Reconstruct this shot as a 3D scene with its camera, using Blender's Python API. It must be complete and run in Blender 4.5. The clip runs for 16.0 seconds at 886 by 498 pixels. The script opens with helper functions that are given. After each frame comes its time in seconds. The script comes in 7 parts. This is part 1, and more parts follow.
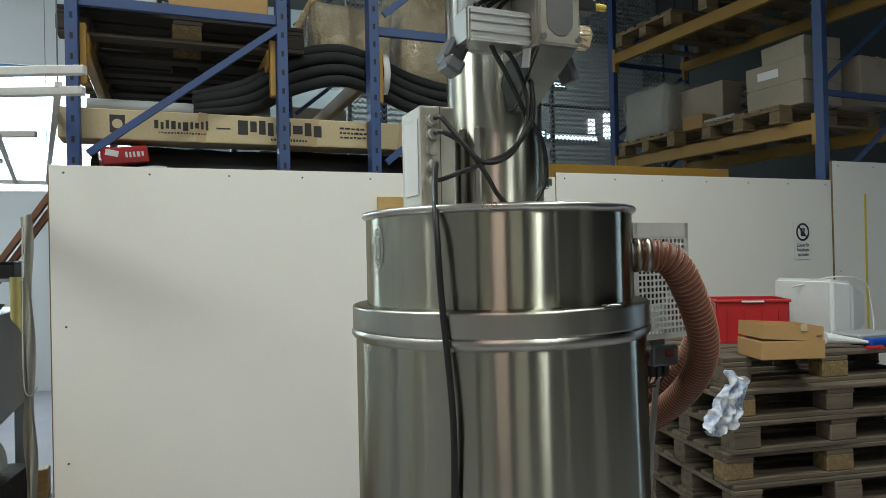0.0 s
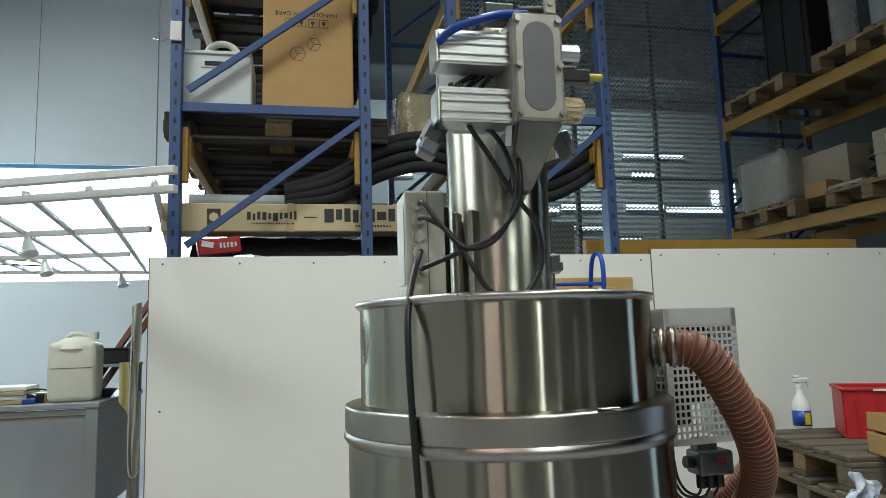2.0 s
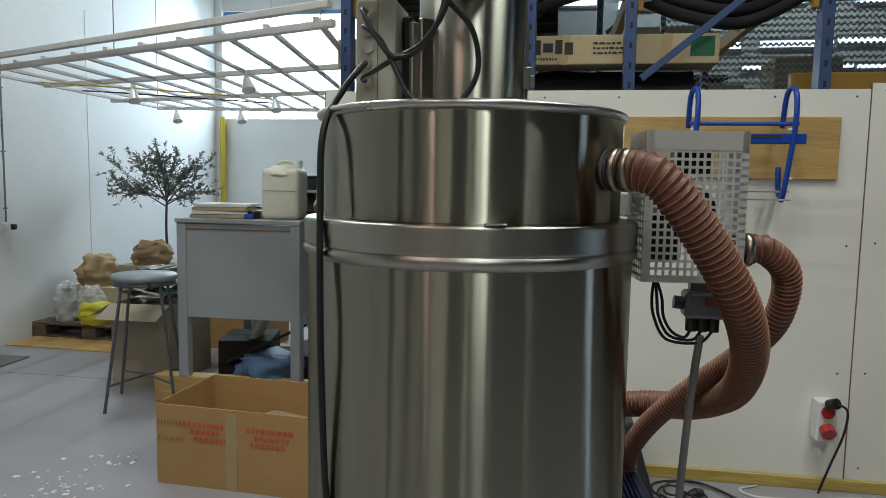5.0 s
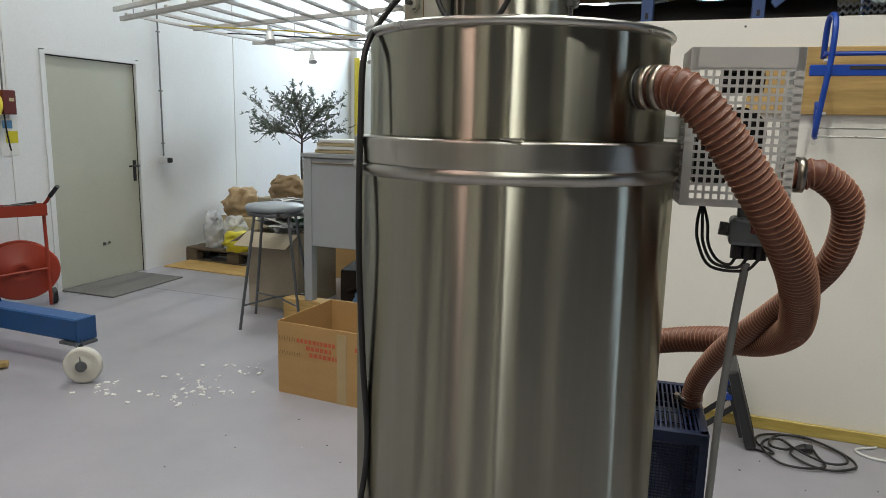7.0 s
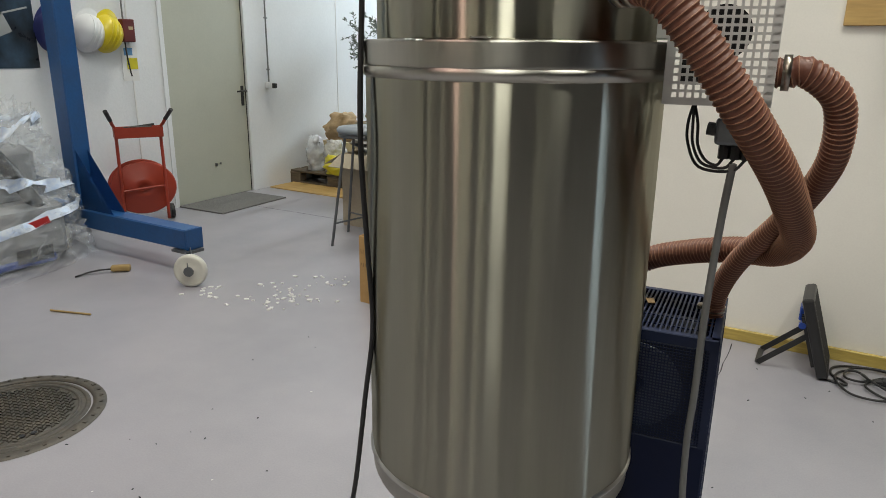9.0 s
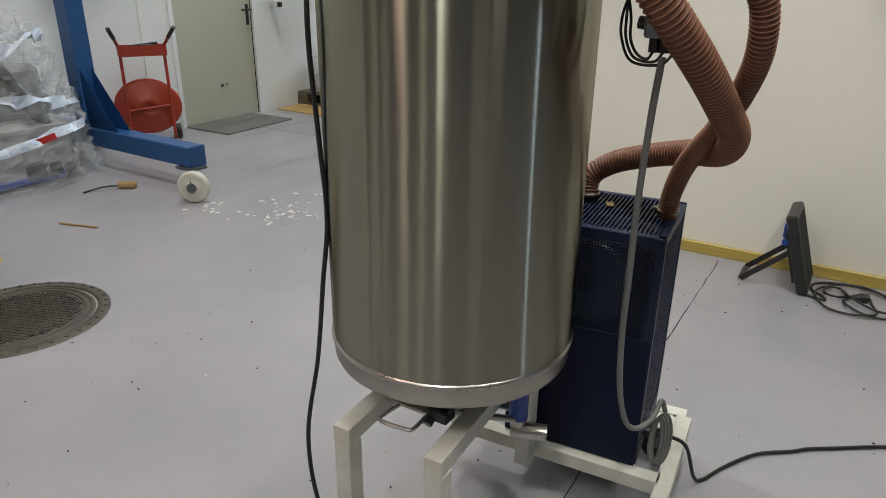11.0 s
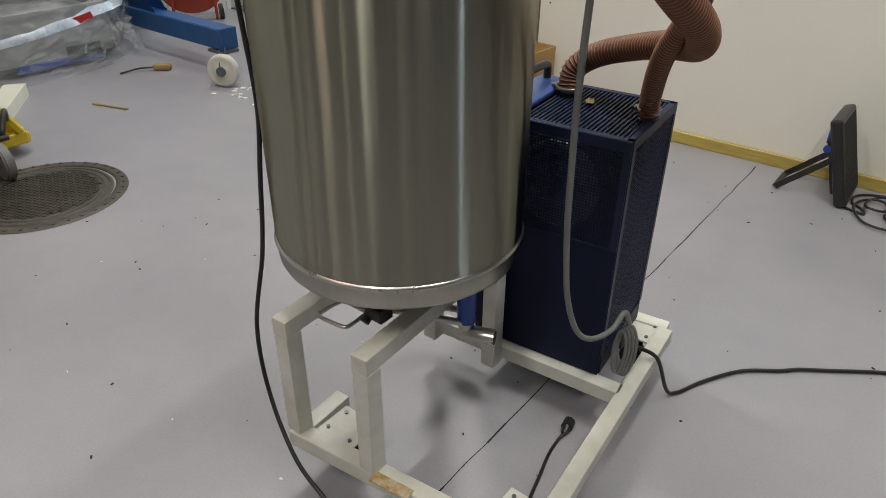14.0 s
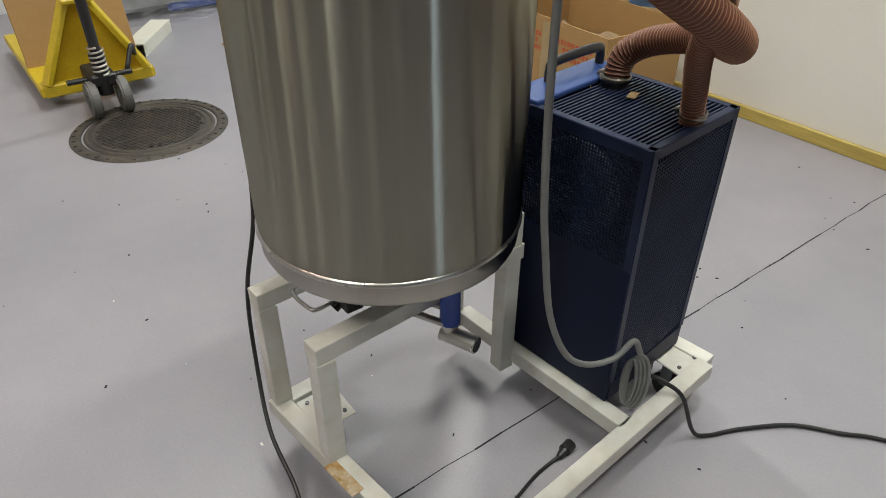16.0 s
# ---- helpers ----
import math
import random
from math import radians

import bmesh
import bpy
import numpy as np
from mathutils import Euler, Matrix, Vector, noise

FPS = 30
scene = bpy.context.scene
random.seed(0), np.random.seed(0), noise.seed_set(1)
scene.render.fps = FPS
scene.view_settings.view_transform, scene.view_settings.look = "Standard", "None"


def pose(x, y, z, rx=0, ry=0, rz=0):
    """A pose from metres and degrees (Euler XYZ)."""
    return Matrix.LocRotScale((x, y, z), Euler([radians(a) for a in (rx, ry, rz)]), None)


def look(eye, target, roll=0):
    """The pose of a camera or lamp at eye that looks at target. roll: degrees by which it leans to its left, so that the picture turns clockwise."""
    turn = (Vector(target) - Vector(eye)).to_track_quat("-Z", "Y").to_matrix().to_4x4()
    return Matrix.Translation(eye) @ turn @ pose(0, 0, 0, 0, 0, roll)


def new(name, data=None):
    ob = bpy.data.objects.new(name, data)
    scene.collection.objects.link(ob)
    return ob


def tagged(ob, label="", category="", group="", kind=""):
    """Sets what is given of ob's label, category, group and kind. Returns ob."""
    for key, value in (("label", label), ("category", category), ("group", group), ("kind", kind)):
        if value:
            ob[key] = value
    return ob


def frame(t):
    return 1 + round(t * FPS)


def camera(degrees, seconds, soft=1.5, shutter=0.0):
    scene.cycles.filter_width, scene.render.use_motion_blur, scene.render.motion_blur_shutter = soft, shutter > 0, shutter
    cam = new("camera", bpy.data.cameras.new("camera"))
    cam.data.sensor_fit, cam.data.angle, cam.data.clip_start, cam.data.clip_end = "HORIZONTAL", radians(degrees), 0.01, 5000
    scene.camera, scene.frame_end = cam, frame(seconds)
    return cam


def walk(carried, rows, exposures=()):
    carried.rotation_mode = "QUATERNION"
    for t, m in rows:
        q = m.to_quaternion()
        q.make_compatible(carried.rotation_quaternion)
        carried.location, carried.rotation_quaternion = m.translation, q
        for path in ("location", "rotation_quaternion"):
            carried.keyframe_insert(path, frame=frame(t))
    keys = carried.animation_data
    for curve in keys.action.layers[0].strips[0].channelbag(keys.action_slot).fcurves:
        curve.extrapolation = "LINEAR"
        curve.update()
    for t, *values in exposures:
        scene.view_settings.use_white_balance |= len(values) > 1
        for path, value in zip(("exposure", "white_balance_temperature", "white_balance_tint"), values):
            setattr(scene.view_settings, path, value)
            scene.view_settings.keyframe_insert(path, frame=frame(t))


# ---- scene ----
cam = camera(65.9, 16.0, soft=0.85)
PATH = [
    (0, (-0.033, 0.077, 1.522), (0.718, 1.931, 1.536), -1.3),
    (0.5, (0.059, 0.054, 1.534), (0.75, 1.929, 1.609), -1.7),
    (1, (0.125, 0.029, 1.539), (0.687, 1.944, 1.68), -1.2),
    (1.5, (0.162, 0.066, 1.535), (0.633, 2.0, 1.735), -1.4),
    (2, (0.209, 0.089, 1.539), (0.613, 2.031, 1.793), -1.8),
    (2.5, (0.315, 0.083, 1.528), (0.57, 2.051, 1.769), -0.7),
    (3, (0.398, 0.074, 1.515), (0.517, 2.067, 1.646), 0.5),
    (3.5, (0.42, 0.109, 1.495), (0.442, 2.109, 1.507), 0.6),
    (4, (0.501, 0.105, 1.488), (0.42, 2.103, 1.418), 0.7),
    (6.5, (0.856, 0.073, 1.466), (0.231, 1.946, 1.15), 1.4),
    (7, (0.863, 0.074, 1.45), (0.177, 1.919, 1.095), 1.4),
    (7.5, (0.931, 0.084, 1.441), (0.221, 1.915, 1.063), 0.9),
    (8, (1.045, 0.096, 1.435), (0.264, 1.888, 1.014), 1.1),
    (8.5, (1.107, 0.062, 1.432), (0.179, 1.762, 0.933), 1.3),
    (9, (1.09, 0.058, 1.414), (0.136, 1.726, 0.858), 0.7),
    (9.5, (1.118, 0.055, 1.401), (0.204, 1.724, 0.785), 0.3),
    (12, (1.331, 0.047, 1.35), (0.352, 1.569, 0.499), 0.5),
    (12.5, (1.366, 0.083, 1.342), (0.45, 1.616, 0.441), -0.4),
    (13, (1.433, 0.136, 1.349), (0.464, 1.613, 0.412), 0.9),
    (13.5, (1.448, 0.189, 1.351), (0.412, 1.584, 0.361), 0.9),
    (14, (1.444, 0.255, 1.357), (0.395, 1.609, 0.325), 0.3),
    (14.5, (1.51, 0.368, 1.363), (0.392, 1.649, 0.309), 0.3),
    (15, (1.562, 0.444, 1.369), (0.329, 1.58, 0.278), 0.8),
    (15.5, (1.554, 0.49, 1.369), (0.281, 1.545, 0.245), 0.1),
    (16, (1.587, 0.596, 1.36), (0.28, 1.597, 0.225), 0.2),
]
EXPOSURE = [(0.0, 0.1, 6050, 1), (1.5, 0.2, 6000, -1), (2.7, 0.05, 5900, -1), (3.7, -0.4, 5950, -1), (6.4, 0.02, 6400, 7), (9.0, 0.2, 6600, 7), (12.0, 0.13, 6600, 8), (14.0, 0.13, 6600, 8), (15.0, 0.31, 6550, 8), (16.0, 0.35, 6550, 8)]
walk(cam, [(t, look(eye, target, roll)) for t, eye, target, roll in PATH], EXPOSURE)

# ---------------------------------------------------------------- light
world = bpy.data.worlds.new("daylight")
scene.world = world
world.use_nodes = True
wn = world.node_tree.nodes
sky = wn.new("ShaderNodeTexSky")
sky.sky_type = "NISHITA"
sky.sun_disc = False
sky.sun_elevation, sky.sun_rotation = radians(38), radians(200)
world.node_tree.links.new(sky.outputs["Color"], wn["Background"].inputs["Color"])
wn["Background"].inputs["Strength"].default_value = 0.12


def lamp(name, kind, at, power, color, size=(1, 1), spread=180):
    d = bpy.data.lights.new(name, kind)
    d.energy, d.color = power, color
    if kind == "AREA":
        d.spread = radians(spread)
        d.shape, d.size, d.size_y = "RECTANGLE", *size
    ob = new(name, d)
    ob.matrix_basis = at
    return ob


WARM = (1.0, 0.985, 0.92)
# rows of tubes under the hall's ceiling
# the pink one is added to imitate a red thing's reflection in the drum
TUBES = ((1.34, -1.57, 4.4, 60, WARM, 180, 0), (-0.82, -1.61, 4.4, 28, (1.0, 0.7, 0.64), 180, 0), (-1.55, 2.06, 4.7, 72, WARM, 180, 90), (2.41, 1.26, 4.6, 40, WARM, 130, 0), (0.96, 1.97, 4.9, 26, WARM, 120, 0), (-2.72, 5.06, 5.9, 95, WARM, 180, 0))
for x, y, z, w, c, sp, turn in TUBES:
    lamp("tube_light", "AREA", pose(x, y, z, 0, 0, turn), w, c, (0.1, 1.5), sp)
# daylight through the high window over the far corner
lamp("window_light", "AREA", pose(-2.3, 9.1, 3.1, 76, 0, 180), 122, (0.78, 0.9, 1.0), (3.0, 1.2))
# fill lamp added, no such source known; brightens the wall behind the mesh
lamp("far_wall_fill", "AREA", pose(4.6, 11.6, 6.2, 38, 0, 0), 140, (0.85, 0.95, 0.95), (7.0, 0.5))
# unseen narrow lamp added to draw the bluish streak on the drum
lamp("blue_streak_lamp", "AREA", pose(7.4, 1.7, 1.6, 90, 0, 90), 9, (0.62, 0.78, 1.0), (0.35, 2.6))


# ---------------------------------------------------------------- materials
def mat(name, base, rough=0.5, metal=0.0, alt=None, scale=6.0, mix=0.35, bump=0.0, bscale=60.0, fine=0.0, stretch=(1, 1, 1), spec=0.5, var=0.0, rvar=0.1, coat=0.0):
    """Principled surface with large stains (alt), fine grain, relief and varying gloss."""
    m = bpy.data.materials.new(name)
    m.use_nodes = True
    nt = m.node_tree
    nd, ln = nt.nodes, nt.links
    p = nd["Principled BSDF"]
    p.inputs["Metallic"].default_value = metal
    p.inputs["Roughness"].default_value = rough
    p.inputs["Specular IOR Level"].default_value = spec
    p.inputs["Coat Weight"].default_value = coat
    co = nd.new("ShaderNodeTexCoord")
    mp = nd.new("ShaderNodeMapping")
    mp.inputs["Scale"].default_value = stretch
    ln.new(co.outputs["Object"], mp.inputs["Vector"])
    col = nd.new("ShaderNodeMixRGB")
    col.inputs["Color1"].default_value = (*base, 1)
    col.inputs["Color2"].default_value = (*(alt or [c * 0.7 for c in base]), 1)
    n1 = nd.new("ShaderNodeTexNoise")
    n1.inputs["Scale"].default_value = scale
    n1.inputs["Detail"].default_value = 6
    n1.inputs["Roughness"].default_value = 0.62
    ln.new(mp.outputs["Vector"], n1.inputs["Vector"])
    rp = nd.new("ShaderNodeMapRange")
    rp.inputs["From Min"].default_value, rp.inputs["From Max"].default_value = 0.38, 0.72
    rp.inputs["To Max"].default_value = mix
    ln.new(n1.outputs["Fac"], rp.inputs["Value"])
    ln.new(rp.outputs["Result"], col.inputs["Fac"])
    out = col.outputs["Color"]
    n2 = nd.new("ShaderNodeTexNoise")
    n2.inputs["Scale"].default_value = bscale
    n2.inputs["Detail"].default_value = 4
    ln.new(mp.outputs["Vector"], n2.inputs["Vector"])
    if fine:
        hv = nd.new("ShaderNodeHueSaturation")
        r2 = nd.new("ShaderNodeMapRange")
        r2.inputs["From Min"].default_value, r2.inputs["From Max"].default_value = 0.3, 0.7
        r2.inputs["To Min"].default_value, r2.inputs["To Max"].default_value = 1 - fine, 1 + fine
        ln.new(n2.outputs["Fac"], r2.inputs["Value"])
        ln.new(r2.outputs["Result"], hv.inputs["Value"])
        ln.new(out, hv.inputs["Color"])
        out = hv.outputs["Color"]
    if var:
        oi = nd.new("ShaderNodeObjectInfo")
        h3 = nd.new("ShaderNodeHueSaturation")
        r3 = nd.new("ShaderNodeMapRange")
        r3.inputs["To Min"].default_value, r3.inputs["To Max"].default_value = 1 - var, 1 + var
        ln.new(oi.outputs["Random"], r3.inputs["Value"])
        ln.new(r3.outputs["Result"], h3.inputs["Value"])
        ln.new(out, h3.inputs["Color"])
        out = h3.outputs["Color"]
    ln.new(out, p.inputs["Base Color"])
    rr = nd.new("ShaderNodeMapRange")
    rr.inputs["To Min"].default_value, rr.inputs["To Max"].default_value = max(0.02, rough - rvar), min(1, rough + rvar)
    ln.new(n1.outputs["Fac"], rr.inputs["Value"])
    ln.new(rr.outputs["Result"], p.inputs["Roughness"])
    if bump:
        b = nd.new("ShaderNodeBump")
        b.inputs["Strength"].default_value = 1.0
        b.inputs["Distance"].default_value = bump
        ln.new(n2.outputs["Fac"], b.inputs["Height"])
        ln.new(b.outputs["Normal"], p.inputs["Normal"])
    return m


def brushed(name, base, rough, aniso, grain=0.03, streak=0.25):
    """Brushed stainless steel: the grain runs round the axis, so that reflections are drawn out along it."""
    m = bpy.data.materials.new(name)
    m.use_nodes = True
    nt = m.node_tree
    nd, ln = nt.nodes, nt.links
    nd.remove(nd["Principled BSDF"])
    p = nd.new("ShaderNodeBsdfAnisotropic")
    p.distribution = "BECKMANN"
    p.inputs["Anisotropy"].default_value = aniso
    ln.new(p.outputs["BSDF"], nd["Material Output"].inputs["Surface"])
    tg = nd.new("ShaderNodeTangent")
    tg.direction_type, tg.axis = "RADIAL", "Z"
    ln.new(tg.outputs["Tangent"], p.inputs["Tangent"])
    co = nd.new("ShaderNodeTexCoord")
    mp = nd.new("ShaderNodeMapping")
    mp.inputs["Scale"].default_value = (12, 12, streak)
    ln.new(co.outputs["Object"], mp.inputs["Vector"])
    n = nd.new("ShaderNodeTexNoise")
    n.inputs["Scale"].default_value, n.inputs["Detail"].default_value = 9.0, 8
    ln.new(mp.outputs["Vector"], n.inputs["Vector"])
    n2 = nd.new("ShaderNodeTexNoise")
    n2.inputs["Scale"].default_value, n2.inputs["Detail"].default_value = 3.5, 5
    ln.new(co.outputs["Object"], n2.inputs["Vector"])
    r = nd.new("ShaderNodeMapRange")
    r.inputs["To Min"].default_value, r.inputs["To Max"].default_value = rough - grain, rough + grain
    ln.new(n.outputs["Fac"], r.inputs["Value"])
    ad = nd.new("ShaderNodeMath")
    ad.operation = "MULTIPLY_ADD"
    ad.inputs[1].default_value, ad.inputs[2].default_value = 0.08, -0.04
    ln.new(n2.outputs["Fac"], ad.inputs[0])
    sm = nd.new("ShaderNodeMath")
    ln.new(r.outputs["Result"], sm.inputs[0])
    ln.new(ad.outputs["Value"], sm.inputs[1])
    ln.new(sm.outputs["Value"], p.inputs["Roughness"])
    c = nd.new("ShaderNodeMixRGB")
    c.inputs["Color1"].default_value = (*[v * 0.93 for v in base], 1)
    c.inputs["Color2"].default_value = (*[min(1, v * 1.06) for v in base], 1)
    ln.new(n.outputs["Fac"], c.inputs["Fac"])
    ln.new(c.outputs["Color"], p.inputs["Color"])
    return m


def glow(name, color, strength):
    m = bpy.data.materials.new(name)
    m.use_nodes = True
    nd = m.node_tree.nodes
    nd.remove(nd["Principled BSDF"])
    e = nd.new("ShaderNodeEmission")
    e.inputs["Color"].default_value, e.inputs["Strength"].default_value = (*color, 1), strength
    m.node_tree.links.new(e.outputs["Emission"], nd["Material Output"].inputs["Surface"])
    return m


def film(name, tint, alpha, rough=0.12, bump=0.004, bscale=14.0):
    """Thin clear plastic film, partly see-through, glossy and crinkled."""
    m = bpy.data.materials.new(name)
    m.use_nodes = True
    nd, ln = m.node_tree.nodes, m.node_tree.links
    p = nd["Principled BSDF"]
    p.inputs["Base Color"].default_value = (*tint, 1)
    p.inputs["Roughness"].default_value = rough
    p.inputs["Alpha"].default_value = alpha
    p.inputs["Specular IOR Level"].default_value = 0.7
    co = nd.new("ShaderNodeTexCoord")
    v = nd.new("ShaderNodeTexNoise")
    v.inputs["Scale"].default_value, v.inputs["Detail"].default_value = bscale, 5
    v.inputs["Distortion"].default_value = 1.5
    ln.new(co.outputs["Object"], v.inputs["Vector"])
    b = nd.new("ShaderNodeBump")
    b.inputs["Distance"].default_value = bump * 8
    ln.new(v.outputs["Fac"], b.inputs["Height"])
    ln.new(b.outputs["Normal"], p.inputs["Normal"])
    return m


# ---------------------------------------------------------------- mesh helpers
def box(bm, c, s, bev=0.0, m=None, seg=1):
    """A box of size s about c, its edges rounded by bev, turned by m."""
    mt = Matrix.Translation(c) @ (m or Matrix.Identity(4)) @ Matrix.Diagonal((*s, 1))
    r = bmesh.ops.create_cube(bm, size=1.0, matrix=mt)
    if bev:
        es = list({e for v in r["verts"] for e in v.link_edges})
        bmesh.ops.bevel(bm, geom=es, offset=bev, segments=seg, affect="EDGES", profile=0.5)
    return bm


def boxb(c, s, bev=0.0, m=None, seg=1):
    return box(bmesh.new(), c, s, bev, m, seg)


def rod(bm, a, b, r, seg=12, r2=None, caps=True):
    """A round bar from a to b."""
    a, b = Vector(a), Vector(b)
    d = b - a
    mt = Matrix.Translation((a + b) / 2) @ d.to_track_quat("Z", "Y").to_matrix().to_4x4()
    bmesh.ops.create_cone(bm, cap_ends=caps, segments=seg, radius1=r, radius2=r if r2 is None else r2, depth=d.length, matrix=mt)
    return bm


def bar(bm, a, b, w, h, bev=0.0):
    """A rectangular bar from a to b, w wide and h high."""
    a, b = Vector(a), Vector(b)
    d = b - a
    z = Vector((0, 0, 1)) if abs(d.normalized().z) < 0.95 else Vector((0, 1, 0))
    x = d.normalized()
    y = z.cross(x).normalized()
    z = x.cross(y)
    m = Matrix((x, y, z)).transposed().to_4x4()
    return box(bm, (a + b) / 2, (d.length, w, h), bev, m)


def smooth_path(pts, n=8):
    """Points on a smooth line through pts."""
    p = [Vector(q) for q in pts]
    p = [p[0] * 2 - p[1]] + p + [p[-1] * 2 - p[-2]]
    out = []
    for i in range(1, len(p) - 2):
        for k in range(n):
            t = k / n
            a, b, c, d = p[i - 1], p[i], p[i + 1], p[i + 2]
            out.append(0.5 * (2 * b + (c - a) * t + (2 * a - 5 * b + 4 * c - d) * t * t + (3 * b - 3 * c + d - a) * t ** 3))
    out.append(p[-2])
    return out


def tube(bm, pts, radius, seg=10, caps=True):
    """A tube along pts; radius is a number or a function of the running length."""
    ring, up, run = [], None, 0.0
    for i, q in enumerate(pts):
        d = (pts[min(i + 1, len(pts) - 1)] - pts[max(i - 1, 0)]).normalized()
        if up is None:
            up = d.orthogonal().normalized()
        up = (up - d * up.dot(d)).normalized()
        side = d.cross(up)
        run += (q - pts[i - 1]).length if i else 0
        r = radius(run) if callable(radius) else radius
        ring.append([bm.verts.new(q + r * (math.cos(k * math.tau / seg) * up + math.sin(k * math.tau / seg) * side)) for k in range(seg)])
    for a, b in zip(ring, ring[1:]):
        for k in range(seg):
            bm.faces.new((a[k], a[(k + 1) % seg], b[(k + 1) % seg], b[k])).smooth = True
    if caps:
        bm.faces.new(ring[0][::-1])
        bm.faces.new(ring[-1])
    return bm


def ripple(a):
    """Slight unevenness of rolled sheet round its axis, in metres."""
    return 0.0001 * math.sin(23 * a + 1.3) + 0.00008 * math.sin(37 * a + 0.4) + 0.00005 * math.sin(61 * a + 2.1) + 0.00025 * math.sin(9 * a + 0.7)


def lathe(bm, prof, seg=64, at=(0, 0), m=None, uneven=0.0):
    """A body turned about the z axis from (radius, height) pairs."""
    rings = []
    for r, z in prof:
        ring = []
        for k in range(seg):
            a = k * math.tau / seg
            q = r + uneven * ripple(a)
            ring.append(bm.verts.new((at[0] + q * math.cos(a), at[1] + q * math.sin(a), z)))
        rings.append(ring)
    for a, b in zip(rings, rings[1:]):
        for k in range(seg):
            bm.faces.new((a[k], a[(k + 1) % seg], b[(k + 1) % seg], b[k])).smooth = True
    if m:
        bmesh.ops.transform(bm, matrix=m, verts=[v for r in rings for v in r])
    return bm


def grid_sheet(bm, nx, ny, f):
    """A sheet of nx by ny cells, its points from f(u, v)."""
    v = [[bm.verts.new(f(i / nx, j / ny)) for j in range(ny + 1)] for i in range(nx + 1)]
    for i in range(nx):
        for j in range(ny):
            bm.faces.new((v[i][j], v[i + 1][j], v[i + 1][j + 1], v[i][j + 1])).smooth = True
    return bm


def mesh_of(name, bm, material, smooth=False):
    me = bpy.data.meshes.new(name)
    bmesh.ops.recalc_face_normals(bm, faces=bm.faces)
    if smooth:
        for f in bm.faces:
            f.smooth = True
    bm.to_mesh(me)
    bm.free()
    me.materials.append(material)
    return me


def part(name, bm, material, parent, label="", smooth=False, at=None):
    ob = new(name, mesh_of(name, bm, material, smooth))
    if parent is not None:
        ob.parent = parent
    if at is not None:
        ob.matrix_basis = at
    if label:
        tagged(ob, label)
    return ob


def thing(name, at, label, category, group=""):
    ob = new(name)
    ob.empty_display_size = 0.05
    ob.matrix_basis = at
    return tagged(ob, label, category, group)


def solo(name, bm, material, label, category, group="", kind="", at=None, smooth=False):
    ob = part(name, bm, material, None, "", smooth, at)
    return tagged(ob, label, category, group, kind)


def letters(name, text, size, material, parent, at, label="", thick=0.0006, squeeze=1.0):
    """Raised lettering as a mesh."""
    cu = bpy.data.curves.new(name, "FONT")
    cu.body, cu.size, cu.extrude, cu.align_x, cu.align_y = text, size, thick, "CENTER", "CENTER"
    cu.resolution_u = 2
    tmp = bpy.data.objects.new(name, cu)
    scene.collection.objects.link(tmp)
    me = bpy.data.meshes.new_from_object(tmp.evaluated_get(bpy.context.evaluated_depsgraph_get()))
    bpy.data.objects.remove(tmp)
    me.materials.clear()
    me.materials.append(material)
    ob = new(name, me)
    ob.parent = parent
    ob.matrix_basis = at @ Matrix.Diagonal((squeeze, 1, 1, 1))
    if label:
        tagged(ob, label)
    return ob
# ---------------------------------------------------------------- surfaces
FLOOR = mat("floor_paint", (0.325, 0.315, 0.345), 0.34, alt=(0.25, 0.25, 0.28), scale=1.1, mix=0.85, bump=0.00008, bscale=150, fine=0.045, rvar=0.1)
PANEL = mat("panel_board", (0.8, 0.775, 0.71), 0.62, alt=(0.74, 0.715, 0.655), scale=1.6, mix=0.5, bump=0.0003, bscale=120, fine=0.015)
WALL = mat("wall_paint", (0.76, 0.78, 0.79), 0.75, alt=(0.68, 0.7, 0.71), scale=1.2, mix=0.45, bump=0.0012, bscale=55, fine=0.02)
# an unlit hall's dimness is put into these wall and ceiling colours
UNLIT_DARK = mat("unlit_dark", (0.055, 0.056, 0.055), 0.8, scale=1.0, mix=0.5, bump=0.001)
CEIL = mat("ceiling_dimness", (0.12, 0.12, 0.12), 0.8, scale=1.0, mix=0.4)
DOOR = mat("door_paint", (0.47, 0.48, 0.4), 0.45, alt=(0.41, 0.42, 0.35), scale=2.5, mix=0.5, fine=0.02)
STEEL = brushed("brushed_steel", (0.345, 0.335, 0.275), 0.3, 0.77, 0.02)
STEEL3 = brushed("polished_pipe_steel", (0.44, 0.43, 0.37), 0.4, 0.6, 0.03)
STEEL2 = brushed("pressed_steel", (0.46, 0.445, 0.4), 0.4, 0.35, 0.03)
CHROME = mat("bright_steel", (0.54, 0.53, 0.5), 0.3, 1.0, scale=20, mix=0.2)
ALU = mat("aluminium", (0.76, 0.76, 0.75), 0.34, 1.0, scale=30, mix=0.25, stretch=(0.3, 4, 4))
CASTING = mat("cast_housing", (0.46, 0.445, 0.385), 0.42, 0.35, alt=(0.3, 0.28, 0.22), scale=14, mix=0.6, bump=0.0004, bscale=180)
SMOKE = mat("smoked_glass", (0.17, 0.175, 0.18), 0.3, alt=(0.26, 0.26, 0.25), scale=8, mix=0.4)
ELBOX = mat("grey_plastic", (0.53, 0.53, 0.46), 0.45, alt=(0.47, 0.47, 0.41), scale=9, mix=0.4, bump=0.0002, bscale=300)
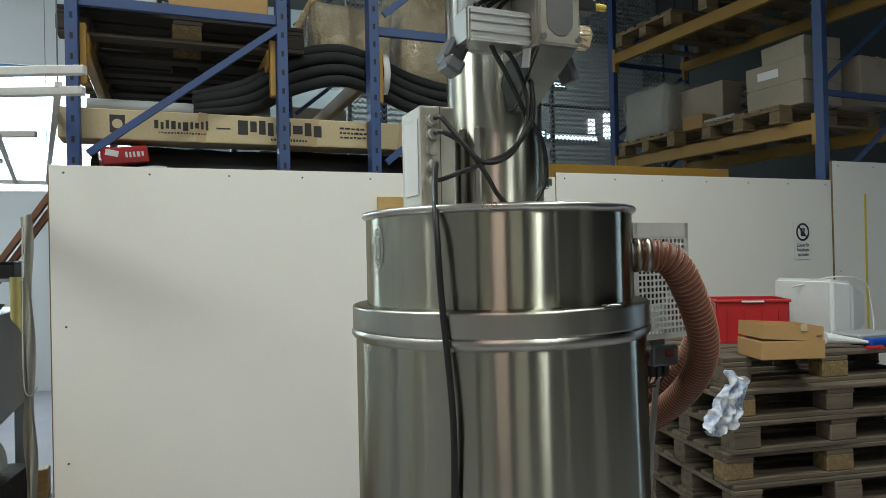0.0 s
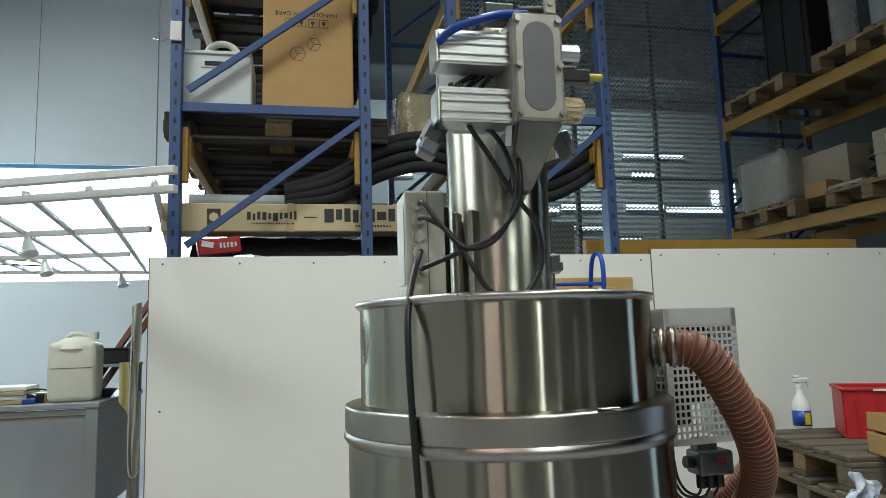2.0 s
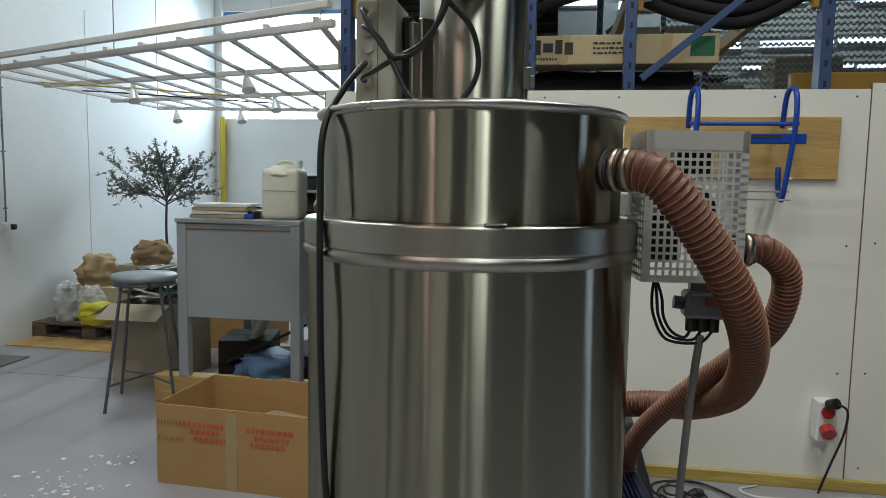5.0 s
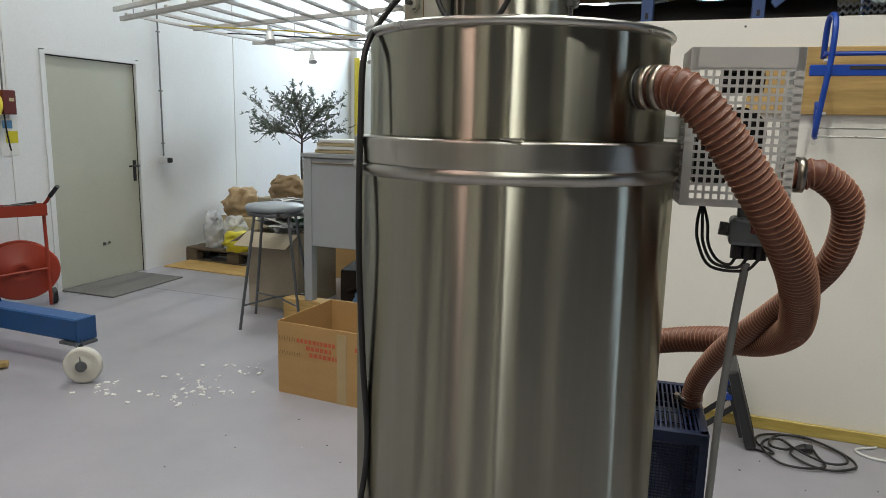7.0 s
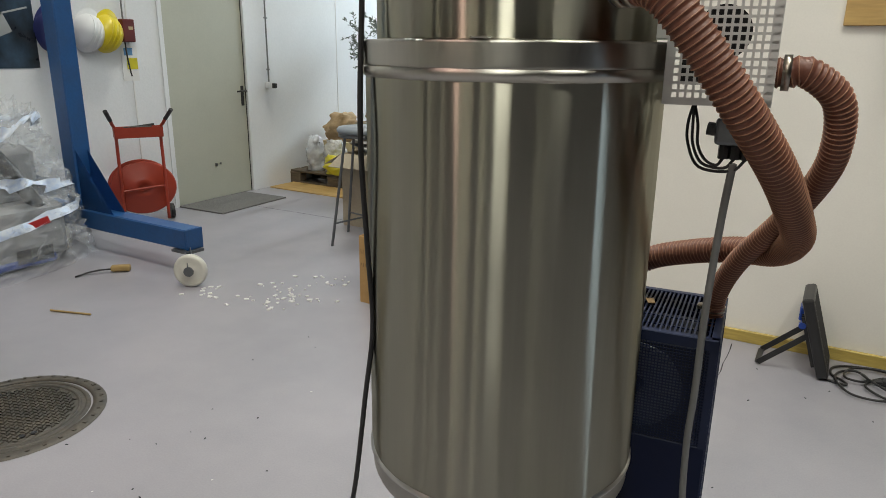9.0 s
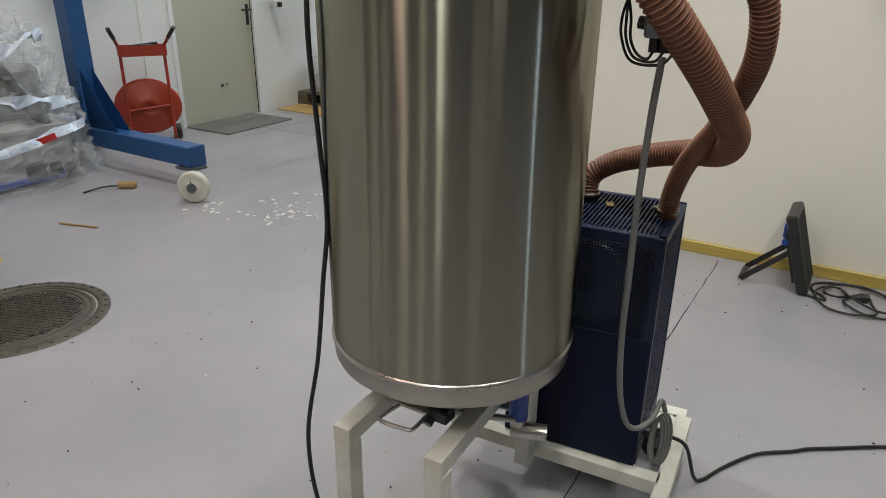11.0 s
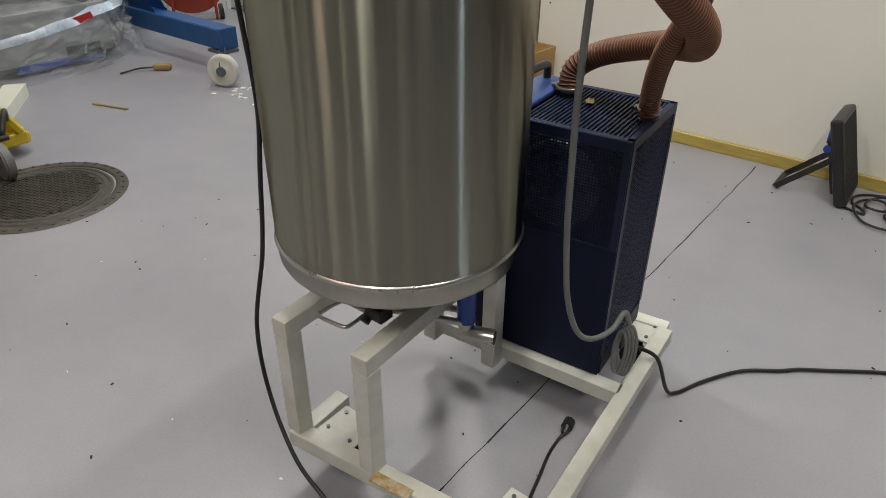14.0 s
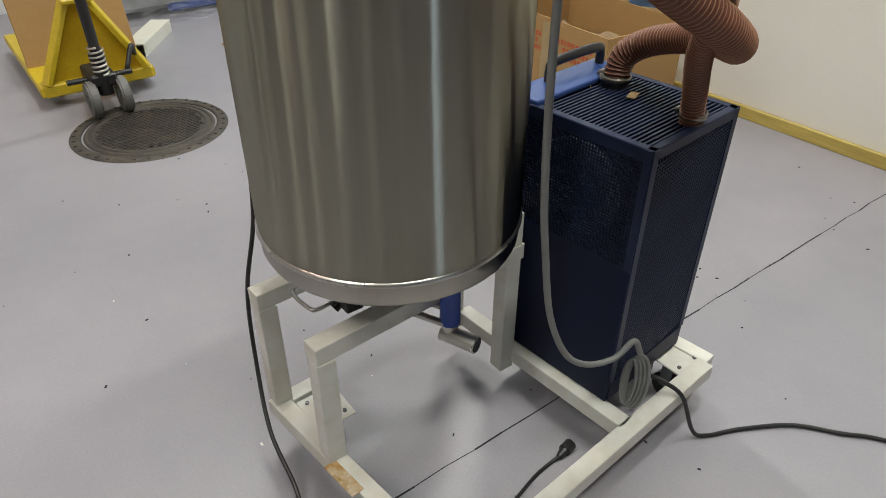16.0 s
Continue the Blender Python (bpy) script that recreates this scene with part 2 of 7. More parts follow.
WHITE_METAL = mat("white_lacquer", (0.66, 0.66, 0.61), 0.4, alt=(0.42, 0.38, 0.28), scale=11, mix=0.5, bump=0.0002, bscale=200)
GUARD = mat("guard_lacquer", (0.56, 0.56, 0.54), 0.4, scale=9, mix=0.25)
RUST = mat("rusty_patch", (0.36, 0.2, 0.05), 0.8, alt=(0.6, 0.55, 0.42), scale=45, mix=0.9, bump=0.001, bscale=150)
HOSE = mat("silicone_hose", (0.145, 0.05, 0.027), 0.5, alt=(0.115, 0.042, 0.027), scale=14, mix=0.6, bump=0.0006, bscale=160, fine=0.12)
CORD = mat("hose_cord", (0.31, 0.15, 0.085), 0.6, scale=20, mix=0.4)
BLUE_GRILLE = mat("blue_grille", (0.011, 0.018, 0.05), 0.42, alt=(0.008, 0.012, 0.036), scale=6, mix=0.6, spec=0.3)
BLUE_CASE = mat("blue_case", (0.004, 0.008, 0.03), 0.45, alt=(0.006, 0.01, 0.034), scale=6, mix=0.6, spec=0.2)
DARK = mat("dark_inside", (0.012, 0.013, 0.018), 0.7, scale=8)
GREY_CABLE = mat("grey_cable", (0.17, 0.174, 0.168), 0.45, scale=30)
BLACK = mat("black_rubber", (0.012, 0.012, 0.013), 0.42, alt=(0.03, 0.03, 0.03), scale=20)
BLACK_PL = mat("black_plastic", (0.016, 0.016, 0.017), 0.38, alt=(0.035, 0.035, 0.035), scale=15)
RED_LAMP = mat("red_cover", (0.42, 0.03, 0.03), 0.25, scale=10)
BLUE_PAINT = mat("gantry_blue", (0.016, 0.085, 0.25), 0.38, alt=(0.03, 0.07, 0.16), scale=7, mix=0.5, fine=0.06)
BLUE_TUBE = mat("carrier_blue", (0.012, 0.06, 0.36), 0.32, scale=9, mix=0.4)
RACK_BLUE = mat("rack_blue", (0.035, 0.07, 0.19), 0.45, alt=(0.05, 0.06, 0.1), scale=9, mix=0.5)
RACK_YELLOW = mat("rack_yellow", (0.34, 0.19, 0.025), 0.5, alt=(0.3, 0.18, 0.05), scale=6, mix=0.6)
OLD_WOOD = mat("weathered_wood", (0.13, 0.102, 0.07), 0.8, alt=(0.05, 0.04, 0.03), scale=5, mix=0.7, bump=0.0016, bscale=22, fine=0.2, stretch=(0.35, 4, 4), var=0.25)
# brown darkened to hold the shade inside racks and under the desk
SHADE_BROWN = mat("shade_brown", (0.04, 0.03, 0.022), 0.85, alt=(0.022, 0.017, 0.013), scale=5, mix=0.7, bump=0.0016, bscale=22, fine=0.2, stretch=(0.35, 4, 4), var=0.25)
CHIP = mat("chipboard_block", (0.25, 0.175, 0.075), 0.85, alt=(0.1, 0.065, 0.03), scale=45, mix=0.9, bump=0.002, bscale=130, fine=0.25, var=0.15)
PINE = mat("pine_board", (0.5, 0.33, 0.12), 0.5, alt=(0.38, 0.23, 0.075), scale=3.5, mix=0.6, bump=0.0005, bscale=16, fine=0.12, stretch=(0.5, 5, 5))
BASE_WOOD = mat("yellowed_lath", (0.5, 0.38, 0.1), 0.5, alt=(0.32, 0.22, 0.05), scale=5, mix=0.7, bump=0.0008, bscale=25, fine=0.15, stretch=(0.3, 4, 4))
CARD = mat("cardboard", (0.42, 0.255, 0.1), 0.8, alt=(0.36, 0.21, 0.08), scale=4, mix=0.5, bump=0.0005, bscale=70, fine=0.05, stretch=(1, 1, 3))
CARD_PALE = mat("pale_cardboard", (0.49, 0.40, 0.24), 0.8, alt=(0.42, 0.33, 0.19), scale=4, mix=0.5, bump=0.0004, bscale=70, fine=0.05)
CARD_DUSTY = mat("dusty_cardboard", (0.36, 0.31, 0.23), 0.85, alt=(0.28, 0.24, 0.17), scale=4, mix=0.5, bump=0.0005, bscale=60, fine=0.06)
CARD_EDGE = mat("cardboard_edge", (0.2, 0.13, 0.06), 0.9, scale=20)
TAPE = mat("packing_tape", (0.42, 0.31, 0.16), 0.3, scale=10)
INK = mat("black_print", (0.03, 0.028, 0.025), 0.7, scale=30)
RED_INK = mat("red_print", (0.5, 0.1, 0.04), 0.7, scale=30)
PAPER = mat("paper_white", (0.75, 0.75, 0.73), 0.7, scale=10, mix=0.2)
CRATE_RED = mat("red_crate_plastic", (0.43, 0.018, 0.022), 0.42, alt=(0.33, 0.014, 0.02), scale=5, mix=0.5)
CRATE_WHITE = mat("white_crate_plastic", (0.55, 0.56, 0.55), 0.45, scale=6, mix=0.4)
CREAM = mat("cream_plastic", (0.72, 0.71, 0.61), 0.5, alt=(0.6, 0.57, 0.43), scale=5, mix=0.5)
DESK = mat("grey_cabinet_paint", (0.33, 0.35, 0.36), 0.42, alt=(0.28, 0.3, 0.31), scale=3, mix=0.4)
SEAT = mat("stool_seat_vinyl", (0.24, 0.27, 0.3), 0.4, alt=(0.16, 0.18, 0.2), scale=9, mix=0.6)
DARK_STEEL = mat("dull_steel", (0.16, 0.17, 0.18), 0.4, 0.7, scale=18, mix=0.5)
CLAMP = mat("clamp_steel", (0.32, 0.29, 0.25), 0.32, 1.0, alt=(0.25, 0.2, 0.15), scale=40, mix=0.6)
RED_WOOD = mat("reddish_wood", (0.22, 0.1, 0.055), 0.6, alt=(0.14, 0.06, 0.035), scale=6, mix=0.6, fine=0.1, stretch=(0.4, 4, 4))
CHUTE = mat("bare_chute_steel", (0.1, 0.1, 0.095), 0.5, 0.6, scale=18, mix=0.5)
LATTICE = mat("lattice_paint", (0.62, 0.62, 0.6), 0.5, alt=(0.34, 0.12, 0.07), scale=3.5, mix=0.25, fine=0.05)
YELLOW_PAINT = mat("yellow_paint", (0.62, 0.46, 0.02), 0.4, alt=(0.5, 0.35, 0.02), scale=8, mix=0.5, fine=0.06)
PIPE_YELLOW = mat("gas_pipe_yellow", (0.6, 0.48, 0.04), 0.45, scale=8)
HELM_Y = mat("helmet_yellow", (0.7, 0.56, 0.02), 0.3, scale=8, mix=0.2)
HELM_B = mat("helmet_blue", (0.035, 0.045, 0.19), 0.3, scale=8)
HELM_W = mat("helmet_white", (0.72, 0.73, 0.73), 0.3, scale=8, mix=0.2)
REEL_RED = mat("reel_red", (0.36, 0.045, 0.02), 0.42, alt=(0.27, 0.035, 0.02), scale=7, mix=0.5)
MAROON = mat("alarm_box_red", (0.12, 0.02, 0.02), 0.4, scale=8)
CAST_IRON = mat("cast_iron", (0.055, 0.052, 0.047), 0.55, 0.25, alt=(0.14, 0.115, 0.085), scale=9, mix=0.6, bump=0.0012, bscale=60, fine=0.15)
MAT_GREY = mat("entrance_mat", (0.13, 0.13, 0.125), 0.95, alt=(0.19, 0.18, 0.17), scale=60, mix=0.8, bump=0.004, bscale=260, fine=0.25)
BARK = mat("olive_bark", (0.09, 0.075, 0.06), 0.9, scale=40, mix=0.6, bump=0.001, bscale=120)
OLIVE = mat("olive_leaf", (0.1, 0.122, 0.088), 0.5, alt=(0.17, 0.2, 0.165), scale=30, mix=0.8)
BURLAP = mat("burlap", (0.3, 0.21, 0.12), 0.95, scale=30, mix=0.6, bump=0.002, bscale=200, fine=0.2)
FOIL = film("wrap_film", (0.8, 0.84, 0.88), 0.2, 0.1, 0.006, 11.0)
CLEAR = film("clear_wrap", (0.8, 0.8, 0.78), 0.16, 0.08, 0.008, 30.0)
WRAP = film("stretch_wrap", (0.62, 0.63, 0.62), 0.38, 0.15)
BUBBLE = mat("bubble_wrap", (0.6, 0.5, 0.32), 0.14, alt=(0.36, 0.27, 0.13), scale=12, mix=0.7, bump=0.012, bscale=45, coat=0.8)
POLYBAG = film("poly_bag", (0.85, 0.86, 0.86), 0.55, 0.2)
TAPE_CLEAR = mat("printed_tape", (0.62, 0.67, 0.74), 0.3, alt=(0.3, 0.42, 0.65), scale=22, mix=0.8)
MACHINE = mat("wrapped_machine_grey", (0.28, 0.29, 0.3), 0.5, scale=4, mix=0.6)
TYRE = mat("grey_wheel_rubber", (0.16, 0.16, 0.155), 0.6, scale=20)
NYLON = mat("white_nylon_wheel", (0.6, 0.59, 0.53), 0.5, alt=(0.45, 0.43, 0.38), scale=12, mix=0.5)
WHITE_CABLE = mat("white_cable", (0.65, 0.65, 0.63), 0.45, scale=20)
FOAM = mat("black_foam", (0.009, 0.009, 0.01), 0.9, alt=(0.03, 0.03, 0.03), scale=12, bump=0.0006, bscale=90)
CLOTH = mat("checked_cloth", (0.62, 0.63, 0.64), 0.9, alt=(0.1, 0.17, 0.36), scale=26, mix=1.0, bump=0.001, bscale=150)
GLASS_DAY = glow("bright_daylight", (0.86, 0.94, 1.0), 4.2)
GLASS_DIM = glow("dull_daylight", (0.72, 0.86, 1.0), 2.6)
BLUE_FRAME = mat("window_frame_blue", (0.1, 0.25, 0.45), 0.4, scale=6)
MESH = mat("galvanised_mesh", (0.55, 0.57, 0.58), 0.35, 0.1, scale=8, mix=0.4)

LEAFDEBRIS = mat("dry_wood", (0.36, 0.25, 0.1), 0.85, scale=20, mix=0.5)
GREEN_PL = mat("green_plastic", (0.02, 0.12, 0.06), 0.4, scale=9)
YELLOW_BAG = mat("yellow_bag", (0.62, 0.55, 0.03), 0.35, alt=(0.5, 0.42, 0.03), scale=14, mix=0.5)
POSTER = mat("dark_poster", (0.012, 0.016, 0.024), 0.3, alt=(0.05, 0.1, 0.16), scale=5, mix=0.7)


# ---------------------------------------------------------------- builders of repeated things
def euro_pallet(at, group, label="weathered grey-brown wooden transport pallet with nine blocks", wood=None):
    """1.2 x 0.8 m, 0.144 m high: five deck boards, three bearers, nine blocks, three bottom runners."""
    wood = wood or OLD_WOOD
    p = thing("pallet", at, label, "pallet", group)
    rnd = random.Random(int(at.translation.x * 971 + at.translation.z * 3331))
    for k, w in enumerate((0.145, 0.1, 0.145, 0.1, 0.145)):
        y = (-0.3275, -0.175, 0, 0.175, 0.3275)[k]
        part("deck_board", boxb((0, y + rnd.uniform(-0.006, 0.006), 0.133), (1.2 + rnd.uniform(-0.01, 0.004), w, 0.022), 0.004), wood, p)
    for x in (-0.5275, 0, 0.5275):
        part("bearer", boxb((x, 0, 0.111), (0.145, 0.8, 0.022), 0.003), wood, p)
        for y in (-0.35, 0, 0.35):
            part("block", boxb((x + rnd.uniform(-0.006, 0.006), y, 0.061), (0.145, 0.1, 0.078), 0.005), CHIP if rnd.random() < 0.25 else wood, p)
    for y in (-0.35, 0, 0.35):
        part("runner", boxb((0, y, 0.011), (1.2, 0.1, 0.022), 0.003), wood, p)
    return p


def carton(name, at, size, label, material, group="", tape=True, flaps=False, thick=0.005):
    """A closed cardboard box with its flap seam and tape; size x, y, z; base at z 0."""
    x, y, z = size
    c = thing(name, at, label, "cardboard box", group)
    bm = boxb((0, 0, z / 2), (x, y, z), 0.006, None, 2)
    for v in bm.verts:
        v.co += Vector((noise.noise(v.co * 7), noise.noise(v.co * 7 + Vector((5, 0, 0))), 0)) * 0.004
    body = part("box_body", bm, material, c)
    part("flap_seam", boxb((0, 0, z + 0.0015), (x * 0.99, 0.004, 0.002)), CARD_EDGE, body)
    if tape:
        bm = boxb((0, 0, z + 0.003), (x * 1.002, 0.05, 0.001))
        box(bm, (x / 2 + 0.001, 0, z - 0.04), (0.001, 0.05, 0.08))
        box(bm, (-x / 2 - 0.001, 0, z - 0.04), (0.001, 0.05, 0.08))
        part("tape", bm, TAPE, body)
    return c


def open_carton(name, at, size, label, material, flap=0.0, group="", wall=0.006):
    """An open cardboard box with four thin walls and a floor, flaps hanging out if flap > 0."""
    x, y, z = size
    c = thing(name, at, label, "cardboard box", group)
    part("front_panel", boxb((0, -y / 2, z / 2), (x, wall, z), 0.001), material, c)
    part("back_panel", boxb((0, y / 2, z / 2), (x, wall, z), 0.001), material, c)
    part("side_panel", boxb((-x / 2, 0, z / 2), (wall, y - wall, z), 0.001), material, c)
    part("side_panel", boxb((x / 2, 0, z / 2), (wall, y - wall, z), 0.001), material, c)
    part("bottom_panel", boxb((0, 0, 0.004), (x - 2 * wall, y - 2 * wall, 0.006)), material, c)
    if flap:
        for s, ang in ((-1, 115), (1, 140)):
            m = Matrix.Translation((0, s * y / 2, z)) @ Matrix.Rotation(radians(-s * ang), 4, "X")
            bm = boxb((0, 0, flap / 2), (x, 0.004, flap), 0.0)
            part("flap", bm, material, c, at=m)
        m = Matrix.Translation((-x / 2, 0, z)) @ Matrix.Rotation(radians(-120), 4, "Y")
        part("flap", boxb((0, 0, flap / 2), (0.004, y, flap)), material, c, at=m)
    return c


def bag(bm, c, r, h, seed, pinch=0.35, seg=28, rings=16):
    """A crumpled bag, narrowed towards its tied top."""
    rnd = Vector((seed * 3.1, seed * 1.7, 0))
    prof = []
    for j in range(rings + 1):
        t = j / rings
        w = (0.82 + 0.18 * min(1, t * 3)) * (1 - max(0, t - 0.55) / 0.45 * (1 - pinch)) ** 0.7
        prof.append((r * w, h * t))
    prof.append((0.0, h * 0.97))
    first = len(bm.verts)
    lathe(bm, prof, seg)
    bm.verts.ensure_lookup_table()
    for v in bm.verts[first:]:
        q = v.co * 9 / max(r, 0.05) * 0.25 + rnd
        k = 1 + 0.35 * noise.noise(q) + 0.2 * noise.noise(q * 2.7)
        v.co = Vector((v.co.x * k, v.co.y * k, v.co.z * (1 + 0.12 * noise.noise(q * 1.3)))) + Vector(c)
    return bm


def olive_tree(at):
    """A young olive: thin bare stem, many limbs, a loose round crown of narrow leaves."""
    t = thing("olive_tree", at, "young olive tree with a thin bare stem and loose grey-green crown", "tree")
    rnd = random.Random(11)
    bm = bmesh.new()
    stem = smooth_path([(0, 0, 0.0), (0.012, 0.006, 0.35), (-0.006, 0.01, 0.75), (0.004, 0, 1.12)], 6)
    tube(bm, stem, lambda s: 0.017 - 0.005 * s, 8)
    tips = []
    for k in range(16):
        a, e = k * 2.4 + rnd.uniform(-0.3, 0.3), rnd.uniform(0.0, 1.45)
        ln = rnd.uniform(0.34, 0.64)
        d = Vector((math.cos(a) * math.cos(e), math.sin(a) * math.cos(e), math.sin(e)))
        b = Vector((0, 0, 1.02 + rnd.uniform(0, 0.12)))
        p = [b, b + d * ln * 0.5 + Vector((0, 0, 0.04)), b + d * ln + Vector((0, 0, rnd.uniform(-0.02, 0.08)))]
        sp = smooth_path(p, 5)
        tube(bm, sp, lambda s: max(0.0022, 0.0085 - 0.016 * s), 6)
        for j in range(15):
            q = sp[rnd.randrange(3, len(sp))]
            d2 = (d + Vector((rnd.gauss(0, 0.8), rnd.gauss(0, 0.8), rnd.gauss(0.1, 0.6)))).normalized()
            q2 = q + d2 * rnd.uniform(0.08, 0.24)
            tw = smooth_path([q, (q + q2) / 2 + Vector((0, 0, 0.01)), q2], 3)
            tube(bm, tw, 0.0015, 4)
            tips.append((tw, d2))
    part("trunk", bm, BARK, t)
    bm = bmesh.new()
    for tw, d in tips:
        for j in range(17):
            q = tw[0].lerp(tw[-1], rnd.uniform(0.1, 1.08))
            v = (d + Vector((rnd.gauss(0, 0.9), rnd.gauss(0, 0.9), rnd.gauss(0.15, 0.7)))).normalized()
            w = v.orthogonal().normalized()
            w = (Matrix.Rotation(rnd.uniform(0, 6.28), 3, v) @ w) * rnd.uniform(0.0055, 0.009)
            ln = rnd.uniform(0.032, 0.062)
            n = v.cross(w).normalized() * 0.004
            a, b, c, e = q, q + v * ln * 0.5 + w + n, q + v * ln, q + v * ln * 0.5 - w + n
            vs = [bm.verts.new(x) for x in (a, b, c, e)]
            bm.faces.new(vs)
    part("crown", bm, OLIVE, t, "many narrow grey-green leaves")
    part("root_ball", lathe(bmesh.new(), [(0.0, 0.02), (0.13, 0.02), (0.15, 0.0), (0.16, -0.24), (0.12, -0.3), (0, -0.3)], 24), BURLAP, t, "burlap-wrapped root ball")
    return t


def stool(at):
    """Round seat on four thin splayed steel legs with a low brace."""
    s = thing("stool", at, "grey round workshop stool on four thin steel legs", "stool")
    seat = part("seat", lathe(bmesh.new(), [(0, 0.0), (0.19, 0.0), (0.205, 0.012), (0.208, 0.03), (0.195, 0.045), (0, 0.052)], 40, m=Matrix.Translation((0, 0, 0.825))), SEAT, s, "worn grey-blue padded seat")
    part("seat_ring", lathe(bmesh.new(), [(0.17, 0.8), (0.195, 0.8), (0.195, 0.826), (0.17, 0.826)], 40), DARK_STEEL, seat)
    part("height_knob", rod(bmesh.new(), (0.19, -0.02, 0.82), (0.25, -0.03, 0.82), 0.012, 10), BLACK_PL, s)
    for k in range(4):
        a = radians(20 + 90 * k)
        part("leg", rod(bmesh.new(), (0.165 * math.cos(a), 0.165 * math.sin(a), 0.81), (0.3 * math.cos(a), 0.3 * math.sin(a), 0.0), 0.0105, 10), DARK_STEEL, s)
        part("stretcher", rod(bmesh.new(), (0.272 * math.cos(a), 0.272 * math.sin(a), 0.17), (0, 0, 0.19), 0.007, 8), DARK_STEEL, s)
    return s


def helmet(at, material, label):
    h = thing("safety_helmet", at, label, "helmet", "helmets on the wall")
    prof = [(0.0, 0.135)] + [(0.125 * math.sin(a * math.pi / 20), 0.135 * math.cos(a * math.pi / 20)) for a in range(1, 10)] + [(0.128, 0.0)]
    bm = lathe(bmesh.new(), prof, 40)
    for v in bm.verts:
        v.co.x *= 1.18
    shell = part("shell", bm, material, h, smooth=True)
    bm = bmesh.new()
    grid_sheet(bm, 24, 3, lambda u, v: Vector(((0.148 + v * 0.05 * math.sin(math.pi * u)) * math.sin(math.pi * u), (0.128 + 0.004 * v) * math.cos(math.pi * u), 0.004 - 0.012 * v)))
    part("brim", bm, material, shell, smooth=True)
    bm = bmesh.new()
    for y in (-0.03, 0, 0.03):
        tube(bm, smooth_path([(-0.13, y, 0.05), (-0.08, y, 0.11), (0, y, 0.137), (0.08, y, 0.11), (0.13, y, 0.05)], 5), 0.006, 6)
    part("rib", bm, material, shell)
    return h

def rel(bm, parent):
    """Shift a mesh built in world metres into its parent's own frame."""
    bmesh.ops.transform(bm, matrix=parent.matrix_basis.inverted(), verts=bm.verts)
    return bm


def partw(name, bm, material, parent, label="", smooth=False):
    return part(name, rel(bm, parent), material, parent, label, smooth)


# the stand of the machine and the corner by the door lie slightly askew to the partition
SWING = Matrix.Translation((0.5324, 1.2625, 0)) @ Matrix.Rotation(radians(-0.79), 4, "Z") @ Matrix.Translation((-0.5504, -1.2485, 0))
TURNED = Matrix.Translation((0.041, 0.005, 0)) @ Matrix.Rotation(radians(-4.49), 4, "Z")


def standing():
    return set(scene.collection.objects)


def shift_new(before, m):
    """Move every top-level thing that was built since by m."""
    for ob in scene.collection.objects:
        if ob not in before and ob.parent is None:
            ob.matrix_basis = m @ ob.matrix_basis


def subw(name, bm, material, piece, whole, label=""):
    """A piece of a part, built in world metres."""
    return part(name, rel(bm, whole), material, piece, label)


# ---------------------------------------------------------------- the hall
def structure(name, bm, material, label, category):
    return solo(name, bm, material, label, category, kind="structure")


structure("floor", boxb((2.75, 4, -0.05), (17.5, 24, 0.1)), FLOOR, "grey-lilac painted concrete workshop floor, slightly worn", "floor")
structure("ceiling", boxb((2.75, 4, 6.6), (17.5, 24, 0.1)), CEIL, "plain hall ceiling, unlit dimness put into its dark colour", "ceiling")
# door wall, with the opening for the door
bm = boxb((-4.2, -1.9175, 3.275), (0.2, 12.165, 6.55))
box(bm, (-4.2, 10.5975, 3.275), (0.2, 10.805, 6.55))
box(bm, (-4.2, 4.68, 4.264), (0.2, 1.03, 4.572))
wall_west = structure("wall_west", bm, WALL, "white plastered workshop wall with faint vertical joints", "wall")
bm = boxb((-4.098, 6.59, 1.6), (0.006, 0.012, 3.2))
box(bm, (-4.098, 3.87, 1.6), (0.006, 0.012, 3.2))
part("joint", bm, PAPER, wall_west)
# corner wall with the high window
bm = boxb((-2.05, 9.5, 1.188), (4.1, 0.2, 2.376))
box(bm, (-2.05, 9.5, 5.212), (4.1, 0.2, 2.676))
box(bm, (-4.07, 9.5, 3.125), (0.06, 0.2, 1.498))
box(bm, (-0.21, 9.5, 3.125), (0.42, 0.2, 1.498))
structure("wall_north_corner", bm, WALL, "white wall below and above a wide high window", "wall")
win = solo("window_1", boxb((-2.23, 9.52, 3.125), (3.62, 0.02, 1.498)), GLASS_DAY, "wide bright high window with a blue frame", "window", kind="structure")
bm = boxb((-2.23, 9.46, 3.85), (3.62, 0.05, 0.05))
part("window_frame", bm, BLUE_FRAME, win, "blue metal frame")
structure("wall_return", boxb((-0.08, 11.8, 3.275), (0.16, 4.4, 6.55)), UNLIT_DARK, "plain partition behind the racks, dimness put into its colour", "wall")
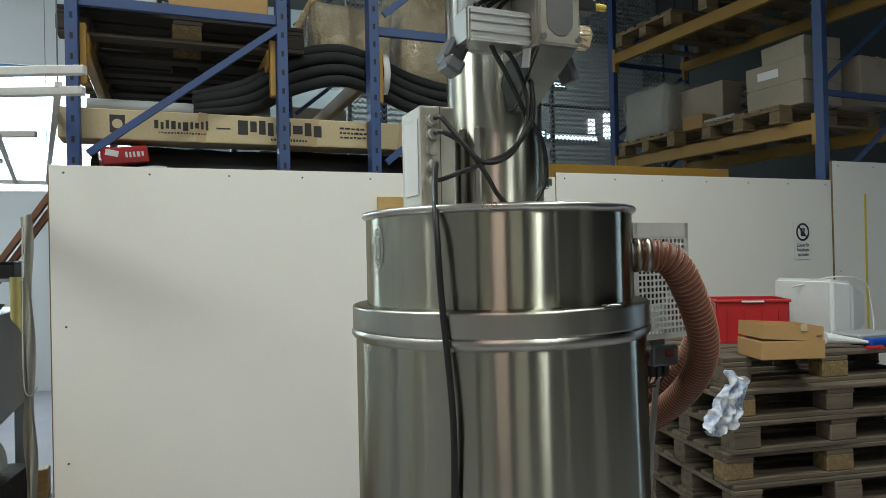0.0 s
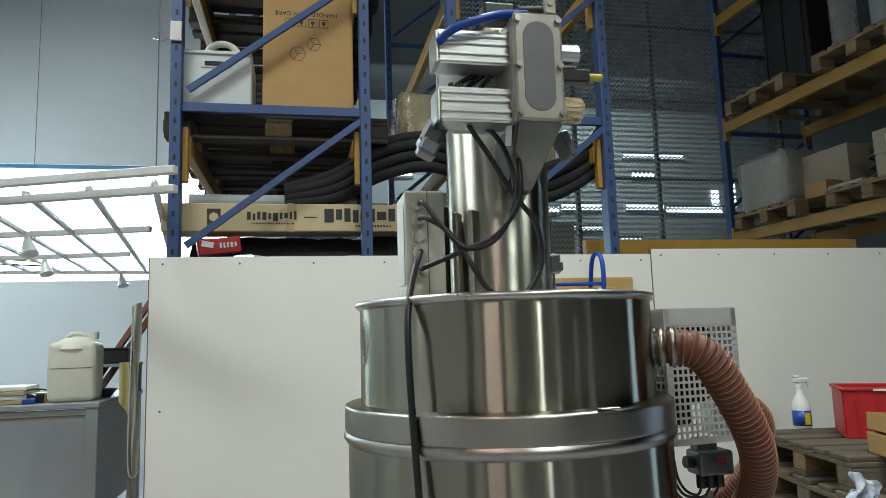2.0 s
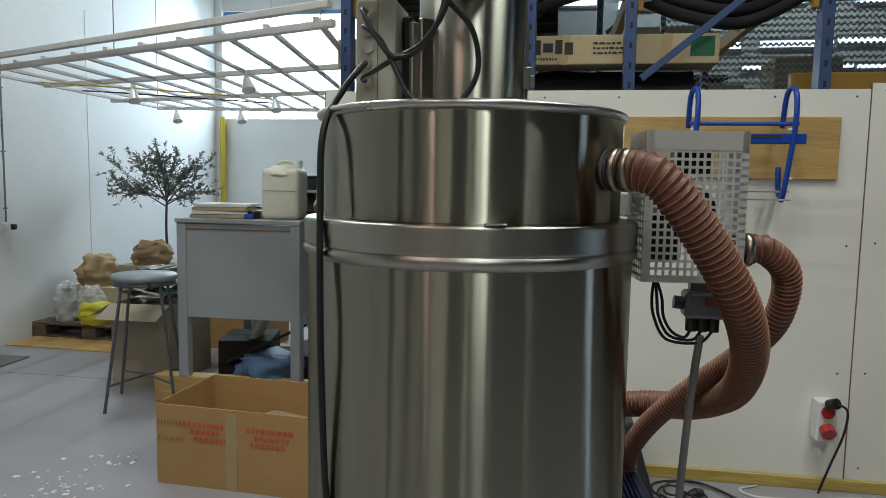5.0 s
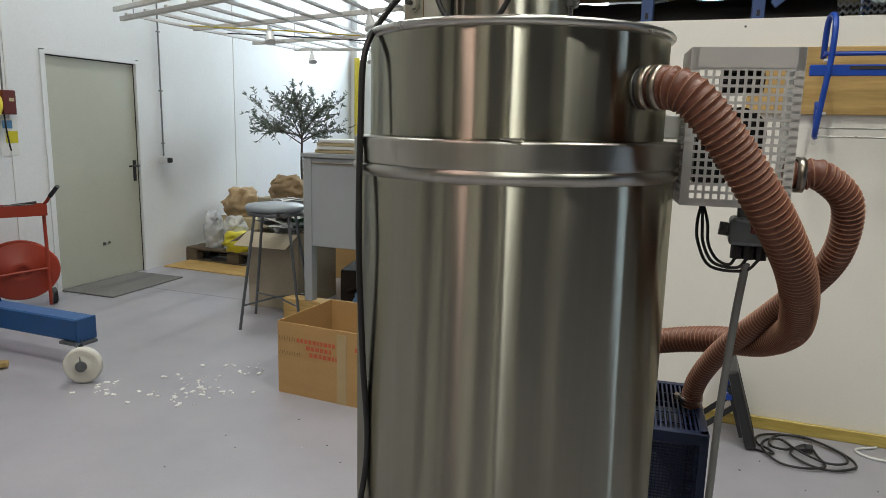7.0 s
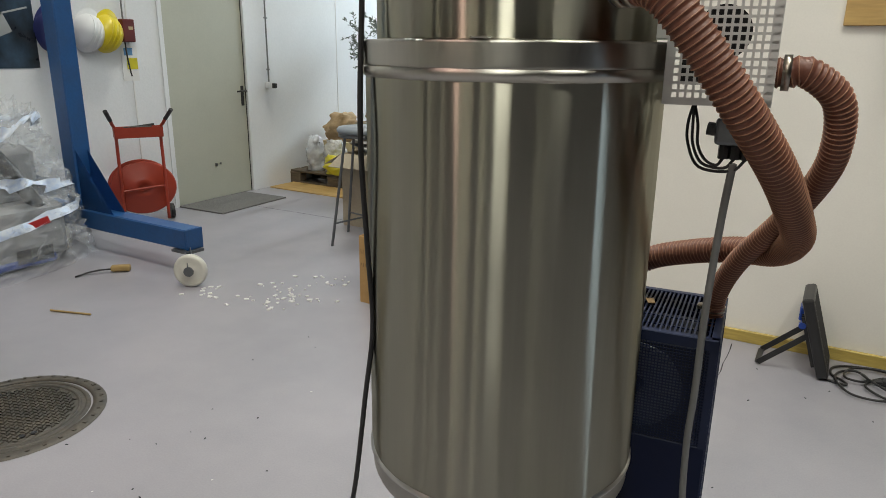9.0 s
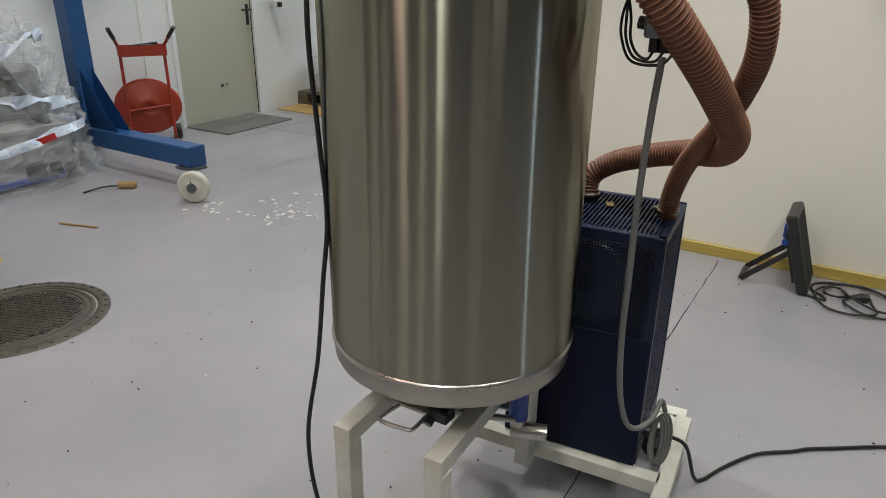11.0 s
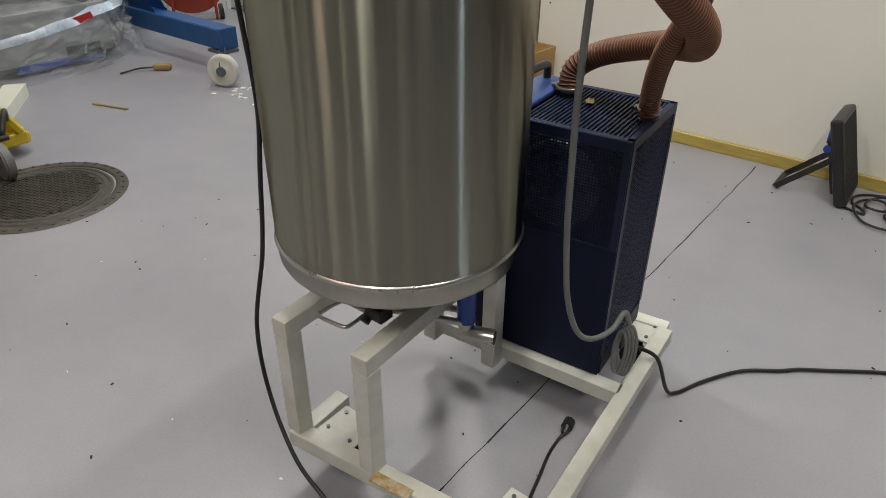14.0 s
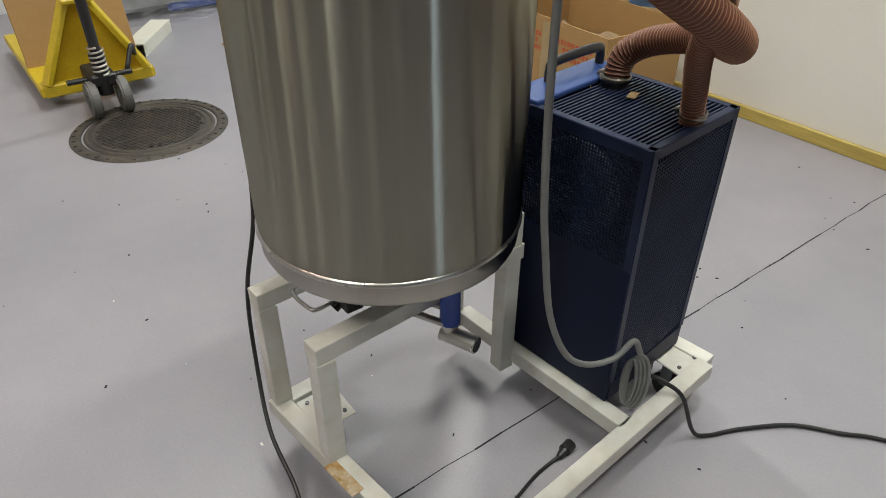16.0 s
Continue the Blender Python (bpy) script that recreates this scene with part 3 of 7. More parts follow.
# dim store hall behind the racks, with rows of window strips
bm = boxb((5.4, 14.1, 3.275), (12.2, 0.2, 6.55))
structure("wall_north", bm, DESK, "dim far hall wall with long window strips", "wall")
rnd = random.Random(21)
k = 1
# some thin rows are extra, added to brighten the view through the mesh
for z, h, a, b in ((2.17, 0.07, 0.5, 7.8), (2.62, 0.1, 0.4, 7.4), (3.02, 0.07, 1.3, 8.1), (3.47, 0.12, 0.3, 8.4), (3.82, 0.08, 0.5, 7.3), (4.22, 0.13, 1.1, 9.2), (5.02, 0.16, 0.3, 8.9), (5.42, 0.1, 6.4, 9.6)):
    x = a
    while x < b:
        w = rnd.uniform(0.5, 1.5)
        k += 1
        strip = solo("window_%d" % k, boxb((0, 0, 0), (w, 0.03, h)), GLASS_DIM, "long narrow window strip in the dim hall wall", "window", kind="structure", at=pose(x + w / 2, 13.98, z + rnd.uniform(-0.05, 0.05)))
        bm = boxb((0, -0.03, h / 2 + 0.02), (w + 0.06, 0.06, 0.04))
        box(bm, (0, -0.03, -h / 2 - 0.02), (w + 0.06, 0.06, 0.04))
        part("window_frame", bm, DARK_STEEL, strip)
        x += w + rnd.choice((0.08, 0.35, 0.9, 1.4))
for x, z, h in ((9.54, 4.47, 0.42), (9.98, 4.4, 0.3), (9.98, 4.74, 0.24)):
    k += 1
    solo("window_%d" % k, boxb((x, 13.98, z), (0.17, 0.03, h)), GLASS_DAY, "small bright upright window in the dim hall wall", "window", kind="structure")
# unseen walls in near-black; the south one stands close to darken the drum's reflections
structure("wall_east", boxb((11.2, 4, 3.275), (0.2, 24, 6.55)), UNLIT_DARK, "unseen plain hall wall, unlit dimness put into its colour", "wall")
structure("wall_south", boxb((3.5, -2.8, 3.275), (15.2, 0.2, 6.55)), UNLIT_DARK, "unseen near wall, coloured near-black to darken the drum's reflections", "wall")
# pale uprights added out of view, mirrored as bands in the drum
for a, b in ((-4.1, -3.3), (-2.49, -2.04), (-1.49, -1.29), (-0.44, 0.06), (0.81, 1.06), (2.01, 2.16), (4.31, 5.31)):
    structure("reflection_band", boxb(((a + b) / 2, -2.65, 2.2), (b - a, 0.1, 4.4)), CREAM, "unseen pale strip added to band the drum's reflections", "pillar")
# the added pink lamp gets a fixture like the others
for x, y, z, _, _, _, turn in TUBES:
    z += 0.02
    f = thing("ceiling_light", pose(x, y, z, 0, 0, turn), "long white fluorescent ceiling light", "ceiling light", "ceiling lights")
    part("housing", boxb((0, 0, 0.04), (0.2, 1.6, 0.06), 0.01), WHITE_METAL, f)
    for s in (-0.5, 0.5):
        part("hanger", rod(bmesh.new(), (0, s, 0.07), (0, s, 6.55 - z), 0.004, 6), DARK_STEEL, f)

# partition of white boards on a lath
P_Y = 3.66
panels = ((-0.527, 2.163, 1.972, 0.0), (2.168, 4.505, 2.0, -0.003), (4.512, 8.0, 2.14, -0.012))
for i, (a, b, h, dy) in enumerate(panels):
    pn = structure("partition_panel_%d" % (i + 1), boxb(((a + b) / 2, P_Y + 0.0095 + dy, h / 2 + 0.012), (b - a, 0.019, h - 0.024), 0.001), PANEL, "white coated board of a screwed partition wall", "partition wall")
    bm = bmesh.new()
    n = int((b - a) / 0.42) + 1
    for q in range(n + 1):
        x = a + 0.06 + (b - a - 0.12) * q / n
        for z in (h - 0.035,) + ((h * 0.62, h * 0.3, 0.12) if q in (0, n) else ()):
            rod(bm, (x, P_Y + dy - 0.0012, z), (x, P_Y + dy + 0.004, z), 0.0055, 10)
    part("screw_heads", bm, DARK_STEEL, pn)
    part("edge_strip", boxb((a - 0.0025, P_Y + 0.011 + dy, h / 2 + 0.012), (0.004, 0.022, h - 0.024)), CARD_EDGE, pn)
structure("baseboard", boxb((3.6, P_Y - 0.014, 0.03), (8.2, 0.022, 0.06), 0.003), BASE_WOOD, "yellowed wooden lath along the foot of the partition", "baseboard")
structure("partition_stud", boxb((-0.47, P_Y + 0.05, 0.975), (0.06, 0.06, 1.95), 0.003), PINE, "wooden stud behind the boards", "stud")
structure("yellow_strip", boxb((4.843, P_Y - 0.017, 1.38), (0.016, 0.006, 1.04)), PIPE_YELLOW, "thin yellow vertical strip on the boards", "strip")

# door in its steel frame
door = thing("door_1", pose(-4.1, 4.68, 0) @ Matrix.Diagonal((1, 0.985, 0.965, 1)), "closed grey-green flush metal door in a white frame", "door")
tagged(door, kind="structure")
leaf = part("leaf", boxb((-0.045, 0, 1.005), (0.05, 0.96, 2.0), 0.003), DOOR, door)
bm = boxb((-0.02, -0.5, 1.02), (0.06, 0.045, 2.04))
box(bm, (-0.02, 0.5, 1.02), (0.06, 0.045, 2.04))
box(bm, (-0.02, 0, 2.03), (0.06, 0.955, 0.04))
part("door_frame", bm, WALL, door)
bm = boxb((-0.024, 0.472, 1.0), (0.01, 0.012, 2.0))
box(bm, (-0.024, 0, 2.006), (0.01, 0.95, 0.014))
part("seal", bm, BLACK, door, "black rubber seal")
part("plate", boxb((-0.017, 0.425, 1.0), (0.008, 0.04, 0.2), 0.004), BLACK_PL, leaf)
bm = rod(bmesh.new(), (-0.02, 0.425, 1.05), (0.04, 0.425, 1.05), 0.009, 10)
tube(bm, smooth_path([(0.04, 0.432, 1.05), (0.042, 0.36, 1.05), (0.036, 0.31, 1.048)], 4), 0.009, 8)
part("door_handle", bm, BLACK_PL, leaf)
bm = boxb((-0.017, 0.02, 0.34), (0.004, 0.03, 0.03))
box(bm, (-0.017, 0.075, 0.345), (0.004, 0.02, 0.02))
part("scuff_plate", bm, DARK_STEEL, leaf)
solo("door_mat", boxb((0, 0, 0.006), (0.545, 0.835, 0.012), 0.003), MAT_GREY, "grey ribbed entrance mat in front of the door", "mat", at=pose(-3.82, 4.62, 0, 0, 0, 1.2))

# floor joint: a narrow groove with crumbled edges
bm = bmesh.new()
rnd = random.Random(5)
pts = [(0.755 + 0.009 * (y - 1) + rnd.uniform(-0.0025, 0.0025), y) for y in np.arange(-2.0, 3.6, 0.09)]
for (xa, ya), (xb, yb) in zip(pts, pts[1:]):
    w = rnd.uniform(0.0012, 0.0026)
    v = [bm.verts.new(p) for p in ((xa - w, ya, 0.0012), (xa + w, ya, 0.0012), (xb + w, yb, 0.0012), (xb - w, yb, 0.0012))]
    bm.faces.new(v)
structure("floor_joint", bm, DARK, "dark crumbled joint cut in the concrete floor", "floor joint")
bm = bmesh.new()
pts = [(x, 4.62 + rnd.uniform(-0.003, 0.003)) for x in np.arange(-4.3, -0.8, 0.12)]
for (xa, ya), (xb, yb) in zip(pts, pts[1:]):
    v = [bm.verts.new(p) for p in ((xa, ya - 0.003, 0.0012), (xb, yb - 0.003, 0.0012), (xb, yb + 0.003, 0.0012), (xa, ya + 0.003, 0.0012))]
    bm.faces.new(v)
structure("floor_joint", bm, UNLIT_DARK, "fine joint across the painted floor", "floor joint")

# manhole
cover = thing("manhole_cover", pose(-1.6, 1.306, 0, 0, 0, 21), "round cast-iron manhole cover with a raised grid, set in the floor", "manhole cover")
part("frame_ring", lathe(bmesh.new(), [(0.30, 0.001), (0.30, 0.006), (0.318, 0.008), (0.345, 0.006), (0.352, 0.001)], 72), CAST_IRON, cover)
part("lid", lathe(bmesh.new(), [(0, 0.003), (0.288, 0.003), (0.292, 0.0)], 72), CAST_IRON, cover)
bm = lathe(bmesh.new(), [(0.245, 0.003), (0.247, 0.008), (0.256, 0.008), (0.258, 0.003)], 72)
lathe(bm, [(0.272, 0.003), (0.274, 0.007), (0.286, 0.007), (0.288, 0.003)], 72)
part("raised_ring", bm, CAST_IRON, cover)
bm = bmesh.new()
for i in range(-11, 12):
    for j in range(-11, 12):
        x, y = i * 0.0205, j * 0.0205
        if math.hypot(x, y) < 0.232:
            box(bm, (x, y, 0.0055), (0.006, 0.019, 0.005) if (i + j) % 2 else (0.019, 0.006, 0.005))
tagged(part("raised_grid", bm, CAST_IRON, cover), kind="stuff")
bm = bmesh.new()
for k in range(36):
    a = k * math.tau / 36
    box(bm, (0.332 * math.cos(a), 0.332 * math.sin(a), 0.0085), (0.014, 0.012, 0.004), 0, Matrix.Rotation(a, 4, "Z"))
tagged(part("rim_studs", bm, CAST_IRON, cover), kind="stuff")
for x, y in ((-0.19, 0.1), (-0.16, 0.135), (0.19, -0.1), (0.165, -0.13)):
    part("lifting_hole", rod(bmesh.new(), (x, y, 0.0), (x, y, 0.0088), 0.011, 10), DARK, cover)

# ---------------------------------------------------------------- the hopper machine
CX, CY = 0.5504, 1.2485
hop = thing("vacuum_hopper", pose(CX + 0.003, CY, 0) @ Matrix.Diagonal((0.988, 0.988, 1, 1)), "tall round brushed stainless-steel hopper drum with a pipe head", "industrial hopper")
part("drum_body", lathe(bmesh.new(), [(0.2715, 0.626), (0.2735, 0.652), (0.2735, 1.376)], 480, uneven=1.0), STEEL, hop, "brushed stainless-steel drum")
part("bottom_chime", lathe(bmesh.new(), [(0.12, 0.572), (0.258, 0.572), (0.267, 0.577), (0.2708, 0.586), (0.2715, 0.62), (0.2745, 0.623), (0.2755, 0.626), (0.2745, 0.6295), (0.272, 0.632)], 128), STEEL2, hop)
part("bottom_seam", lathe(bmesh.new(), [(0.272, 0.621), (0.2755, 0.623), (0.2772, 0.6265), (0.2755, 0.63), (0.272, 0.6325)], 128), CHROME, hop, "bright rolled bottom seam")
part("seam_ring", lathe(bmesh.new(), [(0.273, 1.370), (0.278, 1.374), (0.2815, 1.3795), (0.2815, 1.3855), (0.278, 1.390)], 128), STEEL2, hop, "bright rolled seam")
part("clamp_band", lathe(bmesh.new(), [(0.2765, 1.3885), (0.2788, 1.39), (0.2795, 1.3925), (0.2795, 1.3945), (0.2795, 1.426), (0.2795, 1.428), (0.2786, 1.4302), (0.2765, 1.4315), (0.2745, 1.432), (0.25, 1.4335)], 128), STEEL2, hop, "wide smooth clamping band")
part("upper_shell", lathe(bmesh.new(), [(0.2515, 1.433), (0.2515, 1.588)], 480, uneven=1.0), STEEL, hop)
part("rolled_rim", lathe(bmesh.new(), [(0.2515, 1.586), (0.256, 1.588), (0.2595, 1.5915), (0.26, 1.5955), (0.2575, 1.599), (0.253, 1.6), (0.249, 1.597)], 128), CHROME, hop)
part("top_plate", lathe(bmesh.new(), [(0.0, 1.582), (0.2505, 1.578)], 96), STEEL2, hop)
part("riser_pipe", lathe(bmesh.new(), [(0.0905, 1.58), (0.0905, 2.06), (0.07, 2.075), (0, 2.08)], 72), STEEL3, hop, "polished steel riser pipe")
bm = boxb((CX - 0.062, CY - 0.072, 1.665), (0.026, 0.012, 0.16), 0.002, Matrix.Rotation(0.7, 4, "Z"))
box(bm, (CX - 0.085, CY - 0.05, 1.67), (0.02, 0.01, 0.15), 0.002, Matrix.Rotation(0.9, 4, "Z"))
partw("hinge_strip", bm, STEEL2, hop)
bm = boxb((CX + 0.096, CY - 0.02, 1.66), (0.018, 0.02, 0.035), 0.003)
box(bm, (CX + 0.103, CY - 0.028, 1.655), (0.01, 0.012, 0.016), 0.002)
rod(bm, (CX + 0.094, CY - 0.02, 1.59), (CX + 0.094, CY - 0.02, 1.74), 0.0025, 8)
partw("latch", bm, DARK_STEEL, hop)
partw("label_plate", boxb((CX + 0.025, CY - 0.098, 1.603), (0.05, 0.004, 0.012), 0.001, Matrix.Rotation(0.1, 4, "Z")), PAPER, hop)
# embossed oval badge
a = radians(188)
bm = lathe(bmesh.new(), [(0.026, -0.001), (0.028, 0.0015), (0.03, -0.001)], 40)
lathe(bm, [(0.021, -0.001), (0.022, 0.001), (0.023, -0.001)], 40)
for k in range(5):
    box(bm, (0, -0.01 + 0.005 * k, 0.0005), (0.03, 0.0014, 0.001))
bmesh.ops.transform(bm, matrix=Matrix.Translation((0.2525 * math.cos(a), 0.2525 * math.sin(a), 1.535)) @ Matrix.Rotation(a, 4, "Z") @ Matrix.Rotation(math.pi / 2, 4, "Y") @ Matrix.Diagonal((1.25, 0.62, 0.4, 1)), verts=bm.verts)
part("embossed_badge", bm, STEEL2, hop)
partw("weld_spot", boxb((0.62, 0.982, 1.4345), (0.03, 0.012, 0.003), 0.001), CHROME, hop)
# inlet stub and clamp for the suction hose
d = Vector((0.784 - CX, 1.129 - CY, 0)).normalized()
c0 = Vector((CX, CY, 1.511))
bm = rod(bmesh.new(), c0 + d * 0.235, c0 + d * 0.268, 0.0262, 28)
rod(bm, c0 + d * 0.245, c0 + d * 0.252, 0.031, 28)
partw("inlet_stub", bm, DARK_STEEL, hop)
# pipe head: sight-glass housing with chute
below_head = set(hop.children)
head = partw("sight_glass_housing", boxb((0.553, 1.045, 1.945), (0.078, 0.12, 0.17), 0.006, None, 2), CASTING, hop, "pale cast housing")
bm = bmesh.new()
q = [(0.516, 0.984, 1.862), (0.59, 0.984, 1.862), (0.59, 1.105, 1.862), (0.516, 1.105, 1.862), (0.536, 1.105, 1.782), (0.576, 1.105, 1.782), (0.582, 1.18, 1.775), (0.53, 1.18, 1.775)]
vs = [bm.verts.new(p) for p in q]
for f in ((0, 1, 2, 3), (4, 5, 6, 7), (0, 1, 5, 4), (1, 2, 6, 5), (2, 3, 7, 6), (3, 0, 4, 7)):
    bm.faces.new([vs[i] for i in f])
bmesh.ops.bevel(bm, geom=bm.edges[:], offset=0.003, segments=2, affect="EDGES")
partw("chute", bm, CHUTE, hop, "dark bare steel chute")
bm = boxb((0.553, 0.983, 1.945), (0.076, 0.006, 0.168), 0.004)
sub = partw("cover_frame", bm, CASTING, hop)
bm = bmesh.new()
ov = [(0.553 + 0.024 * math.cos(t) * (1 if abs(math.cos(t)) > 0.3 else 1), 0.9785, 1.945 + (0.045 if math.sin(t) > 0 else -0.045) + 0.024 * math.sin(t)) for t in np.linspace(0.01, math.tau + 0.01, 41)[:-1]]
ring = [bm.verts.new(p) for p in ov]
bm.faces.new(ring)
back = [bm.verts.new((p[0], p[1] + 0.004, p[2])) for p in ov]
for k in range(40):
    bm.faces.new((ring[k], ring[(k + 1) % 40], back[(k + 1) % 40], back[k]))
partw("sight_glass", bm, SMOKE, hop, "dusty oval sight glass")
for x in (0.521, 0.585):
    for z in (1.872, 1.945, 2.016):
        subw("cap_screw", rod(bmesh.new(), (x, 0.974, z), (x, 0.981, z), 0.0048, 10), CHROME, sub, hop)
bm = boxb((0.578, 0.99, 2.045), (0.02, 0.006, 0.028), 0.003)
rod(bm, (0.578, 0.985, 2.049), (0.578, 0.996, 2.049), 0.005, 10)
partw("lifting_lug", bm, CASTING, hop)
for z in (1.889, 1.978):
    bm = boxb((0.46, 1.03, z), (0.108, 0.05, 0.05), 0.002)
    for dz in (-0.02, -0.008, 0.008, 0.02):
        box(bm, (0.46, 1.0035, z + dz), (0.109, 0.004, 0.006), 0.001)
        box(bm, (0.46, 1.03 + dz * 1.0, z + 0.0265), (0.109, 0.006, 0.003))
    cyl = partw("air_cylinder", bm, ALU, hop, "grooved aluminium air cylinder")
    partw("end_cap", boxb((0.4035, 1.03, z), (0.006, 0.052, 0.052), 0.002), STEEL2, hop)
bm = boxb((0.47, 1.085, 1.955), (0.105, 0.05, 0.17), 0.03, None, 5)
partw("motor_cover", bm, HELM_W, hop, "white rounded plastic cover")
bm = boxb((0.405, 1.075, 1.86), (0.034, 0.05, 0.045), 0.006, Matrix.Rotation(0.5, 4, "Y"))
box(bm, (0.393, 1.05, 1.832), (0.03, 0.04, 0.024), 0.004, Matrix.Rotation(0.5, 4, "Y"))
partw("side_bracket", bm, DARK_STEEL, hop)
partw("side_bracket", boxb((0.624, 1.075, 1.85), (0.014, 0.045, 0.045), 0.003, Matrix.Rotation(-0.4, 4, "Y")), DARK_STEEL, hop)
partw("silencer", rod(bmesh.new(), (0.59, 1.03, 1.985), (0.634, 1.03, 1.985), 0.017, 20), ALU, hop)
bm = boxb((0.622, 1.03, 1.95), (0.06, 0.022, 0.022), 0.003)
partw("solenoid", bm, BLACK_PL, hop)
partw("brass_nipple", rod(bmesh.new(), (0.65, 1.03, 1.951), (0.675, 1.03, 1.951), 0.006, 12), PIPE_YELLOW, hop)
bm = bmesh.new()
rod(bm, (0.59, 1.03, 1.895), (0.634, 1.03, 1.893), 0.02, 16)
bmesh.ops.subdivide_edges(bm, edges=bm.edges[:], cuts=2)
for v in bm.verts:
    v.co += Vector((noise.noise(v.co * 60), noise.noise(v.co * 60 + Vector((3, 0, 0))), noise.noise(v.co * 60 + Vector((0, 7, 0))))) * 0.005
partw("wrapped_connector", bm, BUBBLE, hop)
partw("sticker", boxb((0.513, 1.02, 1.848), (0.003, 0.022, 0.03), 0.0, Matrix.Rotation(0.25, 4, "X")), PAPER, hop)
bm = tube(bmesh.new(), smooth_path([(0.405, 1.005, 1.985), (0.43, 0.985, 2.0), (0.49, 0.985, 2.022), (0.545, 1.0, 2.036)], 6), 0.0065, 10)
partw("air_hose", bm, BLUE_TUBE, hop, "blue air hose")
bm = boxb((0.50, 1.01, 2.035), (0.05, 0.03, 0.03), 0.004)
rod(bm, (0.53, 1.0, 2.04), (0.575, 1.0, 2.043), 0.007, 12)
partw("fitting", bm, BLACK_PL, hop)
bm = bmesh.new()
for k in range(3):
    tube(bm, smooth_path([(0.43 + 0.02 * k, 1.058, 1.92), (0.445 + 0.02 * k, 1.055, 1.94), (0.475 + 0.012 * k, 1.05, 1.955)], 4), 0.0035, 8)
partw("short_cable", bm, BLACK, hop)
for ob in hop.children:
    if ob not in below_head:
        ob.matrix_basis = Matrix.Translation((0.004, 0.0345, -0.01)) @ ob.matrix_basis

# control box on the side of the riser
cb = thing("control_box", pose(0.406, 1.222, 1.585), "light grey plastic control box with cable glands", "control box")
part("housing", boxb((0, 0, 0.098), (0.066, 0.1, 0.19), 0.005, None, 2), ELBOX, cb)
part("lid_seam", boxb((0.004, -0.0498, 0.098), (0.0012, 0.003, 0.19)), CARD_EDGE, cb)
part("label", boxb((-0.034, -0.005, 0.105), (0.001, 0.07, 0.13)), PAPER, cb)
part("mounting_rail", boxb((0.042, 0.01, 0.09), (0.016, 0.03, 0.17), 0.003), BLACK_PL, cb)
glands = [0.168, 0.143, 0.118, 0.09, 0.062]
for i, z in enumerate(glands):
    g = part("cable_gland", rod(bmesh.new(), (-0.012, -0.048, z), (-0.012, -0.066 if i != 2 else -0.054, z), 0.0095, 8), ELBOX, cb)
    part("gland_nut", rod(bmesh.new(), (-0.012, -0.05, z), (-0.012, -0.056, z), 0.012, 6), ELBOX, g)
G = [Vector((0.394, 1.155, 1.585 + z)) for z in glands]


def cable(name, pts, r, material, label, n=8, seg=8):
    return solo(name, tube(bmesh.new(), smooth_path(pts, n), r, seg), material, label, "cable")


cable("cable", [G[0], (0.397, 1.13, 1.748), (0.42, 1.11, 1.71), (0.455, 1.095, 1.672), (0.50, 1.085, 1.685), (0.53, 1.08, 1.74), (0.528, 1.085, 1.80), (0.50, 1.08, 1.85), (0.45, 1.07, 1.875), (0.43, 1.06, 1.92)], 0.0042, BLACK, "black cable looping in front of the riser pipe")
cable("cable", [G[1], (0.40, 1.13, 1.724), (0.43, 1.11, 1.70), (0.46, 1.095, 1.65), (0.48, 1.09, 1.615), (0.515, 1.09, 1.59), (0.55, 1.10, 1.604), (0.578, 1.105, 1.65), (0.57, 1.10, 1.71), (0.53, 1.085, 1.755), (0.49, 1.07, 1.81), (0.455, 1.06, 1.86), (0.445, 1.06, 1.92)], 0.0042, BLACK, "black cable looping in front of the riser pipe")
cable("cable", [G[4], (0.40, 1.13, 1.648), (0.45, 1.10, 1.668), (0.50, 1.085, 1.69), (0.535, 1.075, 1.74), (0.54, 1.08, 1.80), (0.545, 1.11, 1.85)], 0.0042, BLACK, "black cable looping in front of the riser pipe")
cable("mains_cable", [G[3], (0.373, 1.11, 1.627), (0.357, 1.065, 1.562), (0.357, 1.05, 1.452), (0.364, 1.031, 1.264), (0.366, 1.042, 1.066), (0.373, 1.045, 0.907), (0.353, 1.043, 0.754), (0.331, 1.036, 0.567), (0.325, 0.994, 0.382), (0.373, 0.966, 0.219), (0.493, 0.929, 0.101), (0.629, 0.919, 0.021), (0.71, 0.87, 0.006), (0.89, 0.63, 0.006), (1.06, 0.1, 0.006)], 0.0052, BLACK, "black mains cable hanging down in front of the drum", 10, 10)

# white stand
foot = standing()
V = Vector
stand = thing("machine_stand", pose(0.75, 1.45, 0), "white lacquered square-tube stand on castors, chipped", "machine stand")


def beam(name, a, b, w=0.042, h=0.042, label=""):
    return partw(name, bar(bmesh.new(), a, b, w, h, 0.0014), WHITE_METAL, stand, label)


FL, FR, BR = V((0.483, 0.962, 0.127)), V((1.075, 1.035, 0.127)), V((1.0, 1.862, 0.127))
beam("post", (0.474, 0.968, 0.148), (0.474, 0.968, 0.432))
beam("post", (0.693, 0.988, 0.148), (0.693, 0.988, 0.432))
beam("arm", (0.474, 0.947, 0.453), (0.44, 1.53, 0.453))
beam("arm", (0.693, 0.967, 0.453), (0.655, 1.53, 0.453))
beam("base_tube", FL + V((-0.021, -0.003, 0)), FR)
beam("base_tube", FR + V((0.001, -0.021, 0)), BR + V((-0.001, 0.021, 0)))
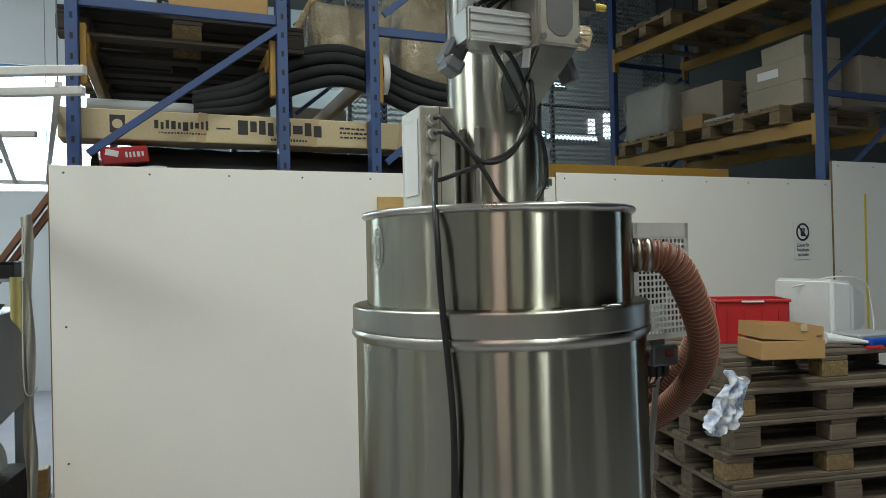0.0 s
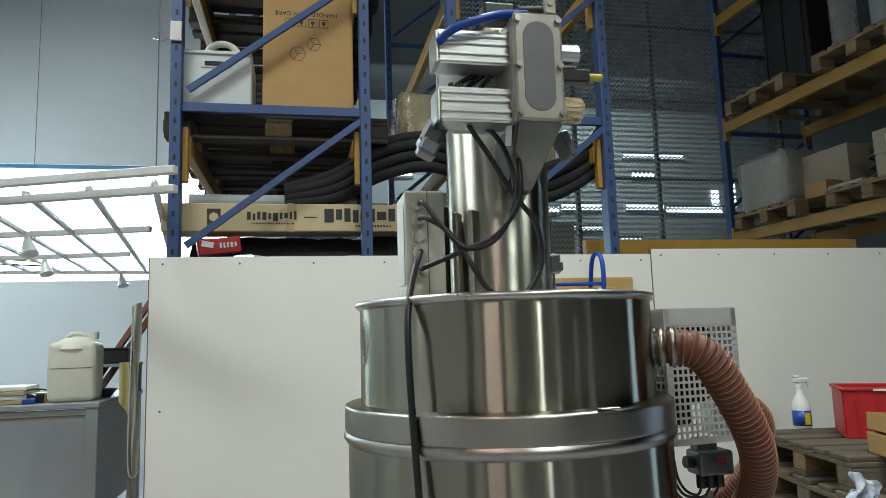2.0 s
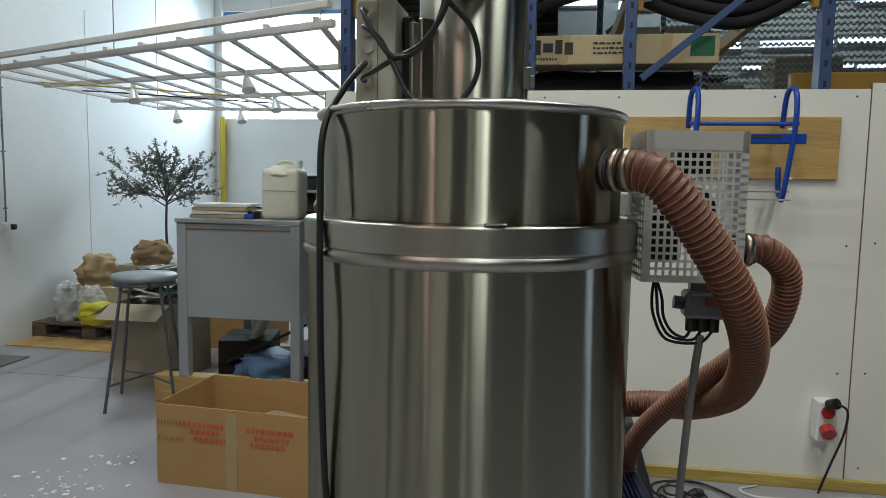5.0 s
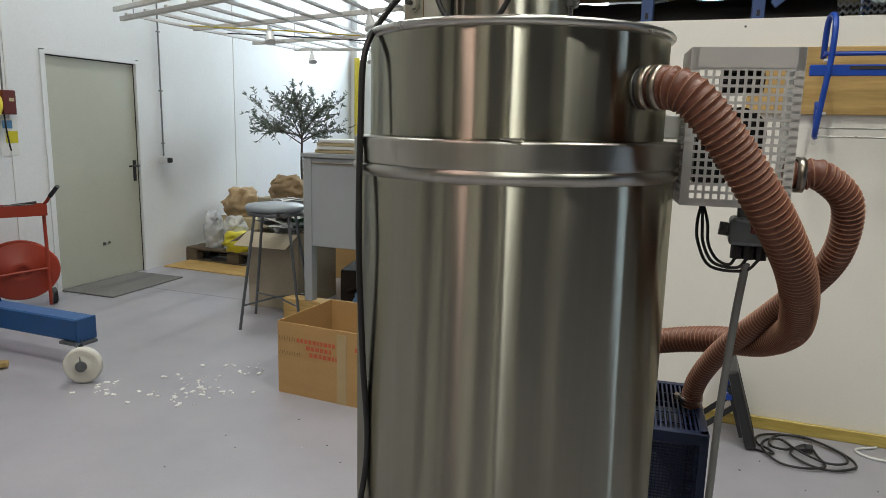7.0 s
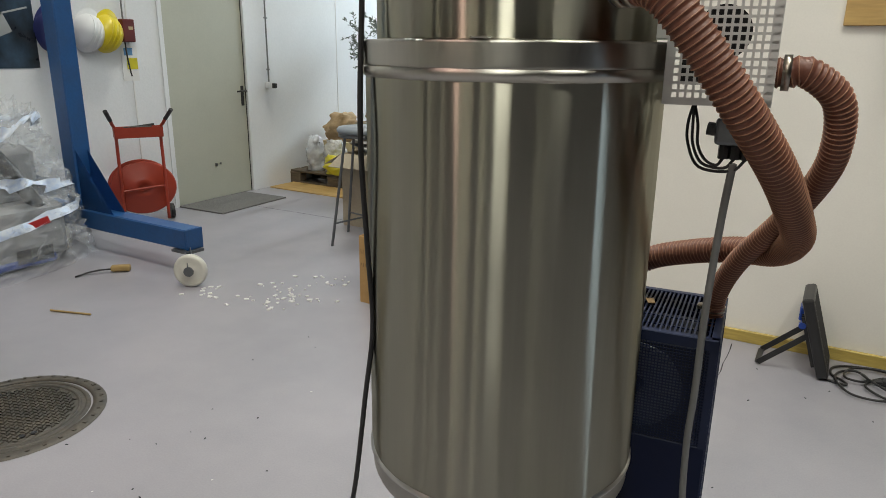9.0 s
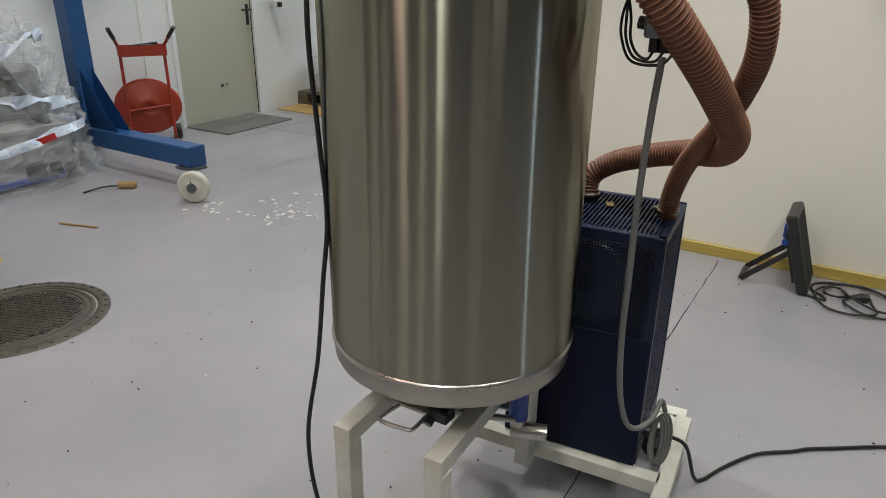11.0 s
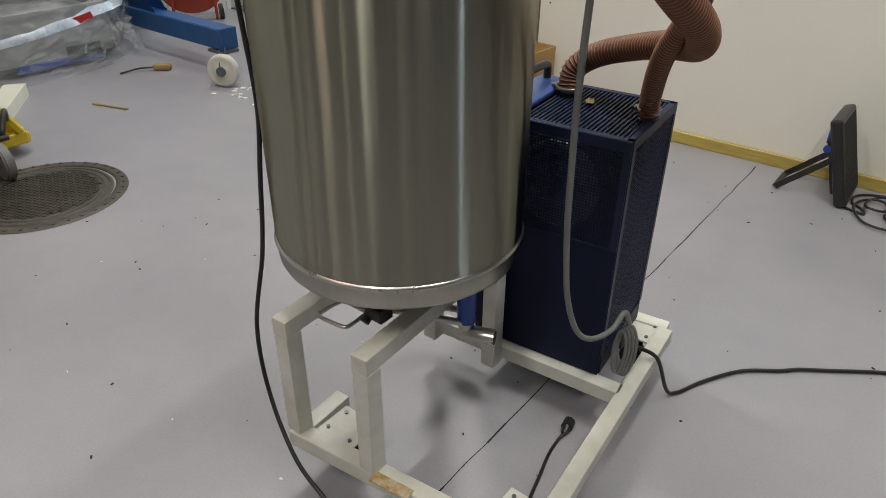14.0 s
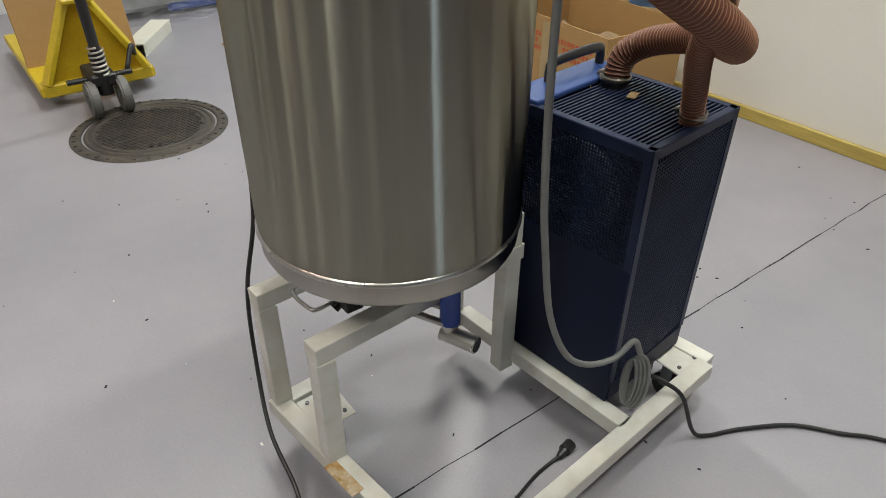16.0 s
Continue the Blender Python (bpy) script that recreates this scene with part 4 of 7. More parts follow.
beam("cross_tube", (0.469, 1.52, 0.127), (1.014, 1.568, 0.127))
beam("cross_tube", (0.61, 1.85, 0.127), (1.0, 1.9, 0.127))
beam("cross_tube", (0.48, 0.985, 0.127), (0.472, 1.11, 0.127))
beam("cross_tube", (0.60, 1.58, 0.127), (0.585, 1.85, 0.127))
beam("leg", (0.655, 1.502, 0.09), (0.655, 1.502, 0.56))
beam("leg", (0.452, 1.497, 0.09), (0.452, 1.497, 0.56))
partw("drum_support", boxb((0.555, 1.26, 0.52), (0.22, 0.3, 0.1), 0.02), DARK_STEEL, stand)
partw("rust_patch", boxb((0.762, 0.973, 0.1487), (0.1, 0.03, 0.0016), 0, Matrix.Rotation(0.123, 4, "Z")), RUST, stand, "rust-brown bare patch")
for x, y in ((0.56, 1.04), (0.935, 1.845), (1.02, 1.09), (0.62, 1.80)):
    plate = partw("castor_plate", boxb((x, y, 0.139), (0.11, 0.1, 0.006), 0.001), WHITE_METAL, stand)
    for dx, dy in ((-0.036, -0.03), (0.036, -0.03), (-0.036, 0.03), (0.036, 0.03)):
        subw("bolt", rod(bmesh.new(), (x + dx, y + dy, 0.141), (x + dx, y + dy, 0.147), 0.005, 6), DARK_STEEL, plate, stand)
    for s in (-0.018, 0.018):
        subw("castor_fork", boxb((x, y + s, 0.09), (0.03, 0.004, 0.094)), DARK_STEEL, plate, stand)
    partw("castor_wheel", rod(bmesh.new(), (x, y - 0.014, 0.04), (x, y + 0.014, 0.04), 0.04, 24), BLACK, stand)
# outlet slide under the drum
gate = thing("outlet_valve", pose(0.62, 1.2, 0.47), "stainless outlet slide with wire handle under the drum", "valve")
partw("slide_plate", boxb((0.57, 1.19, 0.478), (0.16, 0.22, 0.008), 0.002), STEEL2, gate)
bm = tube(bmesh.new(), smooth_path([(0.535, 1.1, 0.477), (0.522, 1.035, 0.474), (0.53, 1.015, 0.473), (0.59, 1.02, 0.472), (0.604, 1.035, 0.472), (0.6, 1.1, 0.475)], 5), 0.0045, 8)
partw("wire_handle", bm, CHROME, gate)
bm = boxb((0.635, 1.09, 0.49), (0.05, 0.04, 0.03), 0.004)
rod(bm, (0.617, 1.062, 0.47), (0.617, 1.085, 0.485), 0.012, 10)
partw("clamp_knob", bm, BLACK_PL, gate)
for o in (0.0, 0.035):
    partw("slide_rail", rod(bmesh.new(), (0.53 + o, 1.15 - o, 0.462), (0.70 + o, 1.29 - o, 0.412), 0.008, 12), CHROME, gate)
partw("slide_block", boxb((0.6, 1.2, 0.455), (0.1, 0.07, 0.03), 0.004, Matrix.Rotation(0.65, 4, "Z")), DARK_STEEL, gate)
bm = rod(bmesh.new(), (0.735, 1.27, 0.41), (0.735, 1.27, 0.56), 0.022, 24)
partw("blue_sleeve", bm, BLUE_TUBE, gate, "blue rubber sleeve")
bm = rod(bmesh.new(), (0.735, 1.27, 0.385), (0.735, 1.27, 0.42), 0.018, 20)
rod(bm, (0.722, 1.261, 0.378), (0.80, 1.292, 0.378), 0.0195, 28)
partw("outlet_pipe", bm, CHROME, gate)
partw("pipe_bore", rod(bmesh.new(), (0.799, 1.2916, 0.378), (0.8012, 1.2925, 0.378), 0.0165, 24), DARK, gate)
shift_new(foot, SWING)

# perforated guard box
M_G = Matrix.Translation((0.836, 1.205, 1.337)) @ Matrix.Rotation(radians(8), 4, "Z")
guard = thing("guard_box", M_G, "light grey perforated sheet-metal guard over a blower", "guard box")
bm = bmesh.new()
GW, GH = 0.159, 0.238
for k in range(13):
    x = 0.011 + k * (GW - 0.022) / 12
    box(bm, (x, 0, (GH - 0.024) / 2), (0.0042, 0.0016, GH - 0.024))
for k in range(17):
    z = 0.009 + k * (GH - 0.04) / 16
    box(bm, (GW / 2, -0.0002, z), (GW, 0.0016, 0.0042))
for x in (0.005, GW - 0.005):
    box(bm, (x, 0, GH / 2), (0.0115, 0.002, GH))
box(bm, (GW / 2, 0, GH - 0.0155), (GW, 0.002, 0.031))
box(bm, (GW / 2, 0, 0.004), (GW, 0.002, 0.009))
tagged(part("perforated_front", bm, GUARD, guard), kind="stuff")
part("top_sheet", boxb((GW / 2, 0.052, GH), (GW, 0.105, 0.002)), GUARD, guard)
part("side_sheet", boxb((GW, 0.052, GH / 2), (0.002, 0.104, GH)), GUARD, guard)
bm = bmesh.new()
for k in range(8):
    box(bm, (0, 0.006 + k * 0.0135, GH / 2), (0.0016, 0.0042, GH))
for k in range(17):
    box(bm, (0.0003, 0.052, 0.009 + k * (GH - 0.04) / 16), (0.0016, 0.1, 0.0042))
box(bm, (0, 0.05, GH - 0.0155), (0.002, 0.104, 0.031))
tagged(part("perforated_side", bm, GUARD, guard), kind="stuff")
bm = rod(bmesh.new(), (GW / 2, 0.02, 0.11), (GW / 2, 0.1, 0.11), 0.042, 28)
rod(bm, (GW / 2 - 0.03, 0.03, 0.19), (GW / 2 + 0.03, 0.03, 0.19), 0.018, 16)
box(bm, (0.045, 0.05, 0.07), (0.05, 0.05, 0.08), 0.006)
part("blower", bm, BLACK_PL, guard)
part("mounting_arm", boxb((-0.03, 0.085, 0.12), (0.09, 0.02, 0.04), 0.003), GUARD, guard)
sw = thing("motor_switch", pose(0.945, 1.275, 1.262), "dark grey motor switch with a red cover and cable glands", "switch")
part("housing", boxb((0.004, 0, 0.032), (0.07, 0.05, 0.044), 0.006, None, 2), DARK_STEEL, sw)
part("red_cover", boxb((0.012, -0.0262, 0.038), (0.024, 0.004, 0.014), 0.002), MAROON, sw)
bm = rod(bmesh.new(), (-0.028, 0, 0.032), (-0.046, 0, 0.034), 0.011, 10)
for x in (-0.016, 0.002, 0.02):
    rod(bm, (x, 0, 0.012), (x, 0, -0.014), 0.0095, 8)
part("cable_gland", bm, BLACK_PL, sw)
part("bracket", boxb((0, 0.01, 0.062), (0.04, 0.03, 0.024), 0.003), DARK_STEEL, sw)
bm = bmesh.new()
for k in range(3):
    tube(bm, smooth_path([(-0.016 + 0.018 * k, 0, -0.012), (-0.026 + 0.012 * k, 0, -0.026 - 0.004 * k), (-0.046 - 0.004 * k, 0.004, -0.018 - 0.007 * k), (-0.06 - 0.008 * k, 0.006, 0.006), (-0.064 - 0.008 * k, 0.01, 0.04), (-0.075, 0.02, 0.075)], 5), 0.0026, 8)
part("loop_cable", bm, BLACK, sw)


def hose(pts, r, pitch, label):
    path = smooth_path(pts, 14)
    # even steps along the line
    run = np.cumsum([0] + [(b - a).length for a, b in zip(path, path[1:])])
    step = pitch / 6
    s = np.arange(0, run[-1], step)
    P = np.array([p[:] for p in path])
    q = [Vector((np.interp(t, run, P[:, 0]), np.interp(t, run, P[:, 1]), np.interp(t, run, P[:, 2]))) for t in s]
    h = solo("suction_hose", tube(bmesh.new(), q, lambda t: r * (0.955 + 0.045 * math.cos(t / pitch * math.tau)), 20), HOSE, label, "hose", "suction hoses")
    bm, up, ring = bmesh.new(), None, []
    for i, p in enumerate(q):
        d = (q[min(i + 1, len(q) - 1)] - q[max(i - 1, 0)]).normalized()
        up = d.orthogonal().normalized() if up is None else (up - d * up.dot(d)).normalized()
        if i % 6 == 0:
            side = d.cross(up)
            loop = [p + (r * 1.0) * (math.cos(k * math.tau / 20) * up + math.sin(k * math.tau / 20) * side) for k in range(21)]
            tube(bm, [x + d * 0.001 * (k / 20) for k, x in enumerate(loop)], 0.0011, 4, False)
    tagged(part("cord_winding", bm, CORD, h, "pale cord winding"), kind="stuff")
    return h


hose([(0.78, 1.134, 1.513), (0.837, 1.104, 1.502), (0.895, 1.115, 1.437), (0.966, 1.157, 1.332), (1.016, 1.247, 1.237), (1.043, 1.372, 1.146), (1.049, 1.502, 1.072), (1.009, 1.631, 1.009), (0.917, 1.719, 0.979), (0.811, 1.782, 0.942), (0.715, 1.808, 0.904), (0.66, 1.8, 0.859), (0.66, 1.785, 0.79)], 0.030, 0.0105, "thick rust-brown corrugated silicone hose from drum to dryer")
hose([(0.985, 1.262, 1.388), (1.008, 1.264, 1.388), (1.037, 1.268, 1.388), (1.083, 1.301, 1.345), (1.088, 1.355, 1.259), (1.061, 1.44, 1.177), (1.012, 1.553, 1.086), (0.939, 1.645, 0.976), (0.895, 1.727, 0.866), (0.887, 1.752, 0.781)], 0.0232, 0.0095, "rust-brown corrugated silicone hose from guard box to dryer")
for c, dd, r in ((c0 + d * 0.263, d, 0.0312), (c0 + d * 0.281, d, 0.0312), (V((1.006, 1.264, 1.388)), V((1, 0.08, 0)).normalized(), 0.0265), (V((0.66, 1.783, 0.818)), V((0, 0, 1)), 0.0335), (V((0.887, 1.75, 0.818)), V((0, 0, 1)), 0.0265)):
    cl = thing("hose_clamp", Matrix.Translation(c) @ dd.to_track_quat("Z", "Y").to_matrix().to_4x4(), "bright steel worm-drive hose clamp", "hose clamp", "hose clamps")
    part("band", lathe(bmesh.new(), [(r - 0.001, -0.006), (r + 0.001, -0.006), (r + 0.001, 0.006), (r - 0.001, 0.006)], 40), CLAMP, cl)
    bm = boxb((r + 0.005, 0, 0), (0.012, 0.02, 0.012), 0.002)
    rod(bm, (r + 0.005, -0.018, 0), (r + 0.005, 0.014, 0), 0.004, 8)
    part("screw_housing", bm, CLAMP, cl)

# blue blower / dryer unit on the stand
M_B = Matrix.Translation((0.7295, 1.722, 0.15)) @ Matrix.Rotation(radians(5), 4, "Z")
unit = thing("dryer_unit", M_B, "dark blue perforated steel dryer unit with a louvred top", "dryer unit")
BW, BD, BH = 0.37, 0.31, 0.652
part("core", boxb((0, 0.02, BH / 2 - 0.02), (BW - 0.07, BD - 0.09, BH - 0.08)), DARK, unit)
bm = lathe(bmesh.new(), [(0.03, 0.0), (0.105, 0.0), (0.11, 0.012), (0.1, 0.016), (0.03, 0.01)], 40)
M_F = Matrix.Translation((0.01, -BD / 2 + 0.03, 0.5)) @ Matrix.Rotation(math.pi / 2, 4, "X")
bmesh.ops.transform(bm, matrix=M_F, verts=bm.verts)
fan = part("fan", bm, DARK_STEEL, unit, "grey fan behind the grille")
for k in range(7):
    bm = boxb((0.065 * math.cos(k * 0.9), 0.065 * math.sin(k * 0.9), 0.008), (0.085, 0.02, 0.012), 0, Matrix.Rotation(k * 0.9, 4, "Z"))
    bmesh.ops.transform(bm, matrix=M_F, verts=bm.verts)
    part("fan_blade", bm, DARK_STEEL, fan)
part("front_panel", boxb((0, -BD / 2, 0.19), (BW, 0.006, 0.38), 0.002), BLUE_CASE, unit)
part("back_panel", boxb((0, BD / 2, BH / 2), (BW, 0.006, BH), 0.002), BLUE_CASE, unit)
part("side_panel", boxb((-BW / 2, 0, BH / 2), (0.006, BD - 0.012, BH), 0.002), BLUE_CASE, unit)
part("bottom_panel", boxb((BW / 2, 0, 0.03), (0.006, BD - 0.012, 0.06), 0.002), BLUE_CASE, unit)
bm = bmesh.new()
for s in (-1, 1):
    box(bm, (s * (BW / 2 - 0.008), -BD / 2, 0.51), (0.016, 0.006, 0.27))
box(bm, (0, -BD / 2, BH - 0.014), (BW, 0.006, 0.028), 0.002)
for k in range(46):
    box(bm, (-BW / 2 + 0.018 + k * 0.00735, -BD / 2, 0.5), (0.0022, 0.003, 0.25))
for k in range(33):
    box(bm, (0, -BD / 2 - 0.0004, 0.385 + k * 0.0076), (BW - 0.03, 0.003, 0.0022))
tagged(part("front_grille", bm, BLUE_GRILLE, unit), kind="stuff")
bm = bmesh.new()
for s in (-1, 1):
    box(bm, (BW / 2, s * (BD / 2 - 0.009), BH / 2 + 0.03), (0.006, 0.018, BH - 0.06))
box(bm, (BW / 2, 0, BH - 0.012), (0.006, BD, 0.024), 0.002)
for k in range(70):
    box(bm, (BW / 2, 0, 0.064 + k * 0.0082), (0.003, BD - 0.03, 0.0022), 0, Matrix.Rotation(0.12, 4, "X"))
for k in range(30):
    box(bm, (BW / 2 - 0.0006, -BD / 2 + 0.02 + k * 0.0092, BH / 2 + 0.03), (0.003, 0.0018, BH - 0.06))
tagged(part("side_grille", bm, BLUE_GRILLE, unit), kind="stuff")
bm = bmesh.new()
for s in (-1, 1):
    box(bm, (s * (BW / 2 - 0.008), 0, BH - 0.003), (0.016, BD, 0.006), 0.001)
    box(bm, (0, s * (BD / 2 - 0.008), BH - 0.003), (BW, 0.016, 0.006), 0.001)
for k in range(24):
    box(bm, (-BW / 2 + 0.1 + k * 0.0108, 0, BH - 0.004), (0.0042, BD - 0.03, 0.005))
for k in range(4):
    box(bm, (0.045, -BD / 2 + 0.06 + k * 0.06, BH - 0.0065), (BW - 0.11, 0.003, 0.003))
tagged(part("top_louvre", bm, BLUE_GRILLE, unit), kind="stuff")
part("control_panel", boxb((-BW / 2 + 0.046, 0, BH + 0.003), (0.088, BD, 0.014), 0.004, None, 2), mat("pale_blue", (0.035, 0.075, 0.24), 0.38, scale=8), unit, "lighter blue raised strip")
bm = tube(bmesh.new(), smooth_path([(-0.155, -0.05, BH + 0.005), (-0.155, -0.05, BH + 0.035), (-0.155, -0.03, BH + 0.05), (-0.155, 0.11, BH + 0.05), (-0.155, 0.13, BH + 0.035), (-0.155, 0.13, BH + 0.005)], 5), 0.011, 10)
part("carrying_handle", bm, BLACK_PL, unit)
for p, r in (((0.66, 1.783), 0.0315), ((0.887, 1.75), 0.0245)):
    partw("hose_socket", rod(bmesh.new(), (*p, 0.79), (*p, 0.822), r, 24), BLACK_PL, unit)
partw("seal_tag", boxb((0.735, 1.755, 0.806), (0.02, 0.036, 0.003), 0.001, Matrix.Rotation(0.4, 4, "Z")), CARD_EDGE, unit)
part("power_inlet", boxb((BW / 2 + 0.012, -0.03, 0.04), (0.03, 0.05, 0.03), 0.004), BLACK_PL, unit)

cable("conduit", [(0.945, 1.277, 1.24), (0.937, 1.284, 1.14), (0.929, 1.295, 0.973), (0.926, 1.309, 0.798), (0.92, 1.332, 0.677), (0.922, 1.361, 0.523), (0.932, 1.408, 0.407), (0.948, 1.463, 0.356), (0.968, 1.526, 0.353), (0.976, 1.573, 0.381), (0.984, 1.595, 0.34)], 0.0066, GREY_CABLE, "grey conduit cable hanging beside the dryer unit", 8, 12)
foot = standing()
bm = bmesh.new()
for k in range(4):
    a, b = 0.085 + 0.005 * k, 0.022 + 0.004 * k
    loop = [V((0.985 + 0.004 * k + 0.6 * b * math.cos(t), 1.585 + 0.005 * k + 0.3 * b * math.cos(t), 0.245 + 0.8 * a * math.sin(t))) for t in np.linspace(0, math.tau, 33)]
    tube(bm, loop, 0.0042, 8, False)
solo("cable_coil", bm, GREY_CABLE, "grey cable coiled and tied at the corner of the dryer unit", "cable")
cable("power_cable", [(0.965, 1.69, 0.19), (1.0, 1.70, 0.19), (1.04, 1.735, 0.15), (1.068, 1.775, 0.03), (1.09, 1.81, 0.007), (1.13, 1.90, 0.007), (1.2, 2.015, 0.007), (1.29, 2.09, 0.007), (1.374, 2.162, 0.007), (1.7, 2.36, 0.007), (2.3, 2.5, 0.007)], 0.0055, BLACK, "black power cable lying across the floor")
pl = thing("mains_plug", pose(0.914, 1.502, 0, 0, 0, 100) @ Matrix.Scale(0.8, 4), "black mains plug lying on the floor", "plug")
bm = rod(bmesh.new(), (-0.022, 0, 0.02), (0.012, 0, 0.02), 0.019, 18)
rod(bm, (-0.05, 0, 0.016), (-0.02, 0, 0.02), 0.009, 12, 0.016)
part("body", bm, BLACK, pl)
bm = rod(bmesh.new(), (0.012, -0.0095, 0.02), (0.031, -0.0095, 0.02), 0.0024, 8)
rod(bm, (0.012, 0.0095, 0.02), (0.031, 0.0095, 0.02), 0.0024, 8)
part("pin", bm, CHROME, pl)
cable("plug_cable", [(0.921, 1.464, 0.012), (0.918, 1.44, 0.006), (0.925, 1.38, 0.006), (0.95, 1.28, 0.006), (1.0, 1.05, 0.006), (1.05, 0.7, 0.006)], 0.0045, BLACK, "black cable of the plug on the floor")
shift_new(foot, SWING)

# ---------------------------------------------------------------- the corner with door, desk and tree
by_desk = standing()
desk = thing("steel_desk", pose(-1.745, 4.88, 0.19) @ Matrix.Diagonal((0.95, 1, 1, 1)), "grey steel work desk with closed front and square legs", "desk")
part("desktop", boxb((0, 0, 1.075), (0.98, 1.06, 0.03), 0.004), DESK, desk)
part("front_apron", boxb((0, -0.5, 0.735), (0.9, 0.02, 0.64), 0.003), DESK, desk)
part("front_rail", boxb((0, -0.512, 1.02), (0.86, 0.01, 0.006)), CARD_EDGE, desk)
part("side_apron", boxb((0.465, 0, 0.76), (0.02, 0.94, 0.6), 0.003), DESK, desk)
part("side_apron", boxb((-0.465, 0, 0.76), (0.02, 0.94, 0.6), 0.003), DESK, desk)
for x in (-0.445, 0.445):
    for y in (-0.485, 0.485):
        part("leg", boxb((x, y, 0.53), (0.075, 0.07, 1.06), 0.004), DESK, desk)
for y in (4.42, 5.36):
    solo("wooden_beam", boxb((-1.78, y, 0.095), (1.25, 0.11, 0.19), 0.006), PINE, "rough pale wooden beam under the desk legs", "beam", "beams under the desk")
# under the desk
bm = bmesh.new()
for k in range(3):
    tube(bm, [V((-1.62 + 0.26 * math.cos(t), 4.85 + 0.05 * k + 0.03 * math.sin(3 * t), 0.32 + 0.27 * math.sin(t))) for t in np.linspace(0, math.pi, 22)], 0.035, 8)
solo("bent_hose", bm, CREAM, "cream coiled hose lying under the desk", "hose")
# near-black colour on these boxes and the lath stands for the desk's shade
carton("cardboard_box", pose(-1.95, 4.95, 0, 0, 0, 12), (0.4, 0.4, 0.36), "cardboard box with the desk's shade put into its colour", SHADE_BROWN, "boxes under the desk", tape=False)
carton("cardboard_box", pose(-1.45, 4.98, 0, 0, 0, -10), (0.36, 0.5, 0.28), "cardboard box with the desk's shade put into its colour", SHADE_BROWN, "boxes under the desk", tape=False)
solo("blue_bag", bag(bmesh.new(), (-1.62, 4.62, 0.0), 0.24, 0.3, 4, 0.8), mat("blue_sack", (0.08, 0.15, 0.26), 0.6, scale=9), "blue sack lying under the desk", "bag", smooth=True)
bm = boxb((-1.7, 4.7, 0.36), (0.7, 0.06, 0.02), 0.002, Matrix.Rotation(-0.45, 4, "Y"))
solo("wooden_lath", bm, SHADE_BROWN, "wooden lath leaning under the desk, shade put into its colour", "lath")

can = thing("jerry_can", pose(-1.475, 4.55, 1.28, 0, 0, 3) @ Matrix.Diagonal((0.9, 0.86, 1.04, 1)), "translucent cream plastic canister with a top handle", "canister")
bm = boxb((0, 0, 0.165), (0.30, 0.26, 0.33), 0.035, None, 4)
part("body", bm, CREAM, can, smooth=True)
part("shoulder", lathe(bmesh.new(), [(0.15, 0.29), (0.13, 0.325), (0.08, 0.352), (0.0, 0.36)], 32), CREAM, can)
bm = tube(bmesh.new(), smooth_path([(-0.07, 0, 0.335), (-0.05, 0, 0.368), (0, 0, 0.376), (0.05, 0, 0.368), (0.07, 0, 0.335)], 5), 0.012, 8)
part("handle", bm, CREAM, can)
part("screw_cap", rod(bmesh.new(), (0.1, 0.05, 0.34), (0.1, 0.05, 0.385), 0.028, 20), HELM_W, can)
part("mould_line", boxb((0, -0.1315, 0.185), (0.26, 0.003, 0.003)), CARD_EDGE, can)
for k, (w, dz, m) in enumerate(((0.41, 0.0, CARD_PALE), (0.4, 0.025, PAPER), (0.4, 0.05, CARD_PALE), (0.385, 0.075, PAPER))):
    solo("paper_folder", boxb((0, 0, 0.012), (w, 0.28, 0.023), 0.003), m, "pale paper folder in a stack on the desk", "folder", "stack of folders", at=pose(-1.935 + 0.006 * k, 4.56, 1.281 + dz, 0, 0, 3 + 4 * (k % 2)))
bm = boxb((-1.67, 4.5, 1.31), (0.1, 0.08, 0.055), 0.006)
rod(bm, (-1.67, 4.46, 1.31), (-1.67, 4.43, 1.31), 0.022, 16)
tube(bm, smooth_path([(-1.72, 4.5, 1.32), (-1.73, 4.48, 1.35), (-1.67, 4.47, 1.362), (-1.61, 4.48, 1.35), (-1.62, 4.5, 1.32)], 5), 0.005, 6)
solo("camera_case", bm, BLACK_PL, "small black device with a strap on the desk", "device")
solo("blue_tin", boxb((-1.68, 4.41, 1.298), (0.07, 0.03, 0.03), 0.004), BLUE_TUBE, "small blue and white packet on the desk", "packet")
solo("small_bottle", rod(bmesh.new(), (-1.6, 4.46, 1.283), (-1.6, 4.46, 1.335), 0.018, 14), CARD_EDGE, "small brown jar on the desk", "jar")
sh = thing("desk_shelf", pose(-1.385, 5.0, 1.28), "low dark shelf unit on the desk with devices", "shelf")
part("board", boxb((0, 0, 0.19), (0.3, 0.4, 0.02), 0.002), DESK, sh)
part("side_panel", boxb((-0.135, 0, 0.09), (0.02, 0.38, 0.18)), BLACK_PL, sh)
part("side_panel", boxb((0.135, 0, 0.09), (0.02, 0.38, 0.18)), BLACK_PL, sh)
bm = boxb((-1.385, 4.95, 1.525), (0.28, 0.26, 0.09), 0.008, None, 2)
box(bm, (-1.385, 4.95, 1.576), (0.29, 0.28, 0.012), 0.003)
solo("tape_deck", bm, BLACK_PL, "black device with a clear cover on the shelf", "device")
